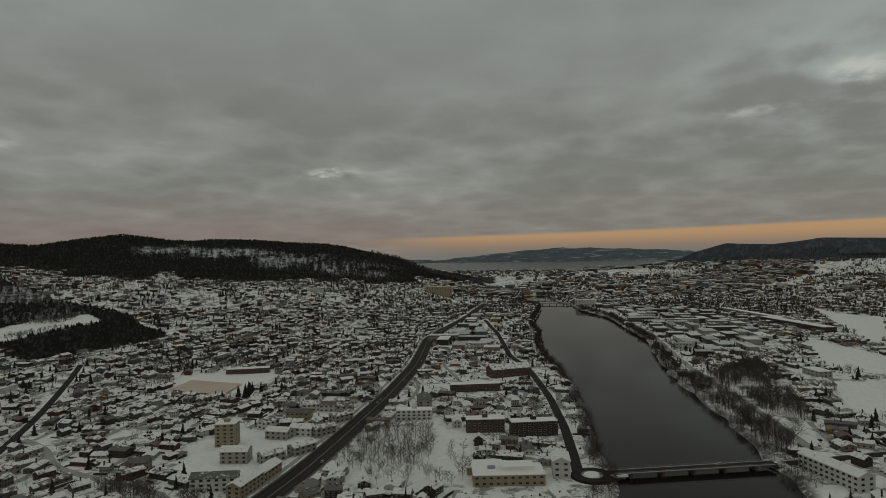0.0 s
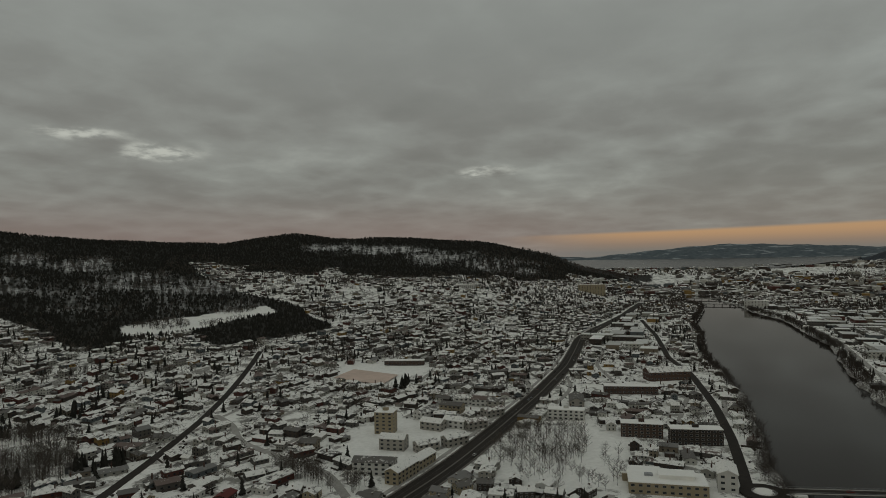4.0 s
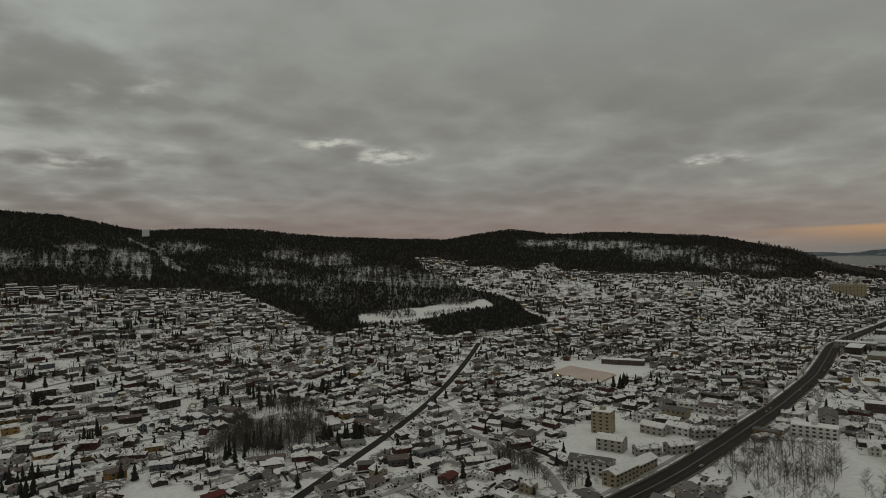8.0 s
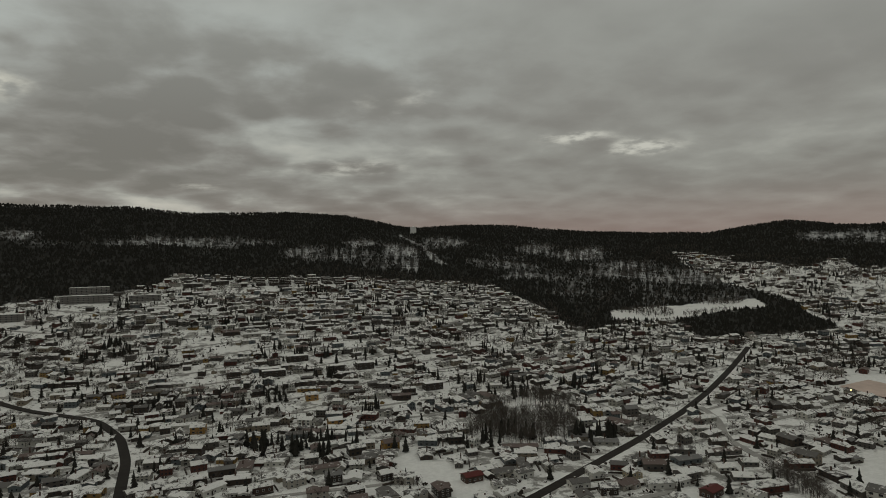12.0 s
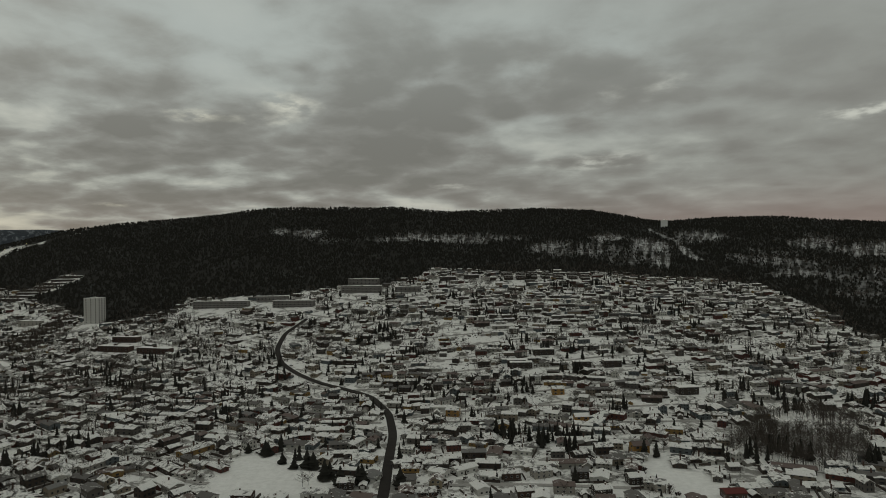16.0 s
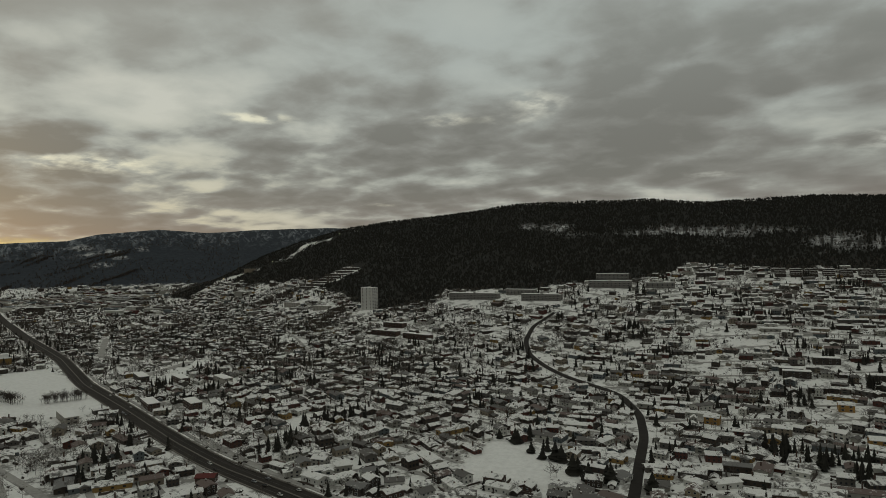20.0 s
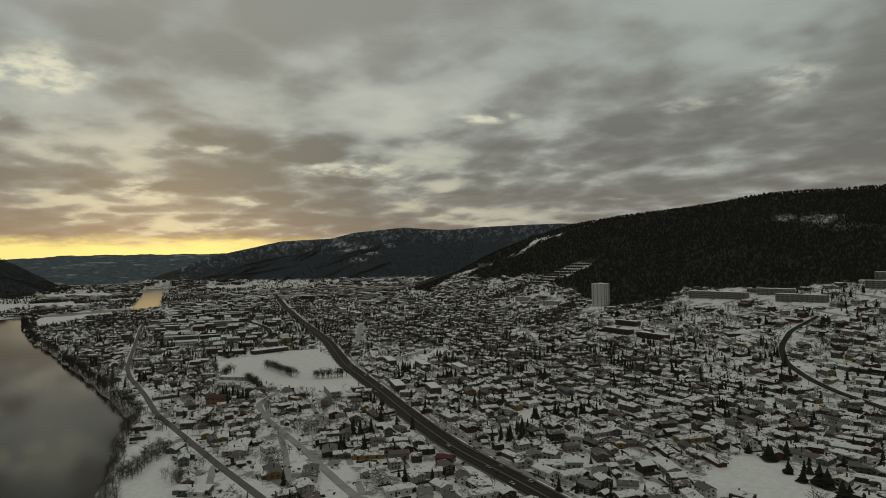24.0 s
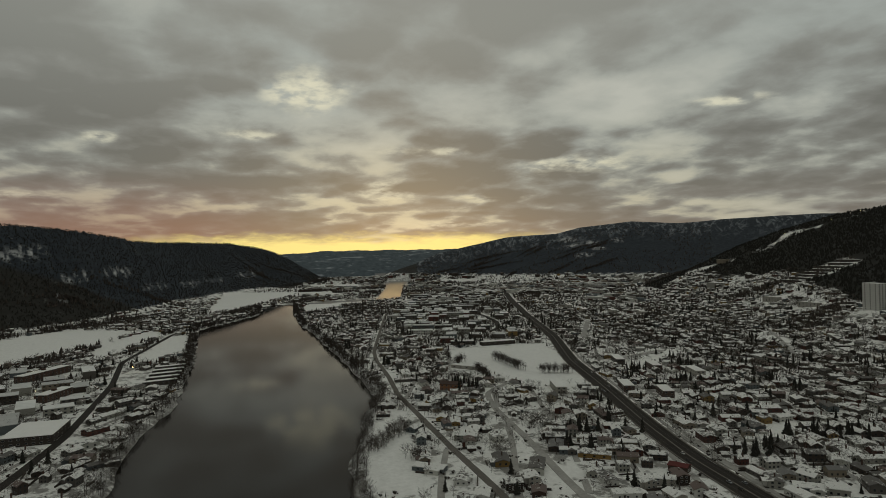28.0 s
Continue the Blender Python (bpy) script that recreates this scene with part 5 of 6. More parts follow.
# copses between the houses
cx_, cy_ = scatter(900, -20, 204, 470, 1900)
more_x, more_y = scatter(330, 116, 168, 470, 1500)
far_x, far_y = scatter(520, 28, 165, 860, 1750)
cx_, cy_ = np.concatenate([cx_, more_x, far_x]), np.concatenate([cy_, more_y, far_y])
ok = open_ground(cx_, cy_, 0.0, False)
x, y = np.repeat(cx_[ok], 14), np.repeat(cy_[ok], 14)
x, y = x + npr.normal(0, 9, len(x)), y + npr.normal(0, 7, len(y))
keep = open_ground(x, y, 1.0, False)
plant("copses", "clumps of bare dark trees on the slopes", bares_full, x[keep], y[keep], 6, 12, [mat_twig_dark], "trees", 1.1)
xs_, ys_ = [], []
for cx_, cy_, wide, n in ((-845, 1005, 22, 120), (-838, 1045, 20, 110), (-838, 1090, 20, 90), (-1205, 1236, 26, 130), (-1172, 1258, 26, 120), (-1155, 1298, 26, 110), (-812, 985, 16, 60)):
    xs_.append(cx_ + npr.normal(0, wide, n)), ys_.append(cy_ + npr.normal(0, wide * 0.8, n))
x, y = np.concatenate(xs_), np.concatenate(ys_)
keep = clear_of_sites(x, y)
u_, v_ = npr.uniform(-1165, -985, 420), npr.uniform(1275, 1440, 420)
lot_ = inside(TERRACE_LOT, u_, v_) & (ripple(u_, v_, 22.0, 4.0) > -0.2)
x, y = np.concatenate([x[keep], u_[lot_]]), np.concatenate([y[keep], v_[lot_]])
keep = np.ones(len(x), bool)
plant("ravine_grove", "dark wooded ravine below the tower", spruces + bares, x[keep], y[keep], 7, 13, [mat_twig_dark], "trees", 1.3)
# close groups of tall spruces among the hillside houses
GROUPS = [(0, 497, 9), (11, 506, 10), (43, 504, 10), (47, 480, 10), (260, 1030, 14), (299, 1081, 14), (20, 669, 7), (73, 486, 5), (-75, 479, 4), (175, 900, 8), (221, 1104, 8), (-86, 1125, 12), (85, 704, 4), (8, 691, 5),
          (88, 804, 5), (-179, 930, 9), (247, 439, 14), (335, 612, 14), (221, 1009, 14), (163, 455, 12), (542, 862, 7), (301, 752, 9), (270, 438, 7), (381, 647, 9), (262, 597, 12), (188, 694, 6), (192, 478, 9), (239, 655, 5)]
gx_, gy_ = scatter(230, 22, 176, 560, 1750)
sets_ = np.array(GROUPS + [(a_, b_, c_) for a_, b_, c_ in zip(gx_, gy_, npr.integers(3, 11, len(gx_)))])
many_ = sets_[:, 2].astype(int)
x = np.repeat(sets_[:, 0], many_) + npr.normal(0, 1, many_.sum()) * np.repeat(2.2 + many_ * 0.45, many_)
y = np.repeat(sets_[:, 1], many_) + npr.normal(0, 1, many_.sum()) * np.repeat(2.2 + many_ * 0.35, many_)
keep = open_ground(x, y, 1.0, False) & (np.hypot(x[:, None] - house_x[None], y[:, None] - house_y[None]).min(1) > 5.5)
plant("hillside_spruces", "close groups of tall dark spruces among the houses", spruces_full, x[keep], y[keep], 9, 16, [mat_needles], "trees", 0.95)
# hedges and board fences round the plots
crowd = Crowd()
hedge = ([(-0.5, -0.5, -0.3), (0.5, -0.5, -0.3), (0.5, 0.5, -0.3), (-0.5, 0.5, -0.3), (-0.5, -0.42, 0.8), (-0.1, -0.4, 1.0), (0.5, -0.4, 0.85), (0.5, 0.4, 0.9), (0.05, 0.42, 1.0), (-0.5, 0.4, 0.75)],
         [(0, 1, 6, 5), (2, 3, 9, 8), (5, 6, 7, 8), (1, 2, 7, 6), (3, 0, 4, 9)], [(0, 5, 4), (2, 8, 7), (4, 5, 8), (4, 8, 9)])
for side_ in (-1, 1):
    ids = np.where((npr.random(len(house_x)) < 0.72) & (house_d < 1500))[0]
    t_ = house_t[ids]
    across = npr.random(len(ids)) < 0.5
    ox, oy = np.where(across, side_ * 8.6, 0), np.where(across, 0, side_ * npr.choice([7.5, 10.5], len(ids)))
    x, y = house_x[ids] + ox * np.cos(t_) - oy * np.sin(t_), house_y[ids] + ox * np.sin(t_) + oy * np.cos(t_)
    keep = open_ground(x, y, 2.0)
    size = np.stack([npr.uniform(8, 16, len(ids)), npr.uniform(0.5, 1.1, len(ids)), npr.uniform(0.9, 1.9, len(ids))], 1)
    crowd.add(hedge, 0, np.stack([x, y, land(x, y)], 1)[keep], (t_ + np.where(across, math.pi / 2, 0))[keep], size[keep])
tagged(new("garden_hedges", crowd.build("garden_hedges", [mat_bark])), "dark clipped hedges and fences between gardens", "hedges", kind="stuff")
# thickets of bare trees
xs_, ys_ = [], []
for poly, n in zip(THICKETS, (1500, 900, 220, 300, 120)):
    px, py = np.array(poly).T
    x, y = npr.uniform(px.min(), px.max(), n * 3), npr.uniform(py.min(), py.max(), n * 3)
    ok = np.where(inside(poly, x, y) & (water_gap(x, y) > 4) & (ripple(x, y, 17.0, 2.0) > -0.45) & open_ground(x, y, 2.0, False) | (inside(poly, x, y) & (n == 220) & (from_line(HIGHWAY, x, y) > 14)))[0][:n]
    xs_.append(x[ok]), ys_.append(y[ok])
plant("thicket_trees", "dense leafless wood with dark trunks", bares_full, np.concatenate(xs_), np.concatenate(ys_), 8, 15, [mat_twig_dark], "trees")
# tree belts on the far valley floor
xs_, ys_ = [], []
for az0, az1, d0, d1, n in ((140, 176, 1500, 4000, 42), (146, 176, 2500, 3900, 34), (-18, 25, 1700, 3100, 24), (172, 196, 900, 2200, 26)):
    for _ in range(n):
        a_, d_ = radians(npr.uniform(az0, az1)), npr.uniform(d0, d1)
        way = npr.uniform(-0.5, 0.5) + radians(70 if az0 < 100 else 100)
        k_ = npr.normal(0, 1, int(60 * d_ / 2000) + 20) * npr.uniform(30, 110)
        xs_.append(d_ * math.cos(a_) + k_ * math.cos(way) + npr.normal(0, 7, len(k_))), ys_.append(d_ * math.sin(a_) + k_ * math.sin(way) + npr.normal(0, 7, len(k_)))
for cx_, cy_, wide, n in ((-1790, 72, 26, 110), (-1860, 95, 26, 90), (-1960, 128, 26, 90), (-2110, 275, 34, 130), (-2190, 330, 34, 120), (-1750, 240, 22, 50), (-1950, 290, 28, 70), (-1560, -330, 30, 110), (-1640, -270, 34, 120),
                          (-1480, -400, 30, 110), (-1720, -210, 40, 130), (-1215, -215, 16, 40), (-1370, -225, 18, 50), (-1290, -160, 22, 60), (-2300, 520, 40, 110), (-2500, 640, 50, 120)):
    xs_.append(cx_ + npr.normal(0, wide, n)), ys_.append(cy_ + npr.normal(0, wide * 0.5, n))
x, y = np.concatenate(xs_), np.concatenate(ys_)
keep = (water_gap(x, y) > 5) & (from_line(HIGHWAY, x, y) > 14)
for poly in FIELDS:
    keep &= ~inside(poly, x, y)
plant("valley_tree_belts", "dark belts of trees across the valley floor", spruces + bares, x[keep], y[keep], 7, 13, [mat_bark], "trees", 1.6)
# trees among the far quarters
a_, d_ = np.radians(npr.uniform(-19, 27, 11000)), npr.uniform(1500, 3330, 11000)
b_, e_ = np.radians(npr.uniform(136, 177, 12000)), npr.uniform(1600, 4150, 12000)
x, y = np.concatenate([d_ * np.cos(a_), e_ * np.cos(b_)]), np.concatenate([d_ * np.sin(a_), e_ * np.sin(b_)])
keep = (water_gap(x, y) > 6) & (from_line(HIGHWAY, x, y) > 14) & (ripple(x, y, 120.0, 12.0) > -0.35)
for poly in FIELDS:
    keep &= ~inside(poly, x, y)
plant("far_quarter_trees", "dark trees among the far houses", spruces + bares, x[keep], y[keep], 6, 11, [mat_bark], "trees", 2.0)
# lone trees on the knoll's meadow and scrub on the river point
x, y = scatter(5200, 45, 59, 1050, 1400)
keep = glade(x, y) & (ripple(x, y, 26.0, 2.0) > 0.05)
plant("meadow_trees", "scattered bare trees on the snowy meadow", bares, x[keep], y[keep], 5, 10, [mat_twig_dark], "trees")
x, y = npr.uniform(-585, -370, 2600), npr.uniform(88, 172, 2600)
keep = inside(FIELDS[9], x, y) & (water_gap(x, y) > 3) & (ripple(x, y, 14.0, 5.0) + 0.5 * ripple(x, y, 45.0, 1.0) > 0.48) & (from_line(RIVER_ROAD_W, x, y) > 6)
plant("point_scrub", "leafless scrub and young trees on the snowy river point", bares_fine, x[keep], y[keep], 3, 10, [mat_twig_dark], "trees", 1.2)
# rows of trees in the big snowy field
xs_, ys_ = [], []
for (x0, y0), (x1, y1), n in (((-800, 374), (-705, 369), 130), ((-682, 382), (-663, 417), 80), ((-738, 320), (-665, 302), 70), ((-768, 302), (-805, 332), 40)):
    k_ = npr.uniform(0, 1, n)
    xs_.append(x0 + (x1 - x0) * k_ + npr.normal(0, 2.5, n)), ys_.append(y0 + (y1 - y0) * k_ + npr.normal(0, 2.0, n))
plant("field_tree_rows", "rows of bare trees in a snowy field", bares_fine, np.concatenate(xs_), np.concatenate(ys_), 9, 14, [mat_bark], "trees")
xs = np.concatenate([npr.uniform(-2000, -330, 3600), npr.uniform(380, 1800, 3400)])
side = npr.random(len(xs)) < 0.5
ys = np.where(side, stops_at(NORTH_BANK, xs) + npr.uniform(3, 15, len(xs)), stops_at(SOUTH_BANK, xs) - npr.uniform(3, 18, len(xs)))
keep = (water_gap(xs, ys) > 1.5) & (ripple(xs, ys, 24.0, 6.0) > -0.55)
for name, line, half, _, _ in ROADS:
    keep &= from_line(line, xs, ys) > half + 2
plant("bank_trees", "bare trees and scrub along the river bank", bares_full, xs[keep], ys[keep], 5, 12, [mat_bark], "trees")


# ---- things with parts ----
def part(name, piece, material, parent, label="", smooth=False):
    """Links corners and faces, or a finished mesh, as one mesh under a thing or a part."""
    me = piece if isinstance(piece, bpy.types.Mesh) else mesh_of(name, *[list(a) for a in piece], mats=[material], smooth=smooth)
    ob = new(name, me)
    ob.parent = parent
    return tagged(ob, label)


def thing(name, label, category, m, group=""):
    ob = new(name)
    ob.empty_display_size = 0.5
    ob.matrix_basis = m
    return tagged(ob, label, category, group)


def box_piece(x0, x1, y0, y1, z0, z1, taper=0.0):
    v = [(a, b, z0) for a, b in ((x0, y0), (x1, y0), (x1, y1), (x0, y1))]
    v += [(a, b, z1) for a, b in ((x0 + taper, y0 + taper), (x1 - taper, y0 + taper), (x1 - taper, y1 - taper), (x0 + taper, y1 - taper))]
    return v, [(3, 2, 1, 0), (0, 1, 5, 4), (1, 2, 6, 5), (2, 3, 7, 6), (3, 0, 4, 7), (4, 5, 6, 7)], []


def joined(*pieces):
    v, q, t = [], [], []
    for pv, pq, pt in pieces:
        n = len(v)
        v += list(pv)
        q += [tuple(n + c for c in f) for f in pq]
        t += [tuple(n + c for c in f) for f in pt]
    return v, q, t


def tube(r0, r1, z0, z1, sides=8, cx=0.0, cy=0.0):
    v = [(cx + r * math.cos(6.2832 * k_ / sides), cy + r * math.sin(6.2832 * k_ / sides), z) for r, z in ((r0, z0), (r1, z1)) for k_ in range(sides)]
    q = [(k_, (k_ + 1) % sides, sides + (k_ + 1) % sides, sides + k_) for k_ in range(sides)]
    v.append((cx, cy, z1))
    return v, q, [(sides + k_, sides + (k_ + 1) % sides, 2 * sides) for k_ in range(sides)]


def mesh_from(name, piece, *mats):
    return mesh_of(name, *[list(a) for a in piece], mats=mats)


def window_mesh(name, w, h, frame_mat):
    """A framed pane, its frame proud of the glass, facing -y."""
    f = 0.12
    glass = box_piece(-w / 2, w / 2, -0.03, 0.1, -h / 2, h / 2)
    rim = joined(box_piece(-w / 2, w / 2, -0.09, 0.1, h / 2, h / 2 + f), box_piece(-w / 2, w / 2, -0.12, 0.1, -h / 2 - f, -h / 2),
                 box_piece(-w / 2 - f, -w / 2, -0.09, 0.1, -h / 2 - f, h / 2 + f), box_piece(w / 2, w / 2 + f, -0.09, 0.1, -h / 2 - f, h / 2 + f))
    v, q, t = joined(glass, rim)
    return mesh_of(name, v, q, t, [mat_glass, frame_mat], [0] * 6 + [1] * 24)


pane_small = window_mesh("window", 1.25, 1.15, mat_white)
pane_wide = window_mesh("window", 2.0, 1.3, mat_white)
pane_block = window_mesh("window", 2.1, 1.35, mat_pale)
DOOR = joined(box_piece(-0.5, 0.5, -0.06, 0.1, 0.0, 2.05), box_piece(-0.75, 0.75, -1.0, 0.1, 2.25, 2.4), box_piece(-0.8, 0.8, -1.1, 0.1, -0.6, 0.0))

COLOURS = {"white": (mat_white, "white-painted wooden house with a snow-covered gable roof"), "brown": (mat_dark, "dark-stained wooden house under a snowy roof"),
           "ochre": (mat_yellow, "ochre wooden house with snow on its roof"), "red": (mat_redbrown, "red-brown wooden house with snow lying on its roof"),
           "grey": (mat_pale, "pale grey rendered house with a snowy roof"), "slate": (mat_slate, "blue-grey clad house with a snow-covered roof")}


def home(colour, shape, bare_roof, m):
    """A family house with its parts."""
    w, d, h, rise, wing = shape
    material, label = COLOURS[colour]
    if bare_roof:
        label = label.replace("a snow-covered gable roof", "a dark half-bare tiled roof").replace("under a snowy roof", "with a dark bare roof").replace("with snow on its roof", "with a dark tiled roof")
    top = thing("house", label, "house", m, "houses of the residential quarter")
    wall, roof, win = gable_house(*shape)
    part("wall", wall, material, top)
    part("roof", roof, mat_roof_bare if bare_roof else mat_roof, top)
    stack = part("chimney", box_piece(-0.4, 0.4, -0.4, 0.4, -1.0, 1.3), mat_brick, top)
    stack.location = (-w * 0.18, d * 0.1, h + rise * 0.85)
    part("snow_cap", box_piece(-0.45, 0.45, -0.45, 0.45, 1.3, 1.5, 0.08), mat_snow, stack)
    entry = part("door", DOOR, mat_dark if colour != "brown" else mat_white, top)
    entry.location = (-w * 0.12, -d / 2, 0.35)
    v = np.array(win[0])
    for f in win[1]:
        a, b, c = v[f[0]], v[f[1]], v[list(f)].mean(0)
        if abs(c[0] + w * 0.12) < 1.3 and c[1] < -d / 2 + 0.2 and c[2] < 3:
            continue
        ob = part("window", pane_wide if np.hypot(*(b - a)[:2]) > 1.6 else pane_small, None, top)
        ob.location, ob.rotation_euler = c, (0, 0, math.atan2(b[1] - a[1], b[0] - a[0]))
    if wing:
        deck = part("balcony", joined(box_piece(-w * 0.42, -w * 0.05, -1.6, 0, -0.12, 0.1), box_piece(-w * 0.42, -w * 0.05, -1.65, -1.55, 0.1, 1.0), box_piece(-w * 0.42, -w * 0.4, -1.6, 0, 0.1, 1.0)), material, top)
        deck.location = (0, -d / 2, 2.7)
    return top


order = [n for n in np.argsort(house_d) if near[n]]
kinds = [("white", 0, 0), ("brown", 1, 0), ("white", 2, 0), ("grey", 3, 0), ("ochre", 1, 0), ("white", 5, 0), ("red", 0, 0), ("slate", 4, 0), ("brown", 3, 1), ("grey", 0, 0), ("white", 1, 1), ("brown", 5, 0), ("red", 4, 0), ("grey", 2, 1)]
chance = [0.13, 0.1, 0.12, 0.1, 0.06, 0.1, 0.05, 0.05, 0.06, 0.07, 0.05, 0.05, 0.03, 0.03]
first = {}
for n in order:
    k_ = int(npr.choice(len(kinds), p=chance))
    x, y = house_x[n], house_y[n]
    m = pose(x, y, house_z[n], 0, 0, math.degrees(house_t[n]))
    if k_ in first:
        copy_thing(first[k_], m)
    else:
        first[k_] = home(kinds[k_][0], SHAPES[kinds[k_][1]], kinds[k_][2], m)
# garages of those homes
garage = None
for n in order:
    if npr.random() < 0.32:
        side_ = npr.choice([-1, 1]) * npr.uniform(10, 12)
        x, y = house_x[n] + side_ * math.cos(house_t[n]), house_y[n] + side_ * math.sin(house_t[n])
        if not open_ground(np.array([x]), np.array([y]), 4.0)[0] or np.min(np.hypot(house_x - x, house_y - y)[np.arange(len(house_x)) != n]) < 8.5:
            continue
        m = pose(x, y, float(land(x, y)), 0, 0, math.degrees(house_t[n]) + 90)
        if garage:
            copy_thing(garage, m)
        else:
            garage = thing("garage", "small dark wooden garage with a snowy roof", "garage", m, "garages beside houses")
            wall, roof, _ = gable_house(6.2, 4.4, 2.3, 1.1)
            part("wall", wall, mat_dark, garage)
            part("roof", roof, mat_snow, garage)
            part("door", box_piece(3.1, 3.16, -1.3, 1.3, 0.0, 2.1), mat_white, garage)


# ---- blocks, halls and landmarks ----
def block(name, label, x, y, length, depth, height, storeys, angle, material, roof="flat", balconies=0, windows=4.2, category="apartment block", base=None, bays=True):
    z = float(min(land(x + sx * length / 2 * math.cos(radians(angle)), y + sx * length / 2 * math.sin(radians(angle))) for sx in (-1, 0, 1))) if base is None else base
    top = thing(name, label, category, pose(x, y, z, 0, 0, angle))
    lx, ly = length / 2, depth / 2
    if roof == "gable":
        wall, cover, _ = gable_house(length, depth, height, depth * 0.22, 0, 0.5, 0.4)
        part("wall", wall, material, top)
        part("roof", cover, mat_roof, top)
    else:
        part("wall", box_piece(-lx, lx, -ly, ly, -6, height), material, top)
        slab = part("roof", joined(box_piece(-lx - 0.25, lx + 0.25, -ly - 0.25, ly + 0.25, height, height + 0.35), box_piece(-lx + 0.4, lx - 0.4, -ly + 0.4, ly - 0.4, height + 0.35, height + 0.6, 0.3)), mat_snow, top)
        if storeys > 2 and length > 14:
            part("stair_house", box_piece(-2.2, 2.2, -1.8, 1.8, height + 0.4, height + 2.6), material, slab)
    n = max(2, int(length / windows))
    far_off = math.hypot(x, y) > 560

    def hidden(turn):
        a_ = radians(angle) + turn - math.pi / 2
        return far_off and math.cos(a_) * x + math.sin(a_) * y > 0

    rise = height / storeys
    for s in range(storeys if bays else 0):
        for k_ in range(n):
            cx = -lx + (k_ + 0.5) * length / n
            for turn, sy in ((0, -1), (math.pi, 1)):
                if hidden(turn):
                    continue
                ob = part("window", pane_block, None, top)
                ob.location, ob.rotation_euler = (cx, sy * ly, (s + 0.55) * rise), (0, 0, turn)
    m_ = int(depth / 5) if bays and category != "shed" and name != "slab_block" else 0
    for s in range(storeys if m_ else 0):
        for k_ in range(m_):
            cy = -ly + (k_ + 0.5) * depth / m_
            for turn, sx in ((math.pi / 2, 1), (-math.pi / 2, -1)):
                if hidden(turn):
                    continue
                ob = part("window", pane_block, None, top)
                ob.location, ob.rotation_euler = (sx * lx, cy, (s + 0.55) * rise), (0, 0, turn)
    if name == "slab_block":
        for s in range(storeys):
            part("balcony_band", box_piece(-lx, lx, -ly - 0.9, -ly, s * rise + 0.1, s * rise + 0.8), mat_concrete if material is mat_slab else material, top)
    for s in range(1, storeys if balconies else 0):
        for k_ in range(balconies):
            cx = -lx + (k_ + 0.5) * length / balconies
            ob = part("balcony", joined(box_piece(-1.7, 1.7, -1.4, 0, -0.15, 0.05), box_piece(-1.7, 1.7, -1.45, -1.35, 0.05, 1.05), box_piece(-1.7, -1.6, -1.4, 0, 0.05, 1.05), box_piece(1.6, 1.7, -1.4, 0, 0.05, 1.05)), mat_pale, top)
            ob.location = (cx, -ly, s * rise)
    return top


school = block("school", "long ochre-brown two-storey school with a flat snowy roof", 403, 80, 46, 22, 7.2, 2, 107, mat_yellow, category="school")
part("roof_hall", joined(box_piece(-16, 4, -6, 4, 7.4, 10.2), box_piece(-17, 5, -7, 5, 10.2, 10.7)), mat_snow, school)
part("wing", box_piece(2, 26, -26, -10, -3, 5.0), mat_yellow, school)
part("wing_roof", box_piece(1.6, 26.4, -26.4, -10.6, 5.0, 5.5), mat_snow, school)
part("vent", box_piece(8, 13, -3, 0, 7.4, 9.2), mat_metal, school)
block("townhouse", "white three-storey townhouse beside the roundabout", 425, 48, 20, 11.5, 11, 3, 10, mat_white, "gable", category="house")
block("apartment_block", "white three-storey apartment block beside the park", 535, 191, 32, 12, 9, 3, 105, mat_white)
block("apartment_block", "brown brick four-storey apartment block facing the park", 512, 120, 32, 12, 11, 4, 106, mat_redbrown, balconies=4)
block("apartment_block", "dark brown four-storey apartment block facing the park", 510, 79, 38, 12, 12, 4, 111, mat_dark, balconies=4)
block("tower_block", "beige six-storey apartment tower with balconies", 428, 312, 16, 13, 18, 6, 108, mat_yellow, balconies=2)
block("apartment_block", "pale three-storey block with dark recesses by the tower", 394, 280, 20, 12, 9, 3, 106, mat_pale, "gable", balconies=2)
block("apartment_block", "white three-storey block with balconies on open snow", 343, 260, 29, 11, 9, 3, 111, mat_white, "gable", balconies=4)
block("apartment_block", "long ochre three-storey block along the main road", 344, 238, 28, 10, 8.5, 3, 3, mat_yellow, "gable")
block("apartment_block", "long ochre block stepping down beside the main road", 371, 240, 24, 10, 7.0, 2, 3, mat_yellow, "gable")
for x, y, ln_, an in ((401, 255, 18, 150), (424, 243, 20, 155), (472, 250, 19, 148), (514, 254, 20, 152)):
    block("apartment_block", "small pale two-storey block near the main road", x, y, ln_, 10, 6.5, 2, an, mat_pale, "gable")
block("factory", "dark red brick factory with a snow-covered roof", 749, 146, 48, 20, 10, 2, 125, mat_brick, "gable", category="factory")
block("apartment_block", "long red-brown block in the riverside quarter", 660, 165, 54, 13, 8, 2, 111, mat_redbrown)
block("slab_tower", "pale thirteen-storey tower on the hillside", -738, 1066, 33, 17, 45, 15, -12, mat_white, windows=11, category="tower block")
block("office_slab", "tall brownish slab building far down the valley", 1957, 604, 84, 16, 38, 10, 107, mat_yellow, windows=8, category="office")
block("hotel", "white hotel on the wooded slope", 1434, 776, 46, 14, 13, 4, 120, mat_white, windows=5, category="hotel")
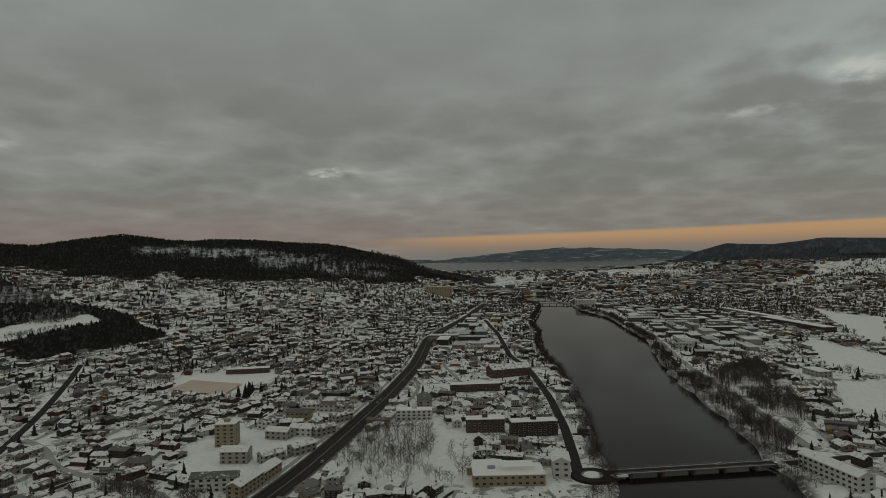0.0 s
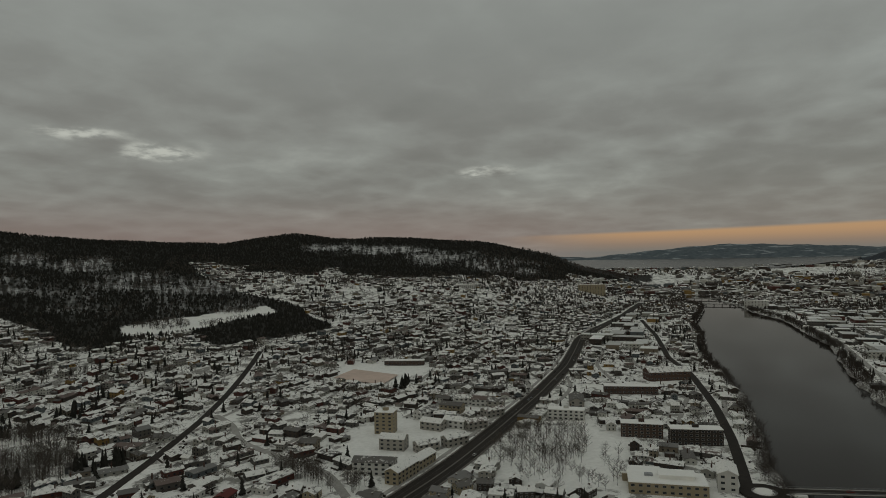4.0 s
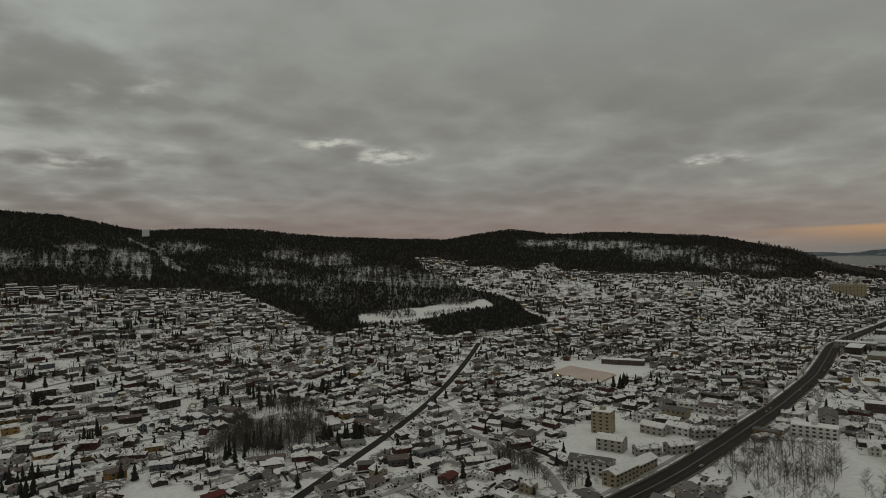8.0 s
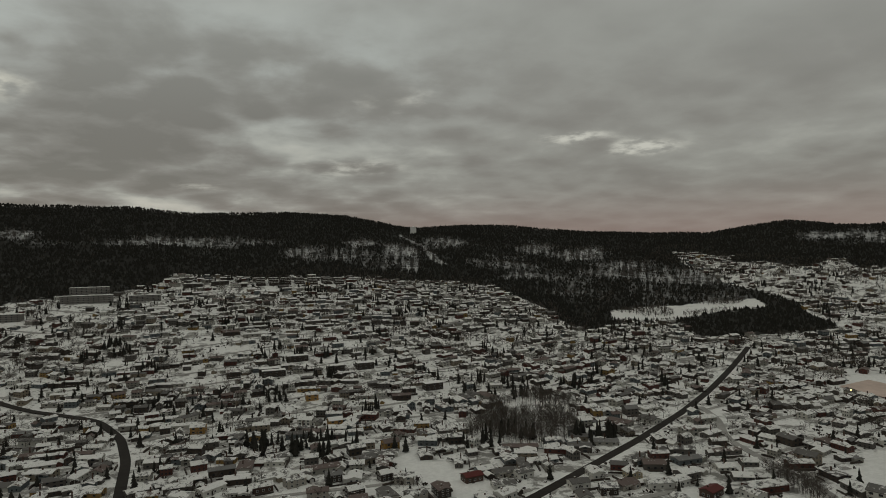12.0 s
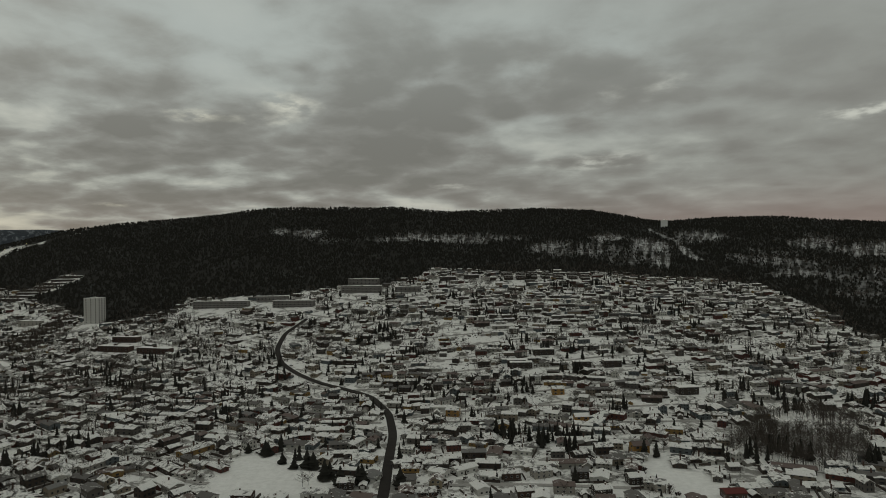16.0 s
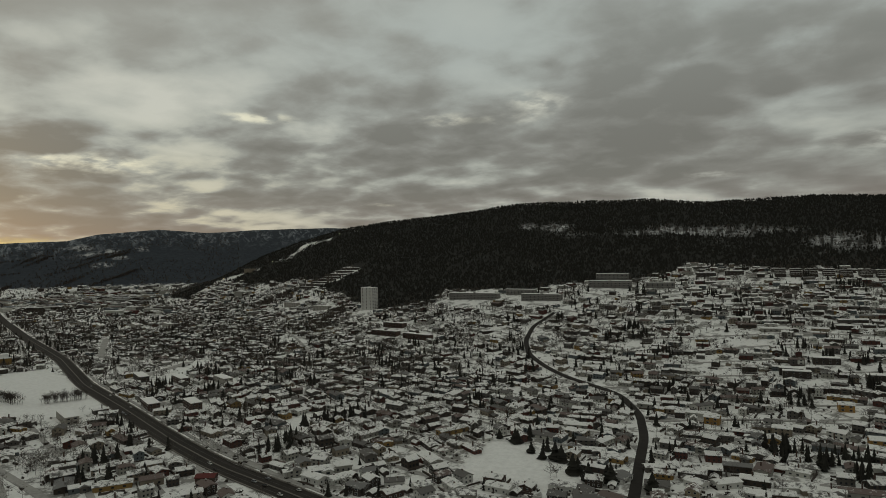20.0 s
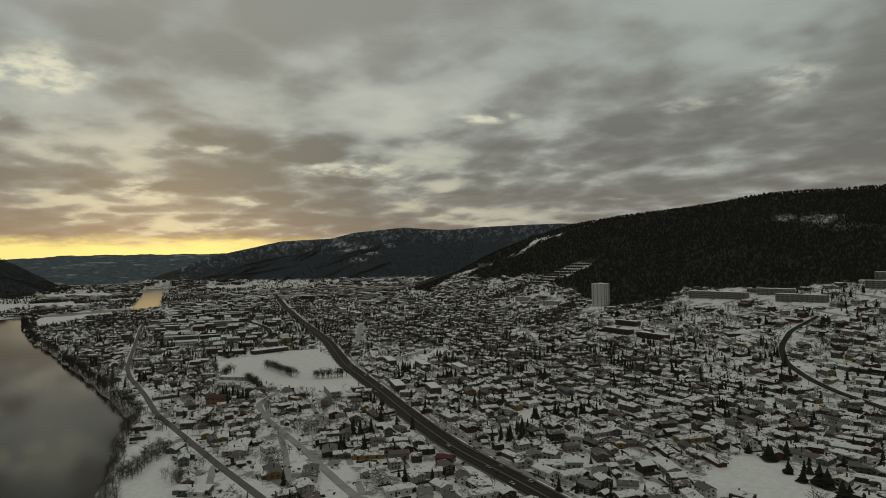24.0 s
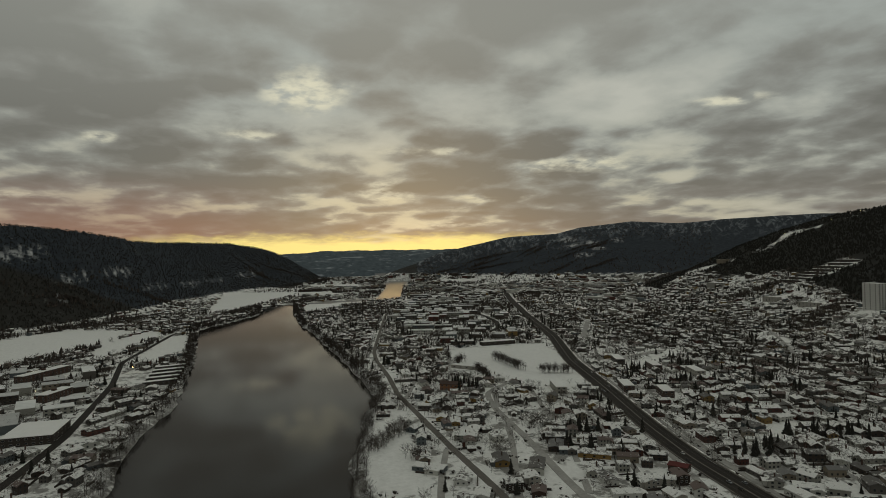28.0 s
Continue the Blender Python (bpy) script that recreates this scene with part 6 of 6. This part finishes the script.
for x, y, ln_, an, h_ in ((-520, 1112, 108, -4, 13), (-374, 1090, 78, -8, 12), (-268, 1172, 78, -3, 13), (-278, 1236, 62, 3, 11), (-430, 1135, 60, -5, 10), (-180, 1180, 50, 5, 10)):
    block("slab_block", "long grey apartment slab below the wooded hill", x, y, ln_, 12, h_, 4, an, mat_slab, windows=7.5)
for x, y, ln_, an in ((-590, 900, 58, -12), (-515, 880, 58, -14), (-600, 945, 46, -10)):
    block("slab_block", "dark red brick apartment slab on the slope", x, y, ln_, 12, 8, 3, an, mat_redbrown, windows=7.5)
for n in range(8):
    block("terrace_row", "stepped row of dark terraced homes on the hillside", -1106 + 10 * n, 1312 + 14 * n, 76, 8, 4.2, 1, -18, mat_dark, windows=9.5)
block("lookout", "white lookout building on the wooded crest", 503, 1978, 20, 12, 22, 4, -14, mat_panel, category="building", bays=False)
block("sports_hall", "long low school building beside the sports pitch", 706, 481, 54, 13, 6.5, 2, 117, mat_redbrown, category="school")
block("store", "large flat-roofed store on the far bank", -620, -140, 52, 38, 7.5, 2, 176, mat_dark, category="store", windows=9)
block("brick_block", "dark brick apartment block on the far bank", -942, -204, 80, 14, 9, 3, 152, mat_brick, windows=7)
block("brick_block", "dark brick apartment block on the far bank", -793, -162, 44, 14, 8, 3, 156, mat_brick, windows=6)
for n in range(5):
    block("terrace_row", "row of dark terraced homes by the river", -822 - 27 * n, -58 + 1.5 * n, 38, 8, 5.5, 2, 100, mat_dark, windows=6)
block("orange_hall", "orange-brown hall with a red roof by a snowy field", -640, 246, 20, 11, 7, 2, 50, mat_rust, "gable", category="hall")
block("long_shed", "long dark shed behind the snowy field", -925, 440, 58, 14, 6, 1, 90, mat_dark, "flat", category="shed", windows=8)
block("long_shed", "long low shed with a snowy roof", -745, 312, 46, 9, 4.5, 1, 38, mat_pale, "flat", category="shed", windows=8)
block("railway_hall", "long dark railway hall beside the sidings", 1333, -300, 200, 24, 9, 1, 19.5, mat_dark, "flat", category="hall", windows=14)
block("railway_hall", "long grey goods shed beside the sidings", 1532, -254, 260, 16, 8, 1, 19, mat_concrete, "flat", category="hall", windows=14)
block("apartment_block", "white apartment block at the bridgehead", 452, -122, 48, 12, 10, 3, 28, mat_white, "gable")
block("quay_block", "white office block on the town quay", 1745, 118, 54, 18, 22, 6, 80, mat_white, windows=7, category="office")
block("hall", "snow-roofed hall in the riverside quarter", 590, 200, 30, 14, 6, 2, 20, mat_pale, "gable", category="hall")
for x, y, ln_, an, mt in ((545, 300, 18, 110, mat_white), (546, 282, 18, 108, mat_white), (544, 265, 16, 108, mat_pale), (513, 296, 22, 96, mat_yellow), (454, 281, 20, 92, mat_pale), (467, 266, 20, 92, mat_white), (482, 306, 20, 160, mat_white)):
    block("apartment_block", "two-storey flats with a snowy roof by the main road", x, y, ln_, 11, 7, 2, an, mt, "gable")
for x, y, an in ((262, 314, 20), (135, 388, 8), (-337, 293, 30)):
    crimson = home("red", SHAPES[0], 0, pose(x, y, float(land(x, y)), 0, 0, an))
    tagged(crimson, "red wooden house with a bright red roof", "house", "houses of the residential quarter")
    for ob in crimson.children:
        if ob.name.startswith("roof"):
            ob.data.materials[0] = mat_red
for ob in scene.objects:
    if ob.parent and ob.parent.name.startswith("orange_hall") and ob.name.startswith("roof"):
        ob.data.materials[0] = mat_redbrown

# ---- roundabout and bridge ----
RX, RY = 422, 27
level = 3.4


def ring_piece(r0, r1, z0, z1, sides=40):
    v = [(r * math.cos(6.2832 * k_ / sides), r * math.sin(6.2832 * k_ / sides), z) for r, z in ((r0, z0), (r0, z1), (r1, z1), (r1, z0)) for k_ in range(sides)]
    return v, [(c * sides + k_, c * sides + (k_ + 1) % sides, (c + 1) * sides + (k_ + 1) % sides, (c + 1) * sides + k_) for c in range(3) for k_ in range(sides)], []


ring_road = new("roundabout", mesh_from("roundabout", ring_piece(7.2, 13.8, -2.5, level - 0.05), mat_asphalt))
ring_road.location = (RX, RY, 0)
tagged(ring_road, "dark wet ring of the roundabout", "road", kind="structure")
island = thing("roundabout_island", "round snow-covered traffic island with a stone kerb", "traffic island", pose(RX, RY, 0))
part("kerb", ring_piece(6.8, 7.2, -2.0, level + 0.15), mat_concrete, island)
part("snow_mound", tube(6.8, 5.4, level - 1.0, level + 0.45, 36), mat_snow, island)
splitter = thing("splitter_island", "small snowy traffic island at the bridge head", "traffic island", pose(425, 10, level - 0.1, 0, 0, 112))
part("kerb", box_piece(-6, 6, -1.2, 1.2, -1.0, 0.2, 0.3), mat_snow, splitter)

span = thing("road_bridge", "low concrete road bridge crossing the dark river", "bridge", pose(450.5, -37, 0, 0, 0, -67.1))
half_len = 57
part("deck", box_piece(-half_len, half_len, -4.6, 4.6, 3.1, 3.7), mat_stained, span)
part("carriageway", box_piece(-half_len - 2, half_len + 2, -3.3, 3.3, 3.7, 3.78), mat_asphalt, span)
for sy in (-1, 1):
    part("footway", box_piece(-half_len, half_len, 3.3 if sy > 0 else -4.5, 4.5 if sy > 0 else -3.3, 3.7, 3.9), mat_grit, span)
    rail = part("railing", joined(box_piece(-half_len, half_len, sy * 4.45 - 0.05, sy * 4.45 + 0.05, 4.85, 4.95), box_piece(-half_len, half_len, sy * 4.45 - 0.03, sy * 4.45 + 0.03, 4.35, 4.41)), mat_metal, span)
    for n in range(30):
        post = part("post", box_piece(-0.06, 0.06, -0.06, 0.06, 3.9, 4.9), mat_metal, rail)
        post.location = (-half_len + 2 + n * 3.88, sy * 4.45, 0)
for n in range(5):
    part("pier", joined(box_piece(-1.0, 1.0, -3.4, 3.4, -2.4, 3.1), box_piece(-1.6, 1.6, -4.2, 4.2, -2.4, 0.6, 0.3)), mat_stained, span).location = (-44 + 22 * n, 0, 0)
for x, y, an, ln_, label in ((1819, 216, 93, 66, "far town bridge on low piers"), (2020, 275, 100, 62, "second town bridge beyond the first")):
    far_span = thing("town_bridge", label, "bridge", pose(x, y, 0, 0, 0, an))
    part("deck", box_piece(-ln_, ln_, -5, 5, 4.0, 5.6), mat_concrete, far_span)
    part("snowy_roadway", box_piece(-ln_, ln_, -3.6, 3.6, 5.6, 5.7), mat_grit, far_span)
    for n in range(6):
        part("pier", box_piece(-1.2, 1.2, -4, 4, -2.4, 4.0), mat_concrete, far_span).location = (-50 + 20 * n, 0, 0)


# ---- traffic, lamps ----
def car(label, material, m):
    top = thing("car", label, "car", m, "cars on the roads")
    prof = [(-2.15, 0.35), (-2.2, 0.85), (-1.3, 0.95), (1.25, 0.92), (2.1, 0.75), (2.15, 0.35)]
    n = len(prof)
    v = [(px, sy * 0.86, pz) for sy in (-1, 1) for px, pz in prof]
    part("body", (v, [(k_, (k_ + 1) % n, n + (k_ + 1) % n, n + k_) for k_ in range(n)] + [(0, 5, 4, 1), (1, 4, 3, 2), (6, 7, 10, 11), (7, 8, 9, 10)], []), material, top)
    part("cabin", box_piece(-1.7, 1.0, -0.8, 0.8, 0.93, 1.45, 0.22), mat_glass, top)
    part("roof_panel", box_piece(-1.42, 0.7, -0.56, 0.56, 1.45, 1.5), material, top)
    for sx in (-1.35, 1.35):
        for sy in (-0.8, 0.8):
            v, q, t = tube(0.33, 0.33, -0.11, 0.11, 10)
            part("wheel", ([(a, c, b) for a, b, c in v], q, t), mat_asphalt, top).location = (sx, sy, 0.33)
    for sy in (-0.6, 0.6):
        part("headlight", box_piece(2.1, 2.17, sy - 0.17, sy + 0.17, 0.55, 0.72), mat_white, top)
        part("tail_light", box_piece(-2.22, -2.15, sy - 0.15, sy + 0.15, 0.6, 0.8), mat_red, top)
    return top


paints = [(mat_white, "white car on the dark road"), (mat_dark, "dark car on the wet road"), (mat_metal, "silver car on the road"), (mat_red, "red car on the road")]
made_cars = {}
fine_highway = np.array(finer(HIGHWAY, 3.0))
along = [q for q in range(len(fine_highway) - 1) if 330 < np.hypot(*fine_highway[q]) < 900]
spots = []
for q in npr.choice(along, 30, replace=False):
    p, r = fine_highway[q], fine_highway[q + 1]
    way = math.atan2(r[1] - p[1], r[0] - p[0])
    lane = npr.choice([-6.0, -2.6, 2.6, 6.0])
    spots.append((p[0] - lane * math.sin(way), p[1] + lane * math.cos(way), way + (math.pi if lane > 0 else 0), max(float(land(p[0] + o * math.sin(way), p[1] - o * math.cos(way))) for o in (-9.5, 0, 9.5)) + 0.42))
spots.append((459.8, -54.8, radians(112.9), 3.8))
spots.append((441.3, -17.6, radians(-67.1), 3.8))
for x, y, way, z in spots:
    k_ = int(npr.choice(4, p=[0.35, 0.3, 0.27, 0.08]))
    m = pose(x, y, z, 0, 0, math.degrees(way))
    if k_ in made_cars:
        copy_thing(made_cars[k_], m)
    else:
        made_cars[k_] = car(paints[k_][1], paints[k_][0], m)

lamp_glow = bpy.data.materials.new("lamp_glow")
nt = tree_of(lamp_glow)
em = node(nt, "ShaderNodeEmission", Strength=14.0)
em.inputs[0].default_value = (1.0, 0.72, 0.30, 1)
nt.links.new(em.outputs[0], nt.nodes.new("ShaderNodeOutputMaterial").inputs[0])
LAMPS = [(-953, -218), (-804, -182), (-792, -212), (-925, -98), (560, 470)]
RUN_LAMPS = [(-1700, 1567), (-1585, 1566), (-1500, 1596), (-1455, 1660), (-1460, 1705), (-1420, 1742), (-1360, 1786), (-1314, 1846)]
first_lamp = None
for x, y in LAMPS + RUN_LAMPS:
    m = pose(x, y, float(land(x, y)) - 0.1, 0, 0, math.degrees(math.atan2(-y, -x)))
    if first_lamp:
        lit = copy_thing(first_lamp, m)
        if (x, y) in RUN_LAMPS:
            tagged(lit, "lit floodlight mast beside the ski run", "floodlight", "floodlights of the ski run")
        continue
    first_lamp = thing("street_lamp", "lit yellow street lamp on a steel pole", "street lamp", m, "lit street lamps")
    part("pole", tube(0.11, 0.07, 0, 8.0), mat_metal, first_lamp)
    part("arm", box_piece(0, 1.6, -0.05, 0.05, 7.85, 7.95), mat_metal, first_lamp)
    part("lantern", box_piece(1.0, 1.9, -0.4, 0.4, 7.3, 7.85, 0.12), lamp_glow, first_lamp)


# ---- trees near the crossing ----
def split_tree(seed, limbs, twigs, thick, wide):
    v, _, t = bare_tree(random.Random(seed), limbs, twigs, thick, wide)
    return (v[:4], [], [(0, 1, 3), (1, 2, 3), (2, 0, 3)]), (v[4:], [], [tuple(c - 4 for c in f) for f in t[3:]])


grove = []
for s in range(6):
    trunk, crown = split_tree(40 + s, 20, 8, 0.0105, 0.33)
    grove.append((mesh_from("trunk", trunk, mat_bark), mesh_from("crown", crown, mat_twig_dark)))
firs = [(mesh_from("trunk", tube(0.03, 0.02, -0.02, 0.3, 6), mat_bark), mesh_from("crown", spruce(random.Random(70 + s), 7, 9), mat_needles)) for s in range(4)]


def tree(x, y, tall, kit, label, group, girth=1.0):
    top = thing("tree", label, "tree", pose(x, y, float(land(x, y)) - 0.1, 0, 0, npr.uniform(0, 360)), group)
    for name, me in zip(("trunk", "crown"), kit):
        ob = part(name, me, None, top)
        ob.scale = (tall * girth, tall * girth, tall)


def near_spots(n, test):
    found = []
    while len(found) < n:
        a_, d_ = radians(npr.uniform(-18, 196)), npr.uniform(335, 472)
        x, y = d_ * math.cos(a_), d_ * math.sin(a_)
        if test(np.array([x]), np.array([y])) and (not len(house_x) or np.min(np.hypot(house_x - x, house_y - y)) > 6.5):
            found.append((x, y))
    return found


for x, y in near_spots(150, lambda x, y: open_ground(x, y, 2.0)[0]):
    tree(x, y, npr.uniform(5, 11), grove[npr.integers(6)], "bare leafless garden tree in the snow", "bare garden trees")
for x, y in near_spots(70, lambda x, y: open_ground(x, y, 2.0)[0]):
    tree(x, y, npr.uniform(6, 13), firs[npr.integers(4)], "dark green spruce in a snowy garden", "garden spruces", 1.1)
for x, y in near_spots(46, lambda x, y: inside(FIELDS[3], x, y)[0] and from_line(HIGHWAY, x, y)[0] > 14):
    tree(x, y, npr.uniform(8, 14), grove[npr.integers(6)], "tall bare park tree standing in snow", "park trees")
for x, y, tall in ((-181, 457, 12), (-178, 455, 11), (-161, 438, 9), (-196, 461, 8), (-149, 428, 9), (-140, 430, 14), (-135, 428, 13), (-121, 408, 14), (-118, 410, 12), (-108, 399, 13), (-94, 401, 14), (-97, 404, 12), (-68, 398, 13)):
    tree(x, y, tall, firs[npr.integers(4)], "broad dark pine at the edge of a snowy field", "field edge trees", 2.3)
for x, y in ((-132, 395), (-129, 397), (-196, 416)):
    tree(x, y, 10, grove[npr.integers(6)], "bare tree standing in a snowy field", "field edge trees", 1.5)
for n in range(16):
    tree(590 + npr.uniform(-14, 14), 398 + npr.uniform(-14, 14), npr.uniform(11, 16), firs[npr.integers(4)], "tall dark spruce in the stand beside the pitch", "spruces beside the pitch", 1.25)

# ---- more of the hillside and valley ----
for x, y in ((12, 1254), (36, 1252), (60, 1256), (86, 1266), (112, 1270), (140, 1276), (164, 1270)):
    stack = block("terrace_block", "dark stepped terrace flats at the top of the town", x, y, 17, 12, 12, 4, 4 + 0.02 * x, mat_dark, windows=5.5)
    for level_ in range(3):
        step = part("terrace", box_piece(-8.5, 8.5, -6 - 2.6 * (3 - level_), -5.9, -5 if level_ == 0 else level_ * 3.0, level_ * 3.0 + 2.6), mat_dark, stack)
        part("snowy_parapet", box_piece(-8.7, 8.7, -6.25 - 2.6 * (3 - level_), -5.9, level_ * 3.0 + 2.6, level_ * 3.0 + 3.0), mat_snow, step)
for x, y, ln_, an, mt, label in ((-560, 418, 34, -25, mat_redbrown, "brown flat-roofed housing block beside the main road"), (-520, 436, 30, -25, mat_redbrown, "brown flat-roofed housing block beside the main road"),
                                 (-590, 352, 40, -20, mat_pale, "long low flat-roofed store south of the main road"), (-590, 540, 34, -22, mat_pale, "flat-roofed housing block in the suburb"),
                                 (-640, 520, 34, -22, mat_redbrown, "brick housing block in the suburb"), (-700, 510, 40, -25, mat_dark, "dark brick hall with a snowy roof"),
                                 (20, 742, 26, 2, mat_dark, "dark long house on the hillside"), (50, 796, 26, 4, mat_dark, "dark long house on the hillside"), (182, 645, 20, 8, mat_dark, "dark house on the hillside with a snowy roof")):
    block("housing_block", label, x, y, ln_, 11, 7, 2, an, mt, windows=5.5)
for x, y, n, spread_ in ((2, 512, 7, 6), (29, 488, 7, 6), (-336, 366, 4, 5), (204, 459, 4, 6), (247, 440, 5, 6), (274, 441, 4, 5), (105, 464, 3, 5), (421, 581, 5, 8), (-345, 352, 3, 5)):
    for _ in range(n):
        tree(x + npr.normal(0, spread_), y + npr.normal(0, spread_), npr.uniform(10, 17), firs[npr.integers(4)], "tall dark spruce in a group between houses", "tall spruces between the houses", 1.2)
for x, y, ln_, an in ((-1316, 862, 58, -26), (-1250, 900, 56, -26), (-1189, 935, 54, -26), (-1809, 1042, 60, -24), (-1441, 897, 60, -24), (-1053, 1186, 50, -14), (-913, 1129, 50, -10)):
    block("housing_block", "pale four-storey apartment slab in the suburb", x, y, ln_, 12, 11, 4, an, mat_pale, windows=10)
for x, y, n, spread_ in ((-350, 385, 4, 4), (-446, 283, 4, 4), (-408, 260, 4, 5), (-372, 430, 3, 5)):
    for _ in range(n):
        tree(x + npr.normal(0, spread_), y + npr.normal(0, spread_), npr.uniform(10, 15), firs[npr.integers(4)], "tall dark spruce in a group between houses", "tall spruces between the houses", 1.3)
for x, y, ln_, an in ((15, 750, 22, 2), (90, 739, 20, 5), (125, 740, 20, 6), (-110, 1266, 34, 3), (-62, 1266, 32, 3)):
    block("housing_block", "dark long house on the hillside", x, y, ln_, 11, 7.5, 2, an, mat_dark, windows=6)
for x, y, an in ((-48, 577, -8), (66, 552, 6), (98, 471, 10), (54, 642, 4)):
    block("villa", "ochre villa with a snowy roof on the slope", x, y, 12, 9, 6, 2, an, mat_ochre, "gable", category="house")
block("hall", "pale hall standing alone on open snow", 816, -205, 30, 16, 7, 2, 20, mat_pale, "flat", category="hall", windows=7)
for x, y, n, spread_ in ((47, 500, 5, 5), (82, 706, 3, 5), (19, 654, 4, 5), (-628, 563, 4, 7), (-594, 722, 3, 6)):
    for _ in range(n):
        tree(x + npr.normal(0, spread_), y + npr.normal(0, spread_), npr.uniform(10, 16), firs[npr.integers(4)], "tall dark spruce in a group between houses", "tall spruces between the houses", 1.2)
